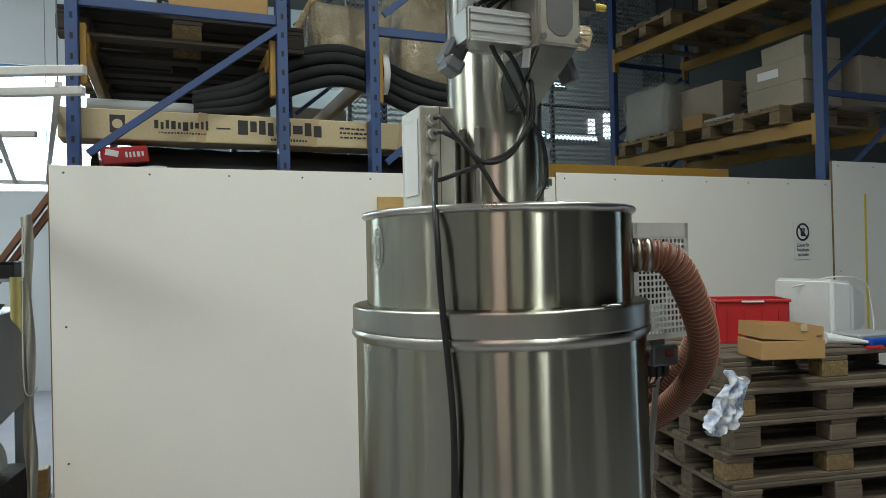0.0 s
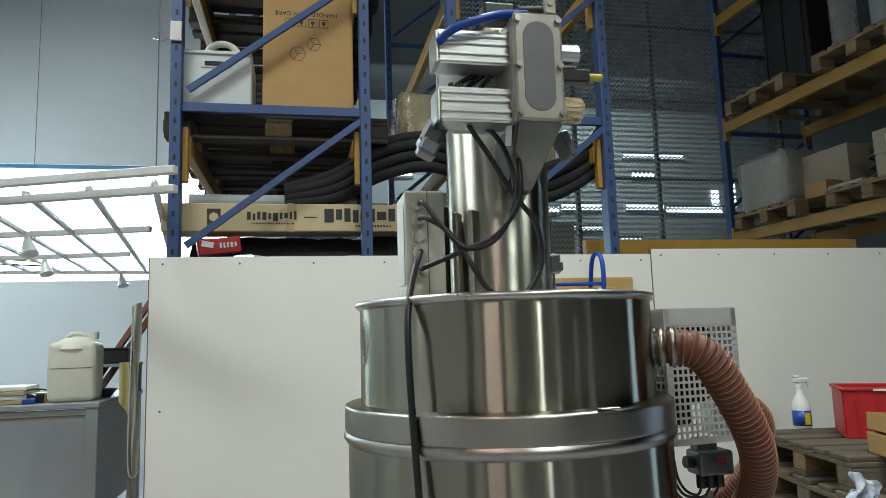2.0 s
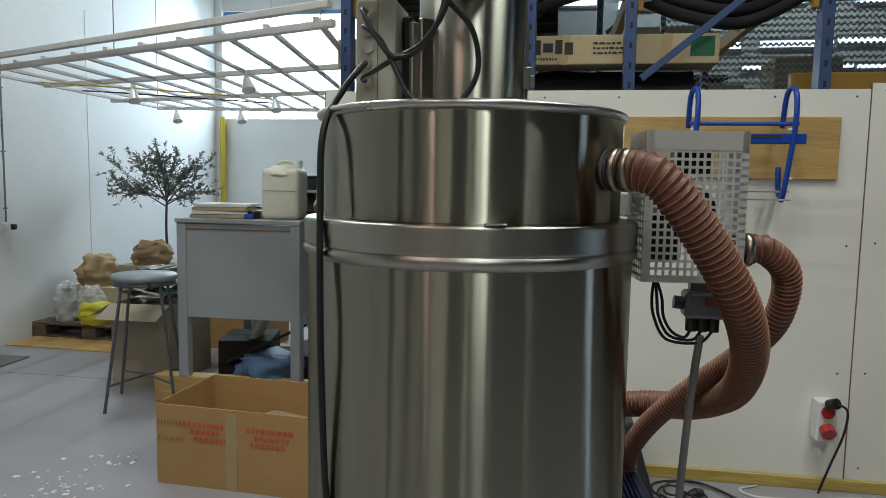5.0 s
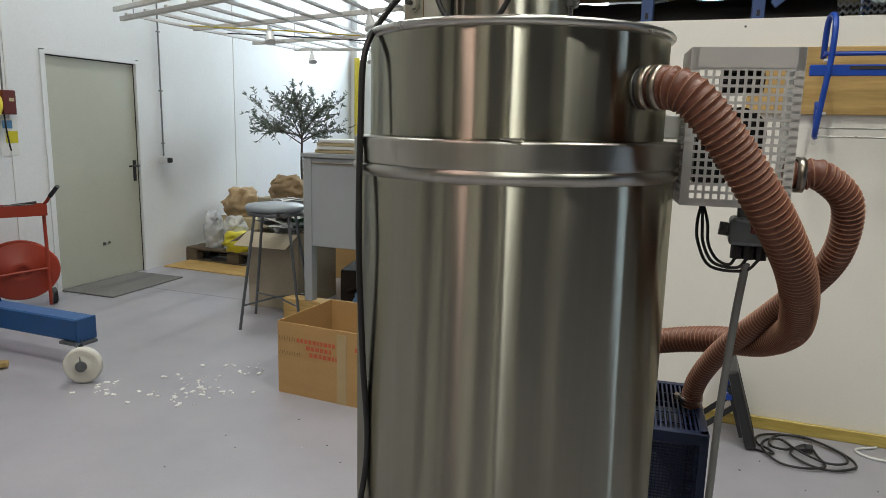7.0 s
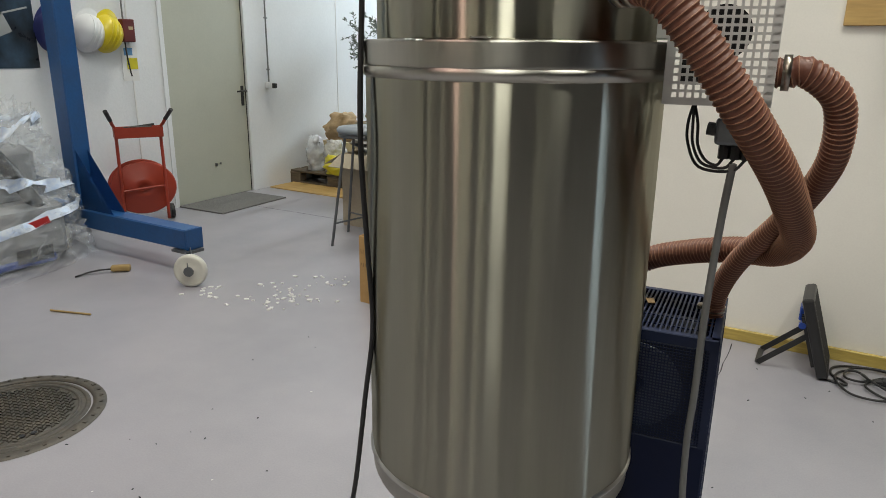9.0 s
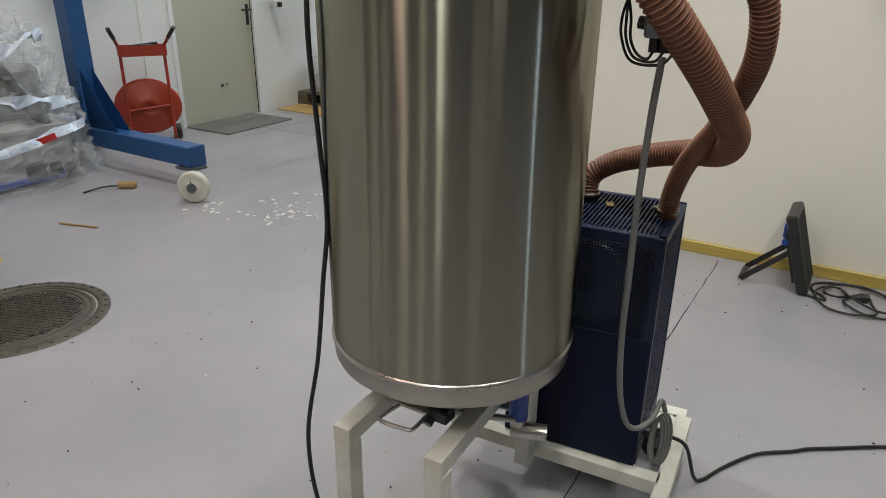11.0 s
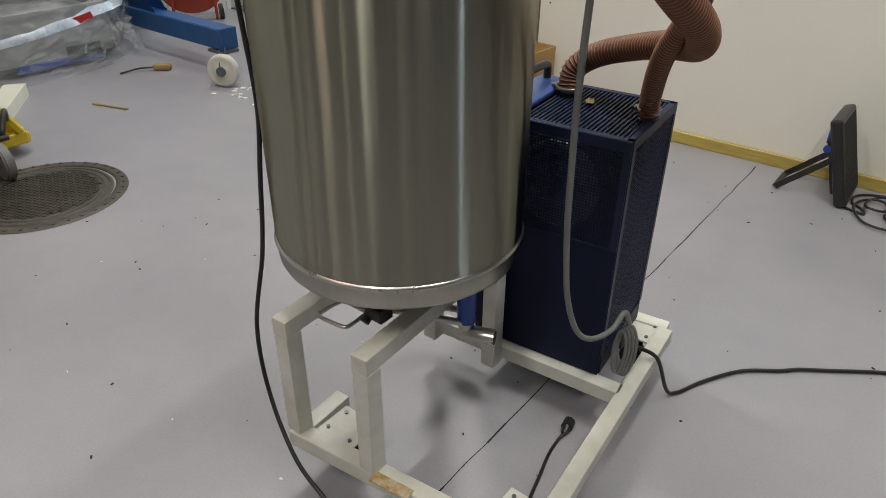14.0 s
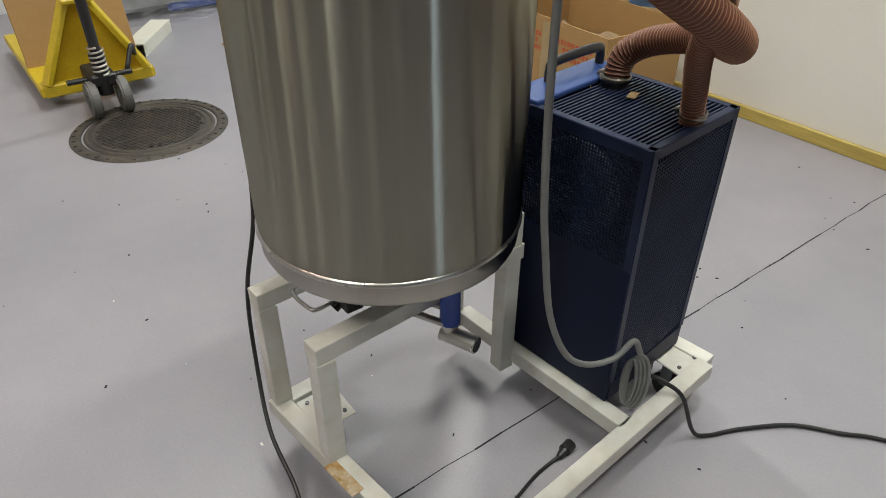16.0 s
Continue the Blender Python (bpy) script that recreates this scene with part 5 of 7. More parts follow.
solo("black_bowl", lathe(bmesh.new(), [(0, 0.004), (0.05, 0.004), (0.085, 0.05), (0.09, 0.052), (0.08, 0.05), (0.045, 0.01), (0, 0.01)], 28), BLACK_PL, "flat black dish on the desk", "dish", at=pose(-1.36, 4.7, 1.281))
solo("small_speaker", boxb((-1.56, 4.75, 1.36), (0.07, 0.09, 0.15), 0.006), BLACK_PL, "small black upright device behind the canister", "device")
for x in (0.0, 0.07):
    solo("wooden_lath", bar(bmesh.new(), (-1.62 + x, 5.28, 1.285), (-0.99 + x, 4.85, 2.06), 0.02, 0.045, 0.002), RED_WOOD, "reddish-brown wooden lath leaning over the desk", "lath", "laths over the desk")
shift_new(by_desk, Matrix.Translation((0.299, -0.137, 0)) @ Matrix.Diagonal((0.925, 1, 0.97, 1)))
# dust sheet and cords hanging behind the end of the partition
by_desk = standing()
bm = bmesh.new()
grid_sheet(bm, 10, 40, lambda u, v: V((-0.785 - 0.05 * u + 0.008 * math.sin(v * 19 + u * 5), 3.70 + 0.03 * math.sin(u * 9 + v * 2.5) + 0.03 * u, 1.79 * (1 - v) * (1 - 0.012 * u))))
solo("dust_sheet", bm, mat("cream_cloth", (0.55, 0.53, 0.45), 0.9, alt=(0.4, 0.38, 0.32), scale=5, mix=0.6, bump=0.002, bscale=30), "creased cream cloth hanging at the partition's end", "cloth")
cable("hanging_cable", [(-0.80, 3.70, 1.74), (-0.825, 3.70, 1.7), (-0.83, 3.70, 1.5), (-0.835, 3.70, 1.1), (-0.83, 3.70, 0.86), (-0.80, 3.695, 0.82), (-0.77, 3.70, 0.86)], 0.004, WHITE_CABLE, "white cord hanging in a loop at the partition's end")
solo("yellow_cloth", grid_sheet(bmesh.new(), 6, 12, lambda u, v: V((-0.845 - 0.05 * u, 3.73 + 0.02 * math.sin(u * 6), 1.45 - 0.3 * v * (1 - 0.3 * u)))), mat("yellow_rag", (0.55, 0.5, 0.22), 0.9, scale=9), "pale yellow rag hanging by the partition", "cloth")
shift_new(by_desk, Matrix.Translation((0.09, 0.57, 0)))
solo("plywood_sheet", boxb((-0.7, 6.12, 0.84), (0.02, 1.1, 1.4), 0.001, Matrix.Rotation(-0.35, 4, "X")), PINE, "leaning plywood sheet behind the desk", "board")

corner = standing()
stool(pose(-1.98, 4.15, 0, 0, 0, -43))

open_carton("cardboard_box", pose(-2.23, 4.75, 0, 0, 0, 2), (0.45, 0.6, 0.6), "tall open cardboard box with spread flaps beside the desk", CARD_DUSTY, 0.2, "boxes by the desk")
bm = bmesh.new()
for k in range(12):
    r = random.Random(k)
    grid_sheet(bm, 5, 5, lambda u, v, r=r, k=k: V((-2.23 + r.uniform(-0.15, 0.15) + 0.22 * (u - 0.5), 4.75 + r.uniform(-0.2, 0.2) * 0.7 + 0.22 * (v - 0.5), 0.6 + 0.02 * k + 0.08 * noise.noise(V((u * 3 + k, v * 3, k))))))
tagged(solo("packing_paper", bm, PAPER, "crumpled white packing paper in the open box", "packing paper"), kind="stuff")
solo("green_case", boxb((-2.08, 4.72, 0.66), (0.22, 0.16, 0.09), 0.03, None, 3), GREEN_PL, "dark green plastic case", "case")
shift_new(corner, SWING)
corner = standing()
carton("cardboard_box", pose(-3.42, 5.68, 0, 0, 0, 2), (0.56, 0.42, 0.71), "brown cardboard box by the tree", CARD_DUSTY, "boxes by the desk", tape=False)
solo("paper_sack", bag(bmesh.new(), (-3.44, 5.62, 0.708), 0.17, 0.22, 7, 0.4), BURLAP, "crumpled brown paper sack on a box", "sack", smooth=True)
carton("cardboard_box", pose(-2.55, 5.75, 0, 0, 0, 4), (0.6, 0.5, 0.8), "tall brown cardboard box behind the desk", CARD, "boxes by the desk", tape=False)
euro_pallet(pose(-4.0, 5.8, 0, 0, 0, 3), "pallet by the wall", "dark wooden pallet by the wall with bags on it", OLD_WOOD)
solo("wood_sheet", boxb((-3.98, 5.24, 0.005), (1.1, 0.4, 0.01), 0.001, Matrix.Rotation(0.05, 4, "Z")), PINE, "brown board lying on the floor before the pallet", "board")
carton("cardboard_box", pose(-4.31, 6.0, 0.144, 0, 0, 5), (0.46, 0.36, 0.28), "pale cardboard box on the pallet", CARD_PALE, "boxes on the pallet")
solo("burlap_sack", bag(bmesh.new(), (-4.33, 5.98, 0.425), 0.2, 0.3, 3, 0.4), mat("tan_paper", (0.42, 0.3, 0.17), 0.85, alt=(0.3, 0.2, 0.1), scale=14, mix=0.7, bump=0.004, bscale=30), "crumpled tan paper sack on the box", "sack", smooth=True)
solo("plastic_bag", bag(bmesh.new(), (-4.32, 5.52, 0.144), 0.1, 0.36, 2, 0.5), mat("cloudy_bag", (0.62, 0.64, 0.66), 0.25, alt=(0.4, 0.42, 0.45), scale=12, mix=0.7, bump=0.006, bscale=25), "tall cloudy white plastic bag on the pallet", "bag", "bags on the pallet", smooth=True)
solo("plastic_bag", bag(bmesh.new(), (-4.13, 5.62, 0.144), 0.12, 0.32, 9, 0.6), POLYBAG, "grey clear plastic bag on the pallet", "bag", "bags on the pallet", smooth=True)
solo("plastic_bag", bag(bmesh.new(), (-3.97, 5.5, 0.144), 0.15, 0.19, 5, 0.6), YELLOW_BAG, "bright yellow plastic bag on the pallet", "bag", "bags on the pallet", smooth=True)
shift_new(corner, TURNED)
olive_tree(pose(-3.3, 6.7, 0.272, 0, 0, 40) @ Matrix.Diagonal((0.99, 0.99, 0.905, 1)))

# floor carton with red print
fb = open_carton("cardboard_box", pose(-0.773, 3.32, 0, 0, 0, -3.5), (0.81, 0.52, 0.4), "large open brown cardboard box with red print", CARD)
bm = bmesh.new()
rnd = random.Random(3)
for x0, x1, z in ((-0.28, -0.05, 0.31), (-0.22, -0.06, 0.275), (-0.2, -0.02, 0.24), (0.08, 0.3, 0.31), (0.12, 0.3, 0.275), (0.1, 0.28, 0.24)):
    x = x0
    while x < x1:
        w = rnd.uniform(0.012, 0.024)
        box(bm, (x + w / 2, -0.2645, z), (w, 0.001, 0.022))
        x += w + 0.008
tagged(part("red_print", bm, RED_INK, fb, "faded red printed bars"), kind="stuff")
bm = bmesh.new()
for x0, x1, z in ((-0.39, -0.29, 0.31), (-0.39, -0.25, 0.23)):
    x = x0
    while x < x1:
        box(bm, (x, -0.2645, z), (0.0025, 0.001, 0.024), 0, Matrix.Rotation(rnd.uniform(-0.4, 0.4), 4, "Y"))
        x += 0.016
tagged(part("handwriting", bm, CARD_EDGE, fb, "dark handwritten strokes"), kind="stuff")
part("tape", boxb((0.0, -0.2648, 0.19), (0.06, 0.0012, 0.38)), TAPE, fb)
part("lining", grid_sheet(bmesh.new(), 16, 12, lambda u, v: V((-0.36 + 0.72 * u, -0.22 + 0.44 * v, 0.2 + 0.14 * noise.noise(V((u * 4, v * 4, 2)))))), BURLAP, fb, "crumpled brown packing paper")

# wall fittings
con = thing("wall_conduit", pose(-4.09, 5.44, -0.035), "grey conduit running down the wall to a switch", "conduit")
part("pipe", rod(bmesh.new(), (0.01, 0, 1.12), (0.01, 0, 6.5), 0.008, 10), GREY_CABLE, con)
part("switch", boxb((0.025, -0.02, 1.09), (0.05, 0.06, 0.07), 0.006), HELM_W, con, "small white switch")
part("plug", boxb((0.045, 0.04, 1.085), (0.05, 0.045, 0.05), 0.008), BLACK_PL, con)
for z in (1.25, 1.75, 2.3):
    part("clip", boxb((0.01, 0, z), (0.02, 0.04, 0.012), 0.002), GREY_CABLE, con)
for y, m, lab in ((3.219, HELM_B, "dark blue safety helmet hanging on the wall"), (3.5, HELM_W, "white safety helmet hanging on the wall"), (3.66, HELM_Y, "yellow safety helmet hanging on the wall")):
    helmet(Matrix.Translation((-4.09, y, 1.515)) @ Matrix.Rotation(radians(90), 4, "Y") @ Matrix.Rotation(radians(180 if y < 3.3 else 160), 4, "Z"), m, lab)
ab = thing("alarm_box", pose(-4.07, 3.84, 1.545), "dark red alarm box on the wall", "alarm box")
part("housing", boxb((0, 0, 0), (0.06, 0.11, 0.18), 0.008, None, 2), MAROON, ab)
part("label", boxb((0.031, 0.015, 0.02), (0.001, 0.04, 0.025)), CARD_PALE, ab)
part("conduit", rod(bmesh.new(), (-0.01, -0.02, 0.09), (-0.01, -0.02, 4.8), 0.007, 8), GREY_CABLE, ab)
part("key_cord", tube(bmesh.new(), smooth_path([(0, -0.03, -0.09), (0.01, -0.03, -0.2), (0.005, -0.01, -0.32), (0.005, 0.0, -0.36)], 5), 0.006, 8), BLACK, ab)
nt = thing("wall_notice", pose(-4.097, 3.856, 1.285), "white notice sheet with coloured fields on the wall", "notice")
part("sheet", boxb((0, 0, 0), (0.002, 0.15, 0.28)), PAPER, nt)
part("coloured_field", boxb((0.002, -0.01, 0.095), (0.001, 0.08, 0.06)), BLUE_FRAME, nt)
part("coloured_field", boxb((0.002, 0.02, 0.0), (0.001, 0.1, 0.09)), YELLOW_BAG, nt)
pst = thing("poster", pose(-4.097, 2.82, 1.6), "dark poster with pale streaks on the wall", "poster")
part("sheet", boxb((0, 0, 0), (0.003, 0.56, 0.68)), POSTER, pst)
bm = boxb((0.003, 0.0, 0.02), (0.001, 0.5, 0.012), 0, Matrix.Rotation(0.25, 4, "X"))
box(bm, (0.003, -0.05, -0.08), (0.001, 0.3, 0.14), 0, Matrix.Rotation(0.4, 4, "X"))
part("pale_streak", bm, DESK, pst)
solo("gas_pipe", rod(bmesh.new(), (-3.98, 9.3, 1.1), (-3.98, 9.3, 2.39), 0.04, 16), PIPE_YELLOW, "yellow gas pipe in the corner", "pipe")
bm = boxb((-4.05, 9.37, 3.2), (0.1, 0.06, 6.4))
structure("pilaster", bm, WALL, "shallow white pilaster in the corner", "pilaster")

# hanging lattice of painted bars with clip-on spotlights
lat = thing("hanging_lattice", pose(-2.2, 5.3, 2.25), "hanging lattice of white painted steel bars, partly rusty", "lattice")


def lp(u, v, dz=0.0):
    a = V((-3.52, 4.385, 2.25)).lerp(V((-0.316, 3.1, 2.25)), u)
    b = V((-3.507, 6.907, 2.25)).lerp(V((-0.95, 7.2, 2.25)), u)
    return a.lerp(b, v) + V((0, 0, dz))


for a, b in ((lp(0, 0, 0.03), lp(1, 0, 0.03)), (lp(0, 0.025, -0.03), lp(1, 0.025, -0.03)), (V((-3.5, 5.26, 2.25)), V((-0.7, 4.51, 2.25))), (V((-3.62, 6.3, 2.25)), V((-1.1, 5.73, 2.25))), (lp(0, 1), lp(1, 1))):
    partw("long_bar", bar(bmesh.new(), a, b, 0.035, 0.035, 0.003), LATTICE, lat)
for k in range(11):
    u = 0.03 + 0.094 * k
    partw("cross_bar", bar(bmesh.new(), lp(u, 0.02, -0.005), lp(u, 1.0, -0.005), 0.028, 0.022, 0.002), LATTICE, lat)
for u in (0.03, 0.5, 0.97):
    for v in (0.05, 0.95):
        partw("hanger", rod(bmesh.new(), lp(u, v), V((*lp(u, v)[:2], 6.55)), 0.003, 6), DARK_STEEL, lat)
for x, y in ((-2.67, 5.21), (-3.3, 6.93), (-1.43, 4.63), (-1.48, 7.06), (-2.6, 6.98), (-1.75, 5.88)):
    q = V((x, y, 2.23))
    sp = thing("clip_spotlight", Matrix.Translation(q), "small white clip-on spotlight under the lattice", "spotlight", "spotlights on the lattice")
    part("clip", boxb((0, 0, 0), (0.03, 0.03, 0.05), 0.004), HELM_W, sp)
    shade = part("shade", rod(bmesh.new(), (0, 0, -0.03), (0.03, -0.03, -0.12), 0.022, 18, 0.05), HELM_W, sp)
    part("bulb", rod(bmesh.new(), (0.02, -0.02, -0.09), (0.032, -0.032, -0.125), 0.02, 12), PAPER, shade)
for i in range(2):
    cable("cord", [lp(0.02, 0.3 + 0.2 * i, 0.01), lp(0.2, 0.34 + 0.15 * i, -0.03), lp(0.35, 0.5 + 0.15 * i, -0.02), lp(0.6, 0.75 + 0.1 * i, 0.0)], 0.006, PIPE_YELLOW if i == 0 else BLACK, "cord lying along the lattice")

# gantry foot
corner = standing()
gan = thing("gantry_crane", pose(-3.1, 2.93, 0), "blue painted steel gantry foot with white castor wheels", "gantry")
partw("base_beam", bar(bmesh.new(), (-4.15, 2.94, 0.225), (-2.52, 2.93, 0.225), 0.13, 0.135, 0.008), BLUE_PAINT, gan)
partw("upright", boxb((-3.7, 2.935, 1.5), (0.15, 0.13, 2.42), 0.008), BLUE_PAINT, gan)
bm = bmesh.new()
for s in (-0.045, 0.045):
    v = [bm.verts.new(p) for p in ((-3.63, 2.93 + s, 0.29), (-3.27, 2.93 + s, 0.29), (-3.63, 2.93 + s, 0.72))]
    f = bm.faces.new(v)
    bmesh.ops.solidify(bm, geom=[f], thickness=0.012)
partw("gusset", bm, BLUE_PAINT, gan)
partw("end_cap", boxb((-2.513, 2.93, 0.225), (0.012, 0.132, 0.137), 0.003), BLUE_PAINT, gan)
for x in (-2.6, -4.0):
    partw("castor_plate", boxb((x + 0.04, 2.91, 0.148), (0.16, 0.13, 0.016)), DARK_STEEL, gan)
    for y in (-0.04, 0.04):
        partw("castor_fork", bar(bmesh.new(), (x + 0.1 - 0.5 * y, 2.86 + 0.9 * y, 0.15), (x + 0.29 - 0.5 * y, 2.72 + 0.9 * y, 0.1225), 0.006, 0.06, 0.002), DARK_STEEL, gan)
    bm = bmesh.new()
    lathe(bm, [(0.0, -0.026), (0.042, -0.028), (0.06, -0.012), (0.084, -0.026), (0.099, -0.02), (0.102, 0), (0.099, 0.02), (0.084, 0.026), (0.06, 0.012), (0.042, 0.028), (0, 0.026)], 36)
    bmesh.ops.transform(bm, matrix=Matrix.Translation((x + 0.29, 2.72, 0.1025)) @ Matrix.Rotation(0.5, 4, "Z") @ Matrix.Rotation(math.pi / 2, 4, "X"), verts=bm.verts)
    wheel = partw("castor_wheel", bm, NYLON, gan)
    subw("wheel_hub", rod(bmesh.new(), (x + 0.309, 2.685, 0.1025), (x + 0.271, 2.755, 0.1025), 0.03, 20), DARK_STEEL, wheel, gan)

gan.matrix_basis = Matrix.Translation((0.07, -0.016, 0)) @ gan.matrix_basis

# hose reel trolley
rt = thing("hose_reel_trolley", pose(-3.88, 3.6, 0, 0, 0, 62) @ Matrix.Diagonal((1.05, 0.95, 0.885, 1)), "red hose reel trolley with two handles and tool tray", "hose reel")
for y in (-0.07, 0.07):
    bm = lathe(bmesh.new(), [(0, -0.004), (0.235, -0.004), (0.245, 0.0), (0.235, 0.006), (0.1, 0.006), (0.085, 0.022), (0.04, 0.022), (0.035, 0.01), (0, 0.01)], 48)
    bmesh.ops.transform(bm, matrix=Matrix.Translation((0, y, 0.345)) @ Matrix.Rotation(math.pi / 2 * (1 if y < 0 else -1), 4, "X"), verts=bm.verts)
    part("reel_disc", bm, REEL_RED, rt)
bm = bmesh.new()
for k in range(5):
    tube(bm, [V((0.15 * math.cos(t), -0.045 + 0.022 * k, 0.345 + 0.15 * math.sin(t))) for t in np.linspace(0, math.tau, 30)], 0.012, 6, False)
part("wound_hose", bm, CREAM, rt)
for x in (-0.16, 0.16):
    part("frame_tube", tube(bmesh.new(), smooth_path([(x, -0.11, 0.04), (x, -0.105, 0.5), (x, -0.1, 0.86), (x * 1.12, -0.14, 0.94), (x * 1.25, -0.2, 1.0)], 5), 0.0125, 10), REEL_RED, rt)
    part("grip", rod(bmesh.new(), (x * 1.2, -0.18, 0.98), (x * 1.42, -0.27, 1.07), 0.016, 12), BLACK, rt)
    part("wheel", rod(bmesh.new(), (x * 1.25, 0.08, 0.07), (x * 1.25 + (0.03 if x > 0 else -0.03), 0.08, 0.07), 0.07, 24), BLACK, rt)
part("cross_bar", rod(bmesh.new(), (-0.16, -0.108, 0.33), (0.16, -0.108, 0.36), 0.01, 10), REEL_RED, rt)
bm = boxb((0, -0.1, 0.82), (0.34, 0.12, 0.006))
for s in (-1, 1):
    box(bm, (0, -0.1 + s * 0.06, 0.865), (0.34, 0.004, 0.09))
    box(bm, (s * 0.17, -0.1, 0.865), (0.004, 0.12, 0.09))
part("tool_tray", bm, REEL_RED, rt)
bm = rod(bmesh.new(), (-0.1, -0.1, 0.9), (0.12, -0.08, 0.925), 0.01, 8)
box(bm, (0.02, -0.12, 0.905), (0.16, 0.04, 0.02), 0.004)
part("tool", bm, BLACK_PL, rt)

# film-wrapped machine on the floor
wm = thing("wrapped_machine", pose(-3.75, 1.95, 0) @ Matrix.Diagonal((1.06, 1, 0.78, 1)), "machine wrapped in clear crinkled plastic film with printed tape", "wrapped machine")
bm = boxb((0, 0.1, 0.3), (0.7, 1.2, 0.5), 0.05)
box(bm, (-0.05, 0.45, 0.75), (0.5, 0.4, 0.5), 0.06)
rod(bm, (0.1, 0.2, 0.5), (0.1, 0.2, 0.95), 0.12, 20)
part("machine_core", bm, MACHINE, wm)
bm = tube(bmesh.new(), smooth_path([(0.18, 0.7, 0.2), (0.3, 0.5, 0.6), (0.2, 0.35, 1.0), (0.0, 0.3, 1.1)], 6), 0.05, 10)
box(bm, (0.25, 0.45, 0.12), (0.2, 0.3, 0.18), 0.03)
part("dark_hose", bm, BLACK_PL, wm)
part("blue_base", boxb((0.3, 0.3, 0.07), (0.1, 0.6, 0.1), 0.02), BLUE_TUBE, wm)
bm = bmesh.new()


def heap(u, v):
    a = u * math.tau
    k = 1 - 0.42 * v ** 1.3
    r = k * (1 + 0.10 * noise.noise(V((math.cos(a) * 2.2, math.sin(a) * 2.2, v * 3))) + 0.05 * noise.noise(V((math.cos(a) * 7, math.sin(a) * 7, v * 9))))
    p = V((0.56 * r * math.cos(a), 0.12 + 0.95 * r * math.sin(a) * (1 - 0.25 * v) + 0.22 * v, 1.45 * v ** 0.9 * (1 + 0.04 * math.sin(a * 3))))
    c = abs(noise.noise(p * 5.5)) + 0.5 * abs(noise.noise(p * 13)) + 0.25 * abs(noise.noise(p * 29))
    return p * (1 - 0.16 * c)


grid_sheet(bm, 150, 60, heap)
for f in bm.faces:
    f.smooth = False
part("wrapping_film", bm, FOIL, wm, "clear crinkled plastic film")
for z0, sl in ((0.22, 0.08), (0.5, -0.12), (0.78, 0.1)):
    bm = bmesh.new()
    grid_sheet(bm, 60, 2, lambda u, v, z0=z0, sl=sl: heap(u, min(0.98, z0 + sl * math.sin(u * math.tau) + 0.05 * v)) * 1.0 + V((0.006 * math.cos(u * math.tau), 0.006 * math.sin(u * math.tau), 0)))
    part("printed_tape", bm, TAPE_CLEAR, wm, "pale printed packing tape")
part("warning_label", boxb((0.475, 0.42, 0.42), (0.004, 0.16, 0.06), 0, Matrix.Rotation(0.25, 4, "X")), RED_LAMP, wm, "red and white warning label")

# scraps on the floor
bm = bmesh.new()
rnd = random.Random(8)
for k in range(75):
    cx, cy = ((-1.64, 2.76), (-1.53, 2.88), (-1.99, 2.67), (-1.62, 3.24), (-1.75, 2.95))[k % 5]
    x, y, s = cx + rnd.gauss(0, 0.1), cy + rnd.gauss(0, 0.06), rnd.uniform(0.004, 0.02)
    box(bm, (x, y, 0.003), (s * 1.6, s, 0.006), 0, Matrix.Rotation(rnd.uniform(0, 3), 4, "Z"))
for k in range(14):
    x, y, s = rnd.uniform(-0.9, 0.5), rnd.uniform(0.7, 2.6), rnd.uniform(0.002, 0.005)
    box(bm, (x, y, 0.0015), (s * 2, s, 0.002), 0, Matrix.Rotation(rnd.uniform(0, 3), 4, "Z"))
solo("plaster_crumbs", bm, PAPER, "small white crumbs scattered on the floor", "crumbs", kind="stuff")
bm = bmesh.new()
for k in range(110):
    x, y, s = rnd.uniform(-1.2, 2.2), rnd.uniform(0.4, 3.4), rnd.uniform(0.0012, 0.0052)
    box(bm, (x, y, 0.0012), (s * 2, s, 0.002), 0, Matrix.Rotation(rnd.uniform(0, 3), 4, "Z"))
solo("dirt_specks", bm, DARK, "tiny dark specks of dirt on the floor", "dirt", kind="stuff")
brush = thing("hand_brush", pose(-2.86, 2.65, 0, 0, 0, 40), "small tan scrap with a thin dark wire on the floor", "scrap")
part("block", boxb((0, 0, 0.025), (0.12, 0.05, 0.04), 0.012, None, 2), LEAFDEBRIS, brush)
part("wire", tube(bmesh.new(), smooth_path([(-0.05, 0, 0.02), (-0.15, -0.03, 0.02), (-0.25, -0.1, 0.006)], 5), 0.006, 8), BLACK, brush)
solo("thin_stick", rod(bmesh.new(), (-2.555, 2.0, 0.006), (-2.31, 2.08, 0.006), 0.006, 8), LEAFDEBRIS, "thin wooden stick on the floor", "stick")
ch = thing("channel_offcut", pose(-2.85, 1.65, 0, 0, 0, -35), "pale beige steel channel offcut on the floor", "steel channel")
part("web", boxb((0, 0, 0.07), (0.5, 0.12, 0.006)), CREAM, ch)
part("flange", boxb((0, -0.058, 0.035), (0.5, 0.005, 0.07)), CREAM, ch)
part("flange", boxb((0, 0.058, 0.035), (0.5, 0.005, 0.07)), CREAM, ch)

# yellow pallet truck
pt = thing("pallet_truck", pose(-1.86, 1.17, 0), "yellow hand pallet truck with grey steering wheels", "pallet truck")
for y in (-0.2, 0.2):
    partw("fork", boxb((-2.62, 1.19 + y, 0.085), (1.05, 0.15, 0.05), 0.006), YELLOW_PAINT, pt)
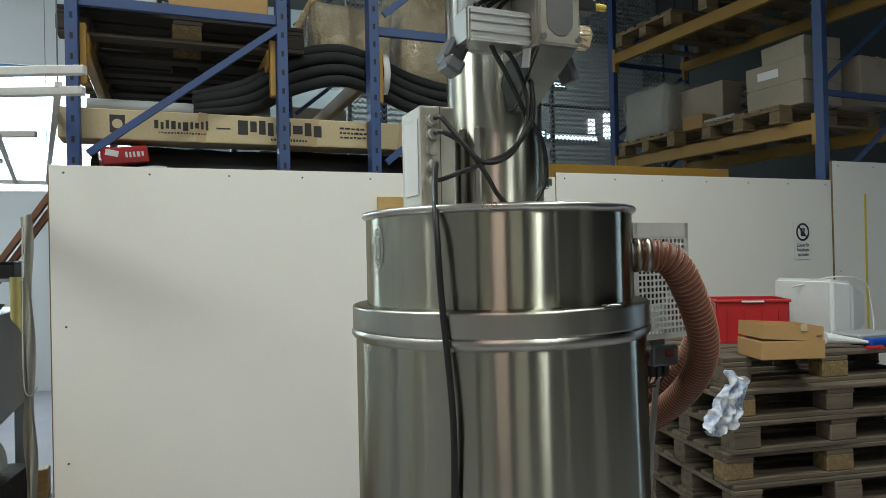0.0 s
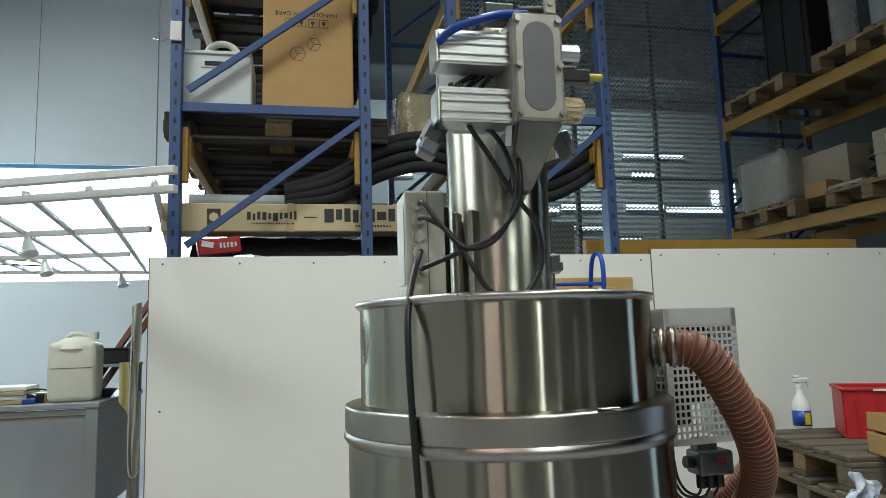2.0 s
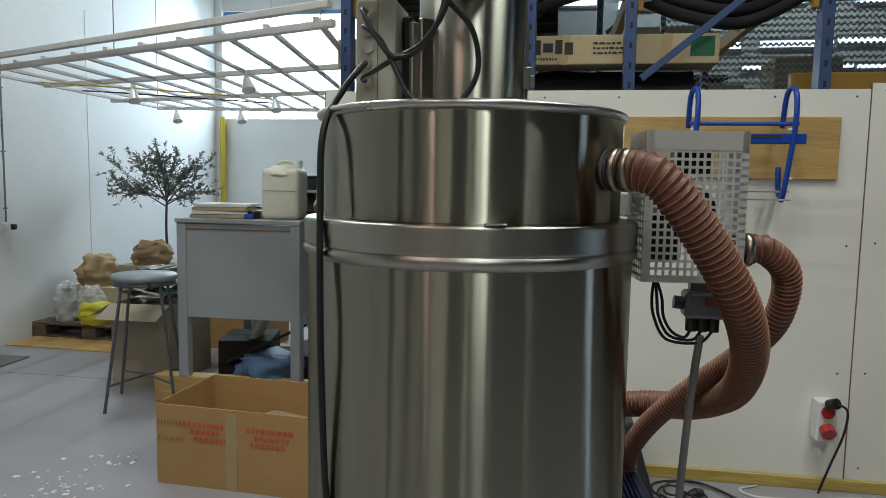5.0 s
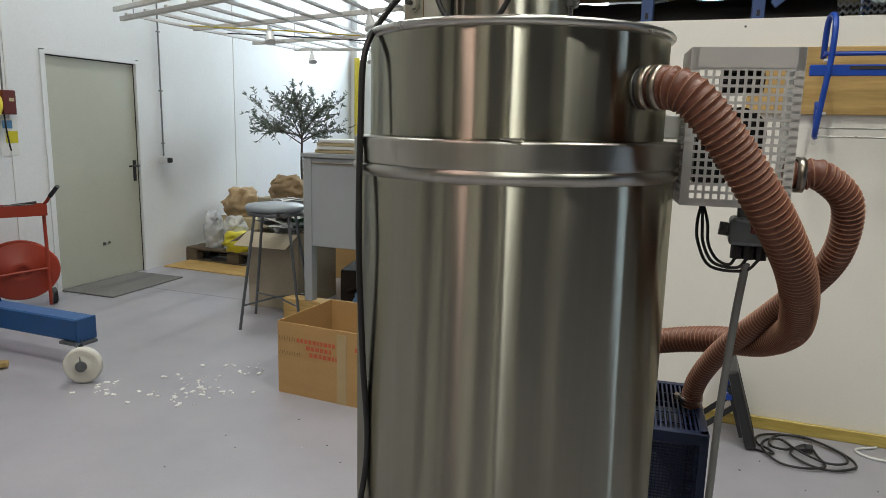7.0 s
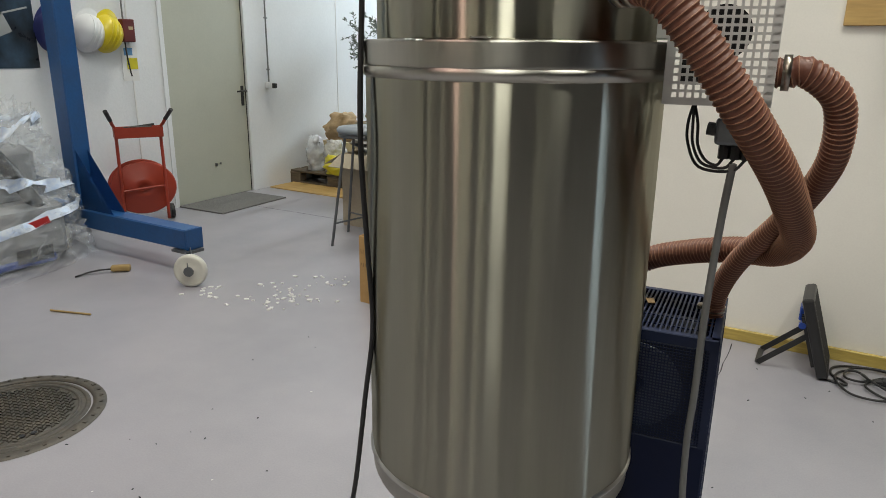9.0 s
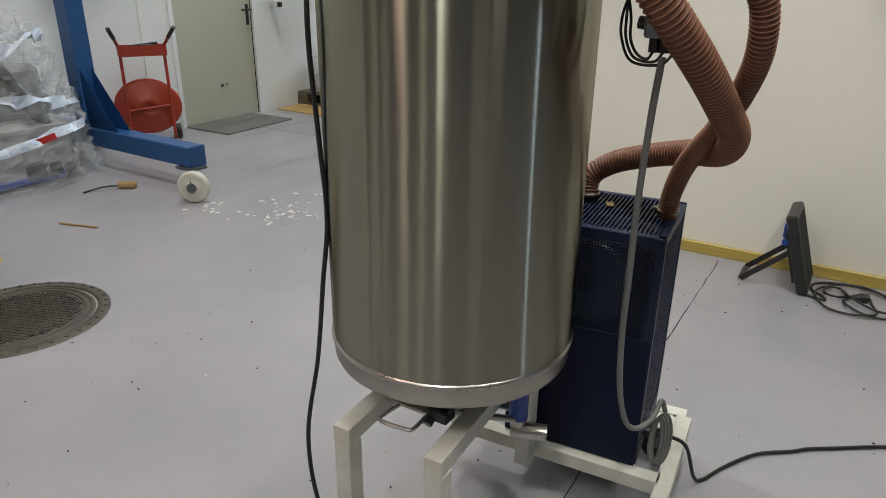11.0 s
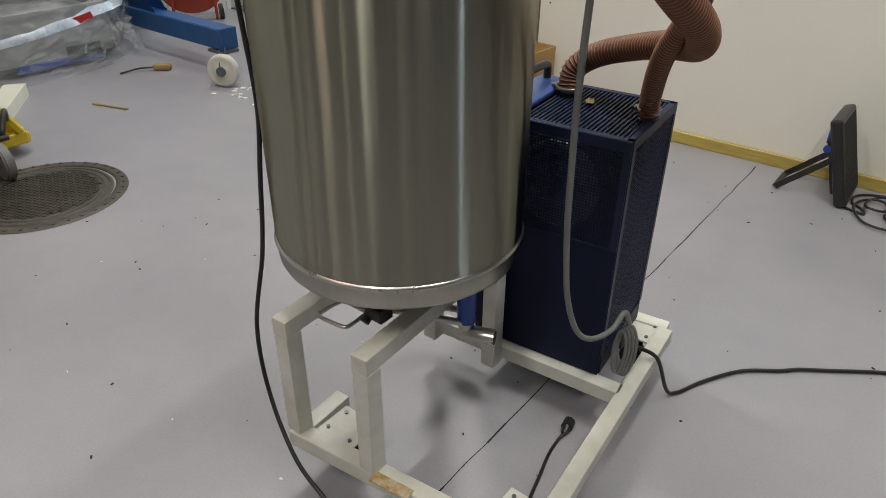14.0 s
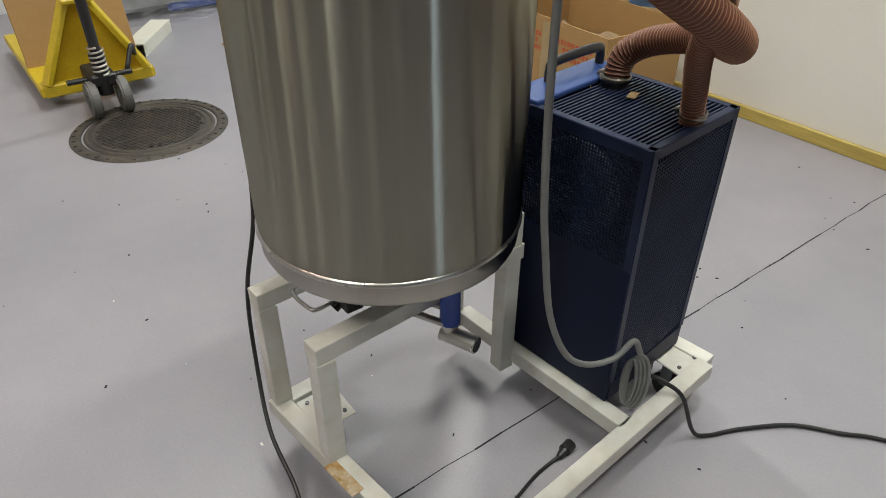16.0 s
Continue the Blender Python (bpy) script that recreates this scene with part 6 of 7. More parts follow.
partw("cross_plate", boxb((-2.13, 1.19, 0.09), (0.1, 0.52, 0.06), 0.006), YELLOW_PAINT, pt)
bm = bmesh.new()
v = [bm.verts.new(p) for p in ((-2.12, 0.94, 0.11), (-2.12, 1.44, 0.11), (-2.2, 1.25, 0.47), (-2.2, 1.13, 0.47))]
f = bm.faces.new(v)
bmesh.ops.solidify(bm, geom=[f], thickness=0.012)
partw("back_plate", bm, YELLOW_PAINT, pt)
partw("side_rail", bar(bmesh.new(), (-2.09, 0.95, 0.12), (-2.17, 1.14, 0.48), 0.05, 0.03, 0.004), YELLOW_PAINT, pt)
partw("side_rail", bar(bmesh.new(), (-2.09, 1.43, 0.12), (-2.17, 1.24, 0.48), 0.05, 0.03, 0.004), YELLOW_PAINT, pt)
partw("top_plate", boxb((-2.16, 1.19, 0.48), (0.1, 0.14, 0.02), 0.004), YELLOW_PAINT, pt)
bm = boxb((-1.96, 1.17, 0.17), (0.22, 0.12, 0.06), 0.01)
rod(bm, (-1.88, 1.17, 0.1), (-1.88, 1.17, 0.3), 0.035, 18)
rod(bm, (-1.95, 1.02, 0.16), (-1.95, 1.32, 0.16), 0.014, 10)
tube(bm, smooth_path([(-1.96, 1.3, 0.16), (-2.02, 1.36, 0.26), (-2.08, 1.38, 0.2)], 4), 0.012, 8)
partw("pump_body", bm, BLACK_PL, pt)
bm = bmesh.new()
tube(bm, [V((-1.87 + 0.032 * math.cos(t), 1.17 + 0.032 * math.sin(t), 0.2 + 0.011 * t / math.tau * 2)) for t in np.linspace(0, math.tau * 6, 100)], 0.005, 6)
partw("spring", bm, CHROME, pt)
partw("handle_tube", rod(bmesh.new(), (-1.87, 1.17, 0.3), (-1.93, 1.17, 1.2), 0.024, 14), BLACK_PL, pt)
for y in (1.1, 1.24):
    bm = rod(bmesh.new(), (-1.86, y - 0.022, 0.088), (-1.86, y + 0.022, 0.088), 0.088, 32)
    bmesh.ops.bevel(bm, geom=[e for e in bm.edges if e.calc_face_angle(0) > 1], offset=0.008, segments=2, affect="EDGES")
    wheel = partw("steering_wheel", bm, TYRE, pt)
    subw("hub", rod(bmesh.new(), (-1.86, y - 0.026, 0.088), (-1.86, y + 0.026, 0.088), 0.03, 16), DARK_STEEL, wheel, pt)
solo("cardboard_sheet", boxb((-2.5, 1.2, 0.3), (0.02, 0.55, 0.42), 0.004, Matrix.Rotation(-0.25, 4, "Y")), CARD, "brown cardboard sheet standing on the truck forks", "cardboard")
shift_new(corner, SWING)

# ---------------------------------------------------------------- things at the partition
# carrier rack of blue tubes on a pine board
solo("pine_board", boxb((1.535, P_Y - 0.011, 1.69), (1.0, 0.018, 0.299), 0.003), PINE, "pine board screwed to the partition", "board")
at_wall = standing()
car = thing("wall_carrier", pose(1.55, P_Y, 1.5), "blue tubular carrier frame hung on the pine board", "carrier rack")
for x in (1.315, 1.745):
    bm = tube(bmesh.new(), smooth_path([(x, 3.60, 1.82), (x - 0.004, 3.56, 1.95), (x, 3.53, 2.0), (x + 0.012, 3.49, 2.0), (x + 0.014, 3.46, 1.93), (x + 0.01, 3.455, 1.8), (x - 0.005, 3.47, 1.6), (x - 0.012, 3.5, 1.47), (x, 3.56, 1.455), (x + 0.004, 3.62, 1.5), (x + 0.004, 3.64, 1.62)], 6), 0.0125, 12)
    partw("bent_tube", bm, BLUE_TUBE, car)
    for z in (1.8, 1.56):
        partw("pipe_clip", boxb((x + 0.002, 3.47 if z > 1.7 else 3.485, z), (0.032, 0.034, 0.012), 0.003), HELM_W, car)
partw("cross_beam", boxb((1.53, 3.47, 1.755), (0.56, 0.025, 0.05), 0.004), BLUE_TUBE, car)
partw("slot", boxb((1.55, 3.4565, 1.765), (0.3, 0.002, 0.014)), SHADE_BROWN, car)
partw("cross_tube", rod(bmesh.new(), (1.3, 3.48, 1.83), (1.78, 3.48, 1.83), 0.0105, 12), BLUE_TUBE, car)
for z, y in ((1.495, 3.5), (1.455, 3.47)):
    partw("chrome_rail", rod(bmesh.new(), (1.31, y, z), (1.76, y, z), 0.005, 10), CHROME, car)
shift_new(at_wall, Matrix.Translation((0.015, 0, 0.09)) @ Matrix.Diagonal((1, 1, 0.93, 1)))
sign = thing("warning_sign", pose(4.2, P_Y - 0.008, 1.56), "white no-entry sign with a barred raised palm", "sign")
part("sheet", boxb((0, 0, 0), (0.17, 0.0015, 0.27)), PAPER, sign)
bm = lathe(bmesh.new(), [(0.05, 0), (0.064, 0), (0.064, 0.001), (0.05, 0.001)], 48)
box(bm, (0, 0, 0.0005), (0.012, 0.11, 0.001), 0, Matrix.Rotation(radians(45), 4, "Z"))
bmesh.ops.transform(bm, matrix=Matrix.Translation((0, -0.002, 0.06)) @ Matrix.Rotation(math.pi / 2, 4, "X"), verts=bm.verts)
part("prohibition_ring", bm, INK, sign)
bm = boxb((0, -0.0015, 0.045), (0.04, 0.001, 0.03), 0.0)
for k in range(4):
    box(bm, (-0.0165 + 0.011 * k, -0.0015, 0.075), (0.008, 0.001, 0.034 - 0.006 * abs(k - 1.5)))
part("palm_symbol", bm, INK, sign)
for z, txt in ((-0.035, "Zutritt f\u00fcr"), (-0.068, "Unbefugte"), (-0.101, "verboten")):
    letters("lettering", txt, 0.034, INK, sign, Matrix.Translation((0, -0.0022, z)) @ Matrix.Rotation(math.pi / 2, 4, "X"), squeeze=0.85)
# red power socket box with a plugged cable
ext = thing("socket_box", pose(2.038, P_Y, 0.37), "white socket box with a red power socket and black plug", "socket box")
body = part("housing", boxb((0, -0.045, 0.0), (0.09, 0.09, 0.2), 0.008, None, 2), HELM_W, ext)
part("red_socket", rod(bmesh.new(), (0, -0.09, -0.03), (0.0, -0.125, -0.05), 0.034, 24), RED_LAMP, body, "round red power socket")
part("socket_lid", rod(bmesh.new(), (0, -0.09, 0.05), (0, -0.1, 0.05), 0.03, 24), RED_LAMP, body)
part("plug", rod(bmesh.new(), (0.0, -0.1, 0.09), (0.02, -0.14, 0.11), 0.026, 16), BLACK, ext)
part("cable", tube(bmesh.new(), smooth_path([(0.02, -0.14, 0.11), (0.06, -0.16, 0.08), (0.065, -0.12, -0.05), (0.03, -0.08, -0.22), (-0.02, -0.06, -0.41)], 6), 0.006, 8), BLACK, ext)

# floodlight leaning on the floor
fl = thing("floodlight", pose(1.06, 3.46, 0), "black LED floodlight standing on its bracket on the floor", "floodlight")
ML = Matrix.Translation((1.135, 3.48, 0.19)) @ Matrix.Rotation(radians(-17), 4, "Y")
bm = boxb((0, 0, 0), (0.05, 0.27, 0.38), 0.012, ML.to_3x3().to_4x4(), 2)
bmesh.ops.translate(bm, vec=ML.translation, verts=bm.verts)
lamp_body = partw("housing", bm, BLACK_PL, fl)
bm = bmesh.new()
for k in range(9):
    box(bm, ML @ V((-0.03, -0.1 + 0.025 * k, -0.02)), (0.022, 0.006, 0.24), 0, ML.to_3x3().to_4x4())
tagged(subw("cooling_fins", bm, BLACK_PL, lamp_body, fl), kind="stuff")
bm = boxb(ML @ V((0.0235, 0, 0)), (0.003, 0.24, 0.34), 0, ML.to_3x3().to_4x4())
subw("front_glass", bm, FOAM, lamp_body, fl)
for y in (3.39, 3.56):
    partw("bracket_arm", bar(bmesh.new(), (1.105, y, 0.19), (0.915, y, 0.012), 0.006, 0.026, 0.001), BLACK_PL, fl)
partw("bracket_foot", bar(bmesh.new(), (0.915, 3.39, 0.013), (0.915, 3.56, 0.013), 0.026, 0.006, 0.001), BLACK_PL, fl)
partw("clamp_knob", rod(bmesh.new(), (1.075, 3.375, 0.235), (1.075, 3.40, 0.235), 0.016, 10), BLUE_TUBE, fl)
partw("socket_box", boxb((1.07, 3.48, 0.27), (0.03, 0.08, 0.07), 0.005), BLUE_TUBE, fl)
bm = bmesh.new()
coil = [(1.23, 3.36), (1.285, 3.345), (1.262, 3.40), (1.226, 3.43), (1.222, 3.50), (1.275, 3.565), (1.39, 3.595), (1.50, 3.55),
        (1.598, 3.45), (1.62, 3.365), (1.585, 3.305), (1.51, 3.27), (1.428, 3.285), (1.362, 3.345), (1.368, 3.42), (1.43, 3.50),
        (1.455, 3.46), (1.47, 3.39), (1.49, 3.315), (1.465, 3.262), (1.385, 3.235), (1.30, 3.25), (1.25, 3.325), (1.238, 3.41),
        (1.265, 3.48), (1.32, 3.50), (1.365, 3.455), (1.345, 3.40), (1.285, 3.395), (1.275, 3.46), (1.32, 3.545), (1.43, 3.565),
        (1.53, 3.505), (1.585, 3.42), (1.575, 3.34), (1.51, 3.315), (1.44, 3.35), (1.37, 3.42), (1.34, 3.48)]
coil = [V((x, y, 0.006 + 0.0004 * k + 0.004 * (k % 3 == 1))) for k, (x, y) in enumerate(coil)]
solo("cable_coil", tube(bm, smooth_path([(1.16, 3.44, 0.05), (1.18, 3.39, 0.01)] + coil, 4), 0.0055, 8), BLACK, "black rubber cable coiled loosely on the floor", "cable")
bm = rod(bmesh.new(), (1.42, 3.435, 0.022), (1.452, 3.44, 0.022), 0.02, 16)
rod(bm, (1.39, 3.43, 0.016), (1.42, 3.435, 0.02), 0.009, 10, 0.016)
solo("mains_plug", bm, BLACK, "black mains plug on the coiled cable", "plug")
cable("white_cable", [(1.75, 3.62, 0.006), (1.65, 3.55, 0.006), (1.72, 3.48, 0.006), (1.95, 3.5, 0.006), (2.3, 3.56, 0.006), (2.6, 3.4, 0.006)], 0.006, WHITE_CABLE, "white cable lying on the floor by the partition")
cable("white_cable", [(2.2, 3.5, 0.006), (1.85, 3.36, 0.006), (1.72, 3.2, 0.006), (1.75, 3.05, 0.006), (1.9, 3.0, 0.006), (2.1, 3.1, 0.006)], 0.006, WHITE_CABLE, "white cable lying on the floor by the partition")


# pallet stack with clutter
stack = standing()
for k in range(7):
    rnd = random.Random(40 + k)
    off = (0.06 if k == 6 else 0.0)
    euro_pallet(pose(2.83 + rnd.uniform(-0.018, 0.018), 2.86 + off + rnd.uniform(-0.015, 0.015), 0.144 * k, 0, 0, -6 + rnd.uniform(-1.2, 1.2)), "stack of pallets")
TZ = 1.009
rc = thing("red_crate", pose(2.74, 3.03, TZ, 0, 0, -28) @ Matrix.Scale(0.93, 4), "red plastic stacking crate", "crate")
W2, D2, H2 = 0.4, 0.3, 0.25
bm = boxb((0, 0, 0.006), (W2 - 0.03, D2 - 0.03, 0.01))
part("bottom", bm, CRATE_RED, rc)
for s in (-1, 1):
    part("side_wall", boxb((0, s * (D2 / 2 - 0.006), H2 / 2), (W2 - 0.02, 0.008, H2), 0.002), CRATE_RED, rc)
    part("end_wall", boxb((s * (W2 / 2 - 0.006), 0, H2 / 2), (0.008, D2 - 0.02, H2), 0.002), CRATE_RED, rc)
bm = bmesh.new()
for s in (-1, 1):
    box(bm, (0, s * D2 / 2, H2 - 0.008), (W2 + 0.012, 0.014, 0.016), 0.003)
    box(bm, (s * W2 / 2, 0, H2 - 0.008), (0.014, D2, 0.016), 0.003)
    for x in (-0.14, -0.05, 0.05, 0.14):
        box(bm, (x, s * (D2 / 2 + 0.001), H2 * 0.5 - 0.02), (0.006, 0.01, H2 - 0.06), 0.001)
part("rim", bm, CRATE_RED, rc)
part("label_strip", boxb((0, -D2 / 2 - 0.008, H2 - 0.01), (0.12, 0.002, 0.01)), PAPER, rc)
bx = thing("shallow_box", pose(2.475, 2.52, TZ, 0, 0, -14), "brown shallow cardboard box closed by a second lid box", "cardboard box")
part("lower_box", boxb((0, 0, 0.042), (0.30, 0.22, 0.084), 0.003), CARD, bx)
bm = bmesh.new()
MR = Matrix.Rotation(radians(4), 4, "Y")
box(bm, (0, 0, 0.088), (0.285, 0.215, 0.004), 0, MR)
for s in (-1, 1):
    box(bm, (0, s * 0.108, 0.12), (0.285, 0.004, 0.066), 0, MR)
    box(bm, (s * 0.142, 0, 0.12 - s * 0.01), (0.004, 0.215, 0.066), 0, MR)
part("upper_box", bm, CARD, bx)
part("torn_flap", boxb((0.05, -0.111, 0.142), (0.03, 0.004, 0.03)), CARD_PALE, bx)
part("staple", boxb((0.12, -0.112, 0.105), (0.02, 0.003, 0.006)), CHROME, bx)
sb = thing("spray_bottle", pose(2.565, 3.38, TZ), "white spray bottle with a blue and yellow label", "spray bottle")
bottle = part("bottle", lathe(bmesh.new(), [(0, 0), (0.042, 0.0), (0.045, 0.008), (0.045, 0.11), (0.04, 0.13), (0.018, 0.175), (0.014, 0.19), (0.014, 0.21), (0, 0.21)], 28), HELM_W, sb)
part("label", lathe(bmesh.new(), [(0.0455, 0.012), (0.046, 0.012), (0.046, 0.09), (0.0455, 0.09)], 28), BLUE_TUBE, bottle)
part("label_field", boxb((0.0, -0.0465, 0.05), (0.03, 0.002, 0.06)), YELLOW_PAINT, bottle)
bm = rod(bmesh.new(), (0, 0, 0.205), (0, 0, 0.225), 0.017, 16)
box(bm, (0.012, 0, 0.243), (0.085, 0.022, 0.026), 0.006)
box(bm, (-0.012, 0, 0.262), (0.035, 0.02, 0.014), 0.005)
box(bm, (0.045, 0, 0.222), (0.008, 0.012, 0.05), 0.003, Matrix.Rotation(-0.3, 4, "Y"))
part("trigger_head", bm, HELM_W, sb)
mon = thing("monitor_housing", pose(3.27, 3.02, TZ, 0, 0, 12), "white plastic casing of an old tube monitor", "monitor")
bm = bmesh.new()
lo = [(-0.2, -0.16, 0.0), (0.2, -0.16, 0.0), (0.2, -0.16, 0.33), (-0.2, -0.16, 0.33)]
mi = [(-0.19, 0.0, 0.0), (0.19, 0.0, 0.0), (0.19, 0.0, 0.31), (-0.19, 0.0, 0.31)]
hi = [(-0.11, 0.2, 0.05), (0.11, 0.2, 0.05), (0.11, 0.2, 0.24), (-0.11, 0.2, 0.24)]
R_ = [[bm.verts.new(p) for p in q] for q in (lo, mi, hi)]
bm.faces.new(R_[0][::-1])
bm.faces.new(R_[2])
for a, b in zip(R_, R_[1:]):
    for k in range(4):
        bm.faces.new((a[k], a[(k + 1) % 4], b[(k + 1) % 4], b[k]))
bmesh.ops.bevel(bm, geom=bm.edges[:], offset=0.02, segments=3, affect="EDGES")
bmesh.ops.rotate(bm, verts=bm.verts, cent=(0, 0, 0), matrix=Matrix.Rotation(radians(-100), 3, "Z"))
casing = part("casing", bm, HELM_W, mon)
bm = bmesh.new()
for k in range(7):
    box(bm, (-0.02 + 0.022 * k, 0.0, 0.318 - 0.002 * k), (0.006, 0.14, 0.003))
tagged(part("vent_slot", bm, DESK, casing), kind="stuff")
part("lead", tube(bmesh.new(), smooth_path([(-0.2, 0.05, 0.28), (-0.05, -0.1, 0.335), (0.16, -0.15, 0.3), (0.2, -0.16, 0.18), (0.15, -0.2, 0.06), (0.05, -0.24, 0.02)], 6), 0.004, 8), WHITE_CABLE, mon)
bm = rod(bmesh.new(), (2.85, 2.62, TZ + 0.05), (3.05, 2.55, TZ + 0.025), 0.03, 14, 0.008)
solo("sealant_tube", bm, HELM_W, "white sealant tube lying on the pallet", "tube")
solo("blue_tool", boxb((3.15, 2.55, TZ + 0.022), (0.2, 0.07, 0.04), 0.012, Matrix.Rotation(-0.1, 4, "Z"), 2), BLUE_TUBE, "blue hand tool lying on the pallet", "tool")
solo("grey_tray", boxb((3.2, 2.7, TZ + 0.03), (0.26, 0.18, 0.05), 0.01), DESK, "grey shallow tray on the pallet", "tray")
solo("wood_offcut", boxb((2.78, 2.66, TZ + 0.025), (0.09, 0.06, 0.05), 0.004), CHIP, "small chipboard offcut on the pallet", "wood block")
solo("screwdriver", rod(bmesh.new(), (2.95, 2.47, TZ + 0.012), (3.04, 2.46, TZ + 0.012), 0.011, 12), RED_LAMP, "red screwdriver handle on the pallet", "tool")


def drape(u, v):
    """A rag caught on the pallet's edge, gathered at the top and falling in folds to one side."""
    wide = 0.07 + 0.13 * min(1, v * 1.6) - 0.05 * max(0, v - 0.7)
    x = 2.18 - 0.15 * v + 0.7 * wide * (u - 0.5)
    fold = 0.022 * math.sin(u * 15 + 3 * v) + 0.012 * math.sin(u * 31 - 6 * v)
    p = V((x, 2.475 - 0.05 * min(1, v * 4) + fold * (0.5 + v), 0.955 + 0.02 * math.sin(u * 6) * (1 - v) - 0.3 * max(0, v - 0.18) * (1 - 0.3 * abs(u - 0.35))))
    return p + V((noise.noise(p * 18), noise.noise(p * 18 + V((4, 0, 0))), noise.noise(p * 18 + V((0, 4, 0))))) * 0.03 + V((noise.noise(p * 45), noise.noise(p * 45 + V((4, 0, 0))), 0)) * 0.012


bm = grid_sheet(bmesh.new(), 34, 46, drape)
solo("cleaning_cloth", bm, CLOTH, "crumpled white and blue cloth hanging off the pallets", "cloth")

shift_new(stack, Matrix.Translation((-0.027, 0.116, 0)) @ Matrix.Rotation(radians(-4.05), 4, "Z"))

# ---------------------------------------------------------------- racks behind the partition
def upright_frame(a, b, top, label):
    """A rack frame between two posts a and b in plan, with ties and diagonals."""
    f = thing("rack_frame", pose((a[0] + b[0]) / 2, (a[1] + b[1]) / 2, 0), label, "pallet rack", "pallet racks")
    for p in (a, b):
        partw("post", boxb((*p, top / 2), (0.056, 0.09, top), 0.003), RACK_BLUE, f)
        bm = bmesh.new()
        for k in range(int(top / 0.1)):
            z = 0.06 + 0.1 * k
            if z > 2.0:
                box(bm, (p[0], p[1] - 0.0455, z), (0.014, 0.002, 0.03))
        tagged(partw("slot_row", bm, DARK, f), kind="stuff")
    for k in range(-2, 4):
        z = 2.845 + 0.84 * k
        partw("tie", bar(bmesh.new(), (a[0], a[1] - 0.01, z), (b[0], b[1] - 0.01, z), 0.03, 0.05, 0.002), RACK_BLUE, f)
        if z < top - 0.8:
            partw("diagonal", bar(bmesh.new(), (a[0] + 0.06, a[1] - 0.03, z + 0.09), (b[0] - 0.02, b[1] - 0.03, z + 0.79), 0.022, 0.036, 0.002), RACK_BLUE, f)
    return f


row = standing()
upright_frame((-0.655, 3.735), (0.335, 3.735), 5.6, "blue steel rack frame with diagonal braces")
upright_frame((0.84, 3.735), (1.765, 3.735), 5.6, "blue steel rack frame with diagonal braces")
for a, b, in (((-0.655, 6.5), (0.335, 6.5)), ((0.84, 6.5), (1.765, 6.5))):
    upright_frame(a, b, 5.6, "blue steel rack frame at the far end of the bay")
for z in (2.65, 3.65):
    for x in (-0.61, 0.29, 0.885, 1.72):
        bmx = boxb((x, 5.12, z), (0.05, 2.72, 0.1), 0.004)
        bb = solo("rack_beam", bmx, RACK_YELLOW, "yellow-orange steel rack beam, scuffed", "rack beam", "rack beams")
        part("connector", boxb((x, 3.755, z - 0.06), (0.03, 0.05, 0.3), 0.003), RACK_YELLOW, bb)
# rack pallets wear the darkened brown, so their shade is in the colour
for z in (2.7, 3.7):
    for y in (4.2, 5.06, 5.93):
        euro_pallet(pose(-0.13, y, z), "pallets on the racks", "wooden pallet on the rack beams, rack shade put into its colour", SHADE_BROWN)
# long carton of insulation lying across the frames
ins = thing("long_carton", pose(0.28, 3.9, 2.185), "long pale cardboard carton with dark printed marks", "cardboard box")
part("box_body", boxb((0, 0, 0.078), (2.03, 0.2, 0.155), 0.006, None, 2), CARD_PALE, ins)
part("print_badge", boxb((-0.75, -0.1015, 0.08), (0.07, 0.001, 0.09)), INK, ins)
part("badge_eye", rod(bmesh.new(), (-0.75, -0.103, 0.08), (-0.75, -0.101, 0.08), 0.024, 20), CARD_PALE, ins)
rnd = random.Random(12)


def bars(x0, x1, z, h, y, wmin, wmax, gap):
    bm, x = bmesh.new(), x0
    while x < x1:
        w = rnd.uniform(wmin, wmax)
        box(bm, (x + w / 2, y, z + rnd.uniform(-0.1, 0.1) * h), (w, 0.001, h * rnd.uniform(0.6, 1)))
        x += w + gap
    return bm


tagged(part("printed_mark", bars(-0.58, -0.31, 0.085, 0.05, -0.1015, 0.012, 0.028, 0.01), INK, ins), kind="stuff")
tagged(part("printed_mark", bars(-0.56, -0.34, 0.045, 0.012, -0.1015, 0.006, 0.012, 0.006), INK, ins), kind="stuff")
tagged(part("printed_mark", bars(-0.28, -0.2, 0.08, 0.008, -0.1015, 0.07, 0.08, 0.01), INK, ins), kind="stuff")
tagged(part("printed_mark", bars(-0.17, 0.27, 0.09, 0.078, -0.1015, 0.03, 0.052, 0.012), INK, ins), kind="stuff")
tagged(part("printed_mark", bars(0.0, 0.2, 0.03, 0.014, -0.1015, 0.006, 0.012, 0.006), INK, ins), kind="stuff")
for z in (0.11, 0.085, 0.06):
    tagged(part("printed_mark", bars(0.38, 0.52, z, 0.012, -0.1015, 0.01, 0.03, 0.006), INK, ins), kind="stuff")
for x in (-0.35, 0.23, 0.75):
    part("tape", boxb((x, 0, 0.079), (0.05, 0.203, 0.158), 0.001, Matrix.Rotation(0.12, 4, "Y")), TAPE, ins)
part("green_end", boxb((0.93, -0.1016, 0.09), (0.12, 0.001, 0.1)), GREEN_PL, ins)
solo("paper_roll", rod(bmesh.new(), (-0.62, 3.98, 2.385), (0.3, 3.98, 2.385), 0.042, 20), DESK, "long pale grey roll lying on the carton", "roll")
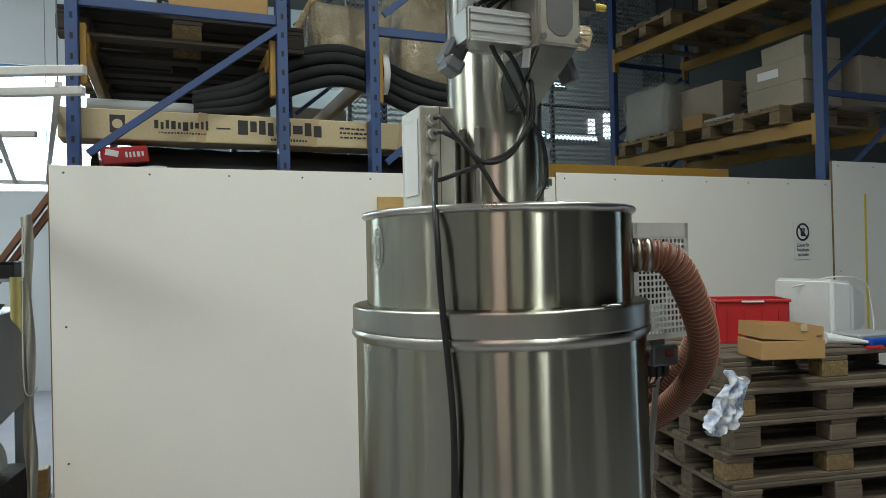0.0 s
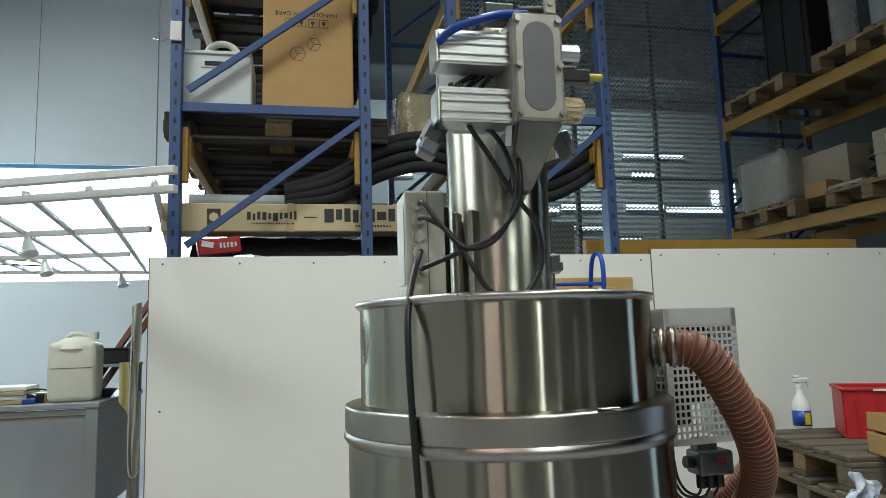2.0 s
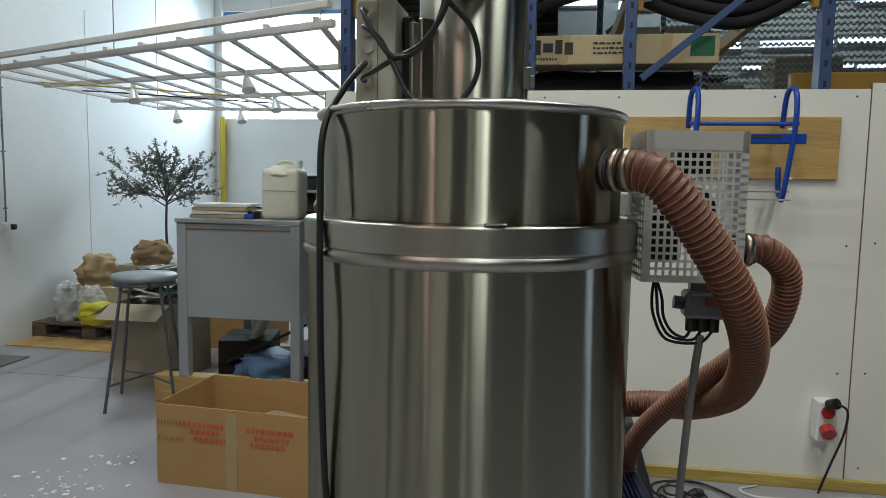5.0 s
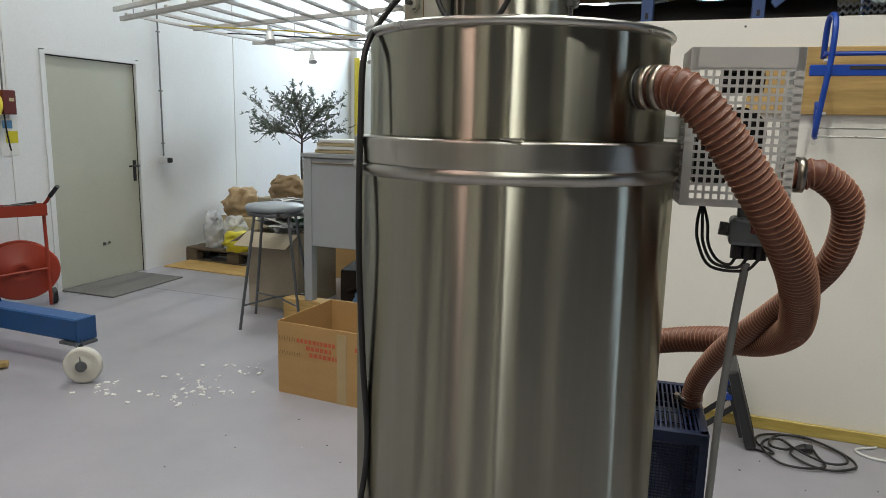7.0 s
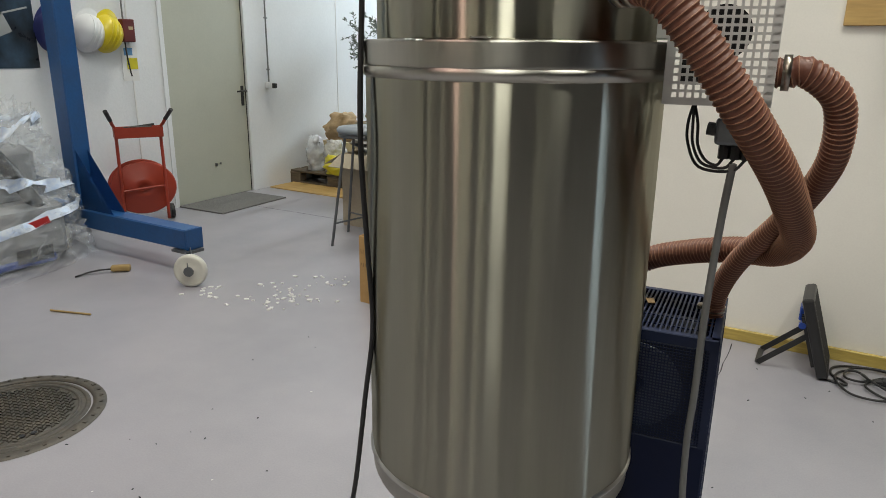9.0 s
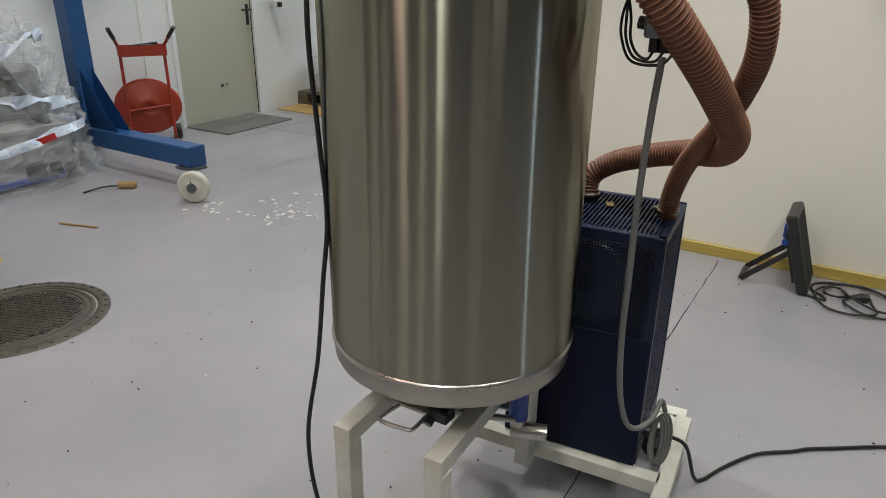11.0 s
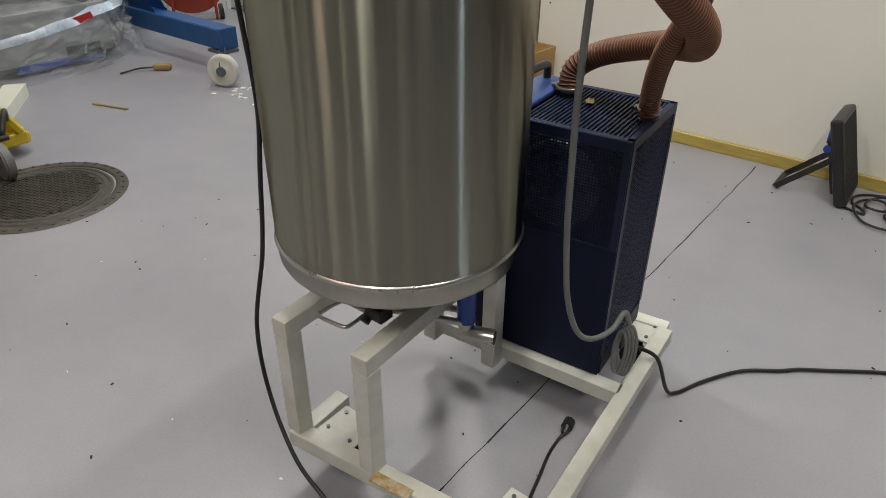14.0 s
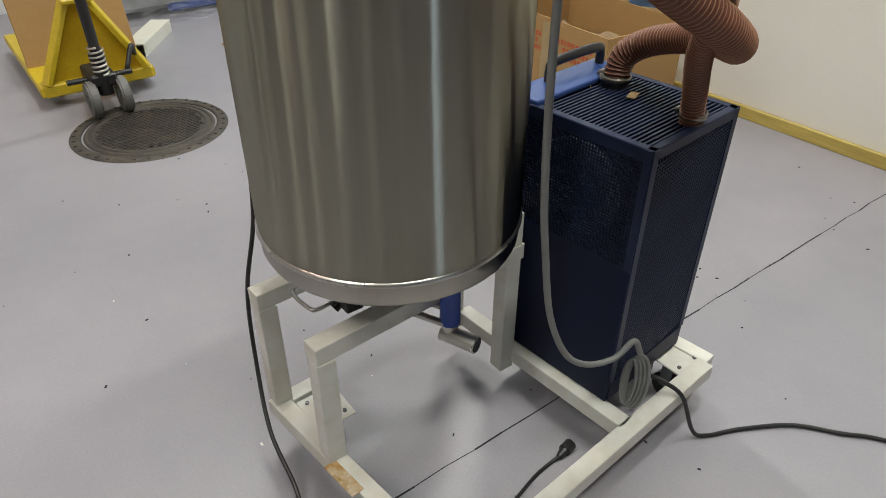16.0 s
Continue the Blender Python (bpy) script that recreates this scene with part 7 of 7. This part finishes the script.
bm = grid_sheet(bmesh.new(), 40, 6, lambda u, v: V((-0.6 + 1.8 * u, 3.86 + 0.12 * v, 2.175 - 0.02 * noise.noise(V((u * 9, v * 3, 0))) - 0.12 * (1 - v))))
solo("black_foil", bm, BLACK_PL, "black plastic foil under the long carton", "foil")
solo("shelf_board", boxb((0.3, 4.3, 2.04), (2.1, 0.9, 0.03), 0.002), SHADE_BROWN, "wooden shelf board in the rack, shade put into its colour", "shelf board")
rb = thing("red_case", pose(-0.44, 3.83, 2.06, 0, -8, 12), "small red case with a torn white label", "case")
part("body", boxb((0, 0, 0.045), (0.22, 0.1, 0.085), 0.006), CRATE_RED, rb)
part("label", boxb((-0.06, -0.052, 0.06), (0.06, 0.002, 0.03), 0, Matrix.Rotation(0.3, 4, "Y")), PAPER, rb)
part("white_mark", bars(0.0, 0.09, 0.045, 0.03, -0.0515, 0.008, 0.014, 0.008), PAPER, rb)
# bundle of black foam tubes
bm = bmesh.new()
bundle = thing("foam_tube_bundle", pose(0.9, 3.9, 2.5), "bundle of black foam insulation tubes, sagging between frames", "pipe insulation")
offs = [(0, 0), (0.0, 0.065), (0.05, 0.03), (0.0, -0.065), (0.06, -0.035), (0.1, 0.01), (0.02, 0.12), (0.08, 0.09)]
for k, (dy, dz) in enumerate(offs):
    j = 0.012 * math.sin(k * 2.1)
    p = [(-0.1, 3.95 + dy, 2.40 + dz * 0.5), (0.18, 3.9 + dy, 2.45 + dz * 0.8), (0.42, 3.86 + dy, 2.58 + dz + j), (0.66, 3.85 + dy, 2.645 + dz), (0.86, 3.85 + dy, 2.61 + dz), (1.1, 3.84 + dy, 2.51 + dz - j), (1.38, 3.84 + dy, 2.46 + dz), (1.6, 3.84 + dy, 2.54 + dz + j), (1.78, 3.86 + dy, 2.67 + dz), (1.86, 3.95 + dy, 2.78 + dz)]
    partw("foam_tube", tube(bmesh.new(), smooth_path(p, 6), 0.033, 12), FOAM, bundle)
partw("strap", lathe(bmesh.new(), [(0.14, -0.02), (0.143, -0.02), (0.143, 0.02), (0.14, 0.02)], 28, m=Matrix.Translation((0.93, 3.89, 2.63)) @ Matrix.Rotation(math.pi / 2, 4, "Y")), PAPER, bundle, "white strap")
wrapb = thing("wrapped_stack", pose(1.02, 4.55, 2.55), "stack of boxes wrapped in shiny bubble film", "wrapped boxes")
for p, s in (((0.85, 4.42, 2.95), (0.5, 0.5, 0.4)), ((1.42, 4.45, 3.08), (0.46, 0.5, 0.76))):
    bm = boxb(p, s, 0.03)
    bmesh.ops.subdivide_edges(bm, edges=bm.edges[:], cuts=4, use_grid_fill=True)
    for v in bm.verts:
        v.co += V((noise.noise(v.co * 6), noise.noise(v.co * 6 + V((3, 1, 0))), noise.noise(v.co * 6 + V((0, 5, 2))))) * 0.03
    partw("wrapped_box", bm, BUBBLE, wrapb, smooth=True)
    bm = boxb(p, [q * 1.06 for q in s], 0.02)
    bmesh.ops.subdivide_edges(bm, edges=bm.edges[:], cuts=14, use_grid_fill=True)
    for v in bm.verts:
        v.co += V((noise.noise(v.co * 16), noise.noise(v.co * 16 + V((3, 1, 0))), noise.noise(v.co * 16 + V((0, 5, 2))))) * 0.03
    partw("bubble_film", bm, CLEAR, wrapb, "shiny crinkled clear film")
# on the upper level of the first frame
cr = thing("white_crate", pose(-0.46, 3.93, 2.845), "white plastic crate with grip slots", "crate")
for s in (-1, 1):
    part("side_wall", boxb((0, s * 0.17, 0.17), (0.36, 0.008, 0.34), 0.002), CRATE_WHITE, cr)
    part("end_wall", boxb((s * 0.18, 0, 0.17), (0.008, 0.34, 0.34), 0.002), CRATE_WHITE, cr)
part("bottom", boxb((0, 0, 0.006), (0.35, 0.33, 0.01)), CRATE_WHITE, cr)
bm = boxb((0, -0.178, 0.325), (0.37, 0.012, 0.02), 0.003)
box(bm, (0, -0.176, 0.26), (0.16, 0.008, 0.045), 0.004)
part("rim", bm, CRATE_WHITE, cr)
part("grip_slot", boxb((0, -0.1805, 0.262), (0.12, 0.002, 0.024), 0.004), DARK, cr)
solo("coiled_hose", tube(bmesh.new(), [V((-0.45 + 0.09 * math.cos(t), 3.95, 3.22 + 0.09 * math.sin(t))) for t in np.linspace(0, math.pi, 16)], 0.02, 8), CREAM, "pale hose loop sticking out of the crate", "hose")
cc = carton("cardboard_box", pose(0.03, 4.0, 2.845), (0.5, 0.42, 0.72), "large brown cardboard box standing upside down", CARD, "", tape=False)
letters("lettering", "HANDLE WITH CARE", 0.036, INK, cc, Matrix.Translation((-0.01, -0.2125, 0.60)) @ Matrix.Rotation(math.pi / 2, 4, "X") @ Matrix.Rotation(math.pi, 4, "Z"))
bm = bmesh.new()
for k in range(4):
    x = -0.1 + 0.062 * k
    for dx, dz, sx, sz in ((0, 0.024, 0.05, 0.003), (0, -0.024, 0.05, 0.003), (-0.024, 0, 0.003, 0.05), (0.024, 0, 0.003, 0.05), (0, 0.004, 0.02, 0.018), (0, -0.01, 0.006, 0.016)):
        box(bm, (x + dx, -0.2118, 0.545 + dz), (sx, 0.001, sz))
part("handling_marks", bm, INK, cc)
bm = bmesh.new()
for x, z, r in ((-0.06, 0.36, 0.045), (0.03, 0.42, 0.04)):
    q = [(x + r * math.cos(t), z + r * math.sin(t)) for t in np.linspace(0, math.tau, 7)]
    for (xa, za), (xb, zb) in zip(q, q[1:]):
        bar(bm, (xa, -0.2118, za), (xb, -0.2118, zb), 0.001, 0.003)
    for (xa, za) in q[::2]:
        bar(bm, (xa, -0.2118, za), (x, -0.2118, z), 0.001, 0.003)
part("line_drawing", bm, INK, cc)
# the shade deep in the rack is in these boxes' colour
carton("cardboard_box", pose(-0.5, 4.9, 2.845), (0.5, 0.4, 0.4), "cardboard box deep in the rack, shade put into its colour", SHADE_BROWN, "boxes in the rack")
carton("cardboard_box", pose(0.1, 5.0, 2.845), (0.5, 0.4, 0.3), "cardboard box deep in the rack, shade put into its colour", SHADE_BROWN, "boxes in the rack")
carton("cardboard_box", pose(-0.2, 4.1, 3.845), (0.7, 0.6, 0.4), "cardboard box on the top pallet, shade put into its colour", SHADE_BROWN, "boxes in the rack")
ck = thing("beam_lock", pose(-0.655, 3.68, 3.25), "bright steel lock clipped on the rack post", "lock", "locks on rack posts")
part("plate", boxb((0, 0, 0), (0.06, 0.012, 0.11), 0.003), CHROME, ck)
part("pin", tube(bmesh.new(), smooth_path([(-0.03, 0, -0.05), (-0.08, -0.01, -0.06), (-0.11, 0, -0.055)], 4), 0.006, 8), CHROME, ck)
shift_new(row, Matrix.Translation((0.22, 0, -0.012)) @ Matrix.Diagonal((0.989, 1, 0.977, 1)))

# second rack row on the other side of the aisle
RA, RB = V((4.53, 3.74, 0)), V((4.44, 6.15, 0))
dirn = (RB - RA).normalized()
side = V((dirn.y, -dirn.x, 0))
for p in (RA, RB):
    f2 = thing("rack_frame", pose(p.x, p.y, 0), "blue steel rack frame beside the aisle", "pallet rack", "pallet racks")
    for k in (0, 1):
        q = p + side * k * 1.0
        partw("post", boxb((q.x, q.y, 2.8), (0.058, 0.08, 5.6), 0.003, Matrix.Rotation(0.037, 4, "Z")), RACK_BLUE, f2)
    for k in range(-2, 4):
        z = 2.67 + 0.84 * k
        a, b = p, p + side * 1.0
        partw("tie", bar(bmesh.new(), (a.x, a.y, z), (b.x, b.y, z), 0.03, 0.045, 0.002), RACK_BLUE, f2)
        partw("diagonal", bar(bmesh.new(), (a.x, a.y, z + 0.05), (b.x, b.y, z + 0.8), 0.02, 0.034, 0.002), RACK_BLUE, f2)
rotC = Matrix.Rotation(math.atan2(dirn.y, dirn.x), 4, "Z")
lenC = (RB - RA).length
for z in (2.42, 3.55, 4.68):
    for k in (0.0, 0.96):
        c = (RA + RB) / 2 + side * k
        bb = solo("rack_beam", boxb((0, 0, 0), (lenC, 0.05, 0.11), 0.004), RACK_YELLOW, "yellow-orange steel rack beam, scuffed", "rack beam", "rack beams", at=Matrix.Translation((c.x, c.y, z)) @ rotC)
        part("connector", boxb((-lenC / 2 + 0.045, 0, -0.02), (0.04, 0.06, 0.24), 0.003), RACK_YELLOW, bb)
        part("connector", boxb((lenC / 2 - 0.045, 0, -0.02), (0.04, 0.06, 0.24), 0.003), RACK_YELLOW, bb)
LIGHT_WOOD = mat("newer_pallet_wood", (0.24, 0.17, 0.09), 0.8, alt=(0.14, 0.1, 0.055), scale=5, mix=0.6, bump=0.0014, bscale=22, fine=0.18, stretch=(0.35, 4, 4), var=0.2)


def on_rack(t, k, z):
    q = RA.lerp(RB, t) + side * k
    return Matrix.Translation((q.x, q.y, z)) @ rotC


GROW = Matrix.Diagonal((1.2, 1.1, 1.1, 1))
for z in (2.475, 3.605):
    for t in (0.27, 0.74):
        euro_pallet(on_rack(t, 0.46, z) @ Matrix.Rotation(math.pi / 2, 4, "Z"), "pallets on the racks", "wooden pallet on the rack beams with goods", LIGHT_WOOD)
carton("cardboard_box", on_rack(0.17, 0.22, 2.62) @ GROW, (0.44, 0.4, 0.17), "dusty cardboard box wrapped in film", CARD_DUSTY, "cartons on the rack")
b2 = carton("cardboard_box", on_rack(0.17, 0.22, 2.807) @ GROW @ Matrix.Rotation(0.04, 4, "Z"), (0.45, 0.4, 0.17), "dusty cardboard box with a white label", CARD_DUSTY, "cartons on the rack")
part("label", boxb((0.05, 0.202, 0.09), (0.16, 0.002, 0.06)), PAPER, b2)
carton("cardboard_box", on_rack(0.15, 0.25, 2.994) @ GROW @ Matrix.Rotation(-0.1, 4, "Z"), (0.36, 0.34, 0.15), "dusty cardboard box on top of others", CARD_DUSTY, "cartons on the rack")
carton("cardboard_box", on_rack(0.12, 0.75, 2.62) @ GROW, (0.4, 0.4, 0.36), "dusty cardboard box behind the others", CARD_DUSTY, "cartons on the rack")
carton("cardboard_box", on_rack(0.55, 0.12, 2.62) @ GROW, (0.2, 0.16, 0.12), "small brown open box on the pallet", CARD, "cartons on the rack", tape=False)
solo("grey_component", boxb((0, 0, 0.03), (0.3, 0.2, 0.06), 0.006), DESK, "flat pale grey component on the pallet", "component", at=on_rack(0.43, 0.16, 2.62) @ GROW)
solo("pipe_coil", tube(bmesh.new(), [V((0.09 * math.cos(t), 0.05 * math.sin(t), 0.02 + 0.012 * t)) for t in np.linspace(0, math.tau * 3, 50)], 0.01, 8), DARK_STEEL, "coil of grey pipe on the pallet", "pipe", at=on_rack(0.33, 0.2, 2.66) @ GROW)
wrp = thing("wrapped_load", on_rack(0.82, 0.38, 2.62) @ GROW, "pallet load wrapped in cloudy stretch film", "wrapped load")
part("box_core", boxb((0, 0, 0.24), (0.5, 0.62, 0.46), 0.02), CARD_DUSTY, wrp)
bm = boxb((0, 0, 0.245), (0.55, 0.67, 0.49), 0.04)
bmesh.ops.subdivide_edges(bm, edges=bm.edges[:], cuts=5, use_grid_fill=True)
for v in bm.verts:
    v.co += V((noise.noise(v.co * 7), noise.noise(v.co * 7 + V((3, 1, 0))), 0.4 * noise.noise(v.co * 7 + V((0, 5, 2))))) * 0.03
part("stretch_film", bm, WRAP, wrp, "cloudy stretch film", True)
carton("cardboard_box", on_rack(0.6, 0.5, 2.62) @ GROW, (0.5, 0.5, 0.4), "large plain cardboard box behind the wrapped load", CARD_DUSTY, "cartons on the rack")
blk = thing("dark_crate", on_rack(0.7, 0.45, 3.75) @ GROW, "tall black crate on the upper pallet", "crate")
part("crate_body", boxb((0, 0, 0.44), (0.48, 0.48, 0.88), 0.02), BLACK_PL, blk)
part("lid", boxb((0, 0, 0.885), (0.5, 0.5, 0.03), 0.006), BLACK_PL, blk)
for x in (-0.2, 0.0, 0.2):
    part("rib", boxb((x, 0.245, 0.44), (0.02, 0.014, 0.84), 0.003), BLACK_PL, blk)
    part("rib", boxb((x, -0.245, 0.44), (0.02, 0.014, 0.84), 0.003), BLACK_PL, blk)
solo("foil_roll", rod(bmesh.new(), (0, 0, 0), (0, 0, 0.7), 0.09, 24), WRAP, "upright roll in clear film on the upper pallet", "roll", at=on_rack(0.42, 0.2, 3.75) @ GROW)
solo("grey_column", rod(bmesh.new(), (0, 0, 0), (0, 0, 0.8), 0.08, 24), DESK, "grey upright cylinder on the upper pallet", "cylinder", at=on_rack(0.3, 0.3, 3.75) @ GROW)

# mesh screen across the aisle
aisle = standing()
ms = thing("mesh_screen", pose(2.4, 6.2, 0), "galvanised expanded-metal screen closing the aisle", "mesh screen")
bm = bmesh.new()
n = 0
for i in range(78):
    for j in range(56):
        x, z = 1.2 + 0.045 * i, 2.15 + 0.052 * j
        for s in (-1, 1):
            a, b = V((x, 6.2, z)), V((x + 0.0225 * s, 6.2, z + 0.026))
            d1 = V((0.006, 0, -0.005 * s))
            v = [bm.verts.new(p) for p in (a - d1, a + d1, b + d1, b - d1)]
            bm.faces.new(v)
            a2 = V((x + 0.0225 * s, 6.2, z + 0.026))
            b2_ = V((x, 6.2, z + 0.052))
            v = [bm.verts.new(p) for p in (a2 - d1, a2 + d1, b2_ + d1, b2_ - d1)]
            bm.faces.new(v)
tagged(partw("mesh", bm, MESH, ms), kind="stuff")
for x in (1.2, 2.45, 3.3, 4.7):
    partw("post", boxb((x, 6.23, 2.6), (0.04, 0.04, 5.2), 0.003), DARK_STEEL, ms)
for z in (2.25, 3.15, 3.95, 4.75):
    partw("rail", boxb((2.95, 6.24, z), (3.5, 0.03, 0.03), 0.003), DARK_STEEL, ms)
shift_new(aisle, Matrix.Translation((0.327, 0, -0.105)) @ Matrix.Diagonal((1.028, 1, 1, 1)))
solo("rack_beam", boxb((2.83, 3.93, 2.04), (1.9, 0.05, 0.1), 0.004), RACK_YELLOW, "brown-yellow steel beam across the aisle above the partition", "rack beam", "rack beams")
solo("far_red_load", boxb((4.2, 11.0, 2.86), (0.9, 0.7, 0.36), 0.04), CRATE_RED, "red covered load far behind the mesh", "load")
for x, z in ((2.9, 2.7), (4.2, 3.07), (5.5, 2.51), (2.2, 3.53)):
    carton("cardboard_box", pose(x, 11.0, z - 0.4), (0.9, 0.7, 0.7), "dusty cardboard box far behind the mesh", CARD_DUSTY, "far boxes", tape=False)
    solo("far_shelf", boxb((x, 11.0, z - 0.44), (1.8, 0.9, 0.06)), SHADE_BROWN, "dark shelf far behind the mesh", "shelf", "far shelves")
    for s in (-0.88, 0.88):
        solo("far_post", boxb((x + s, 11.0, (z - 0.47) / 2), (0.06, 0.06, z - 0.47)), RACK_BLUE, "dark blue shelf post far behind the mesh", "post", "far posts")
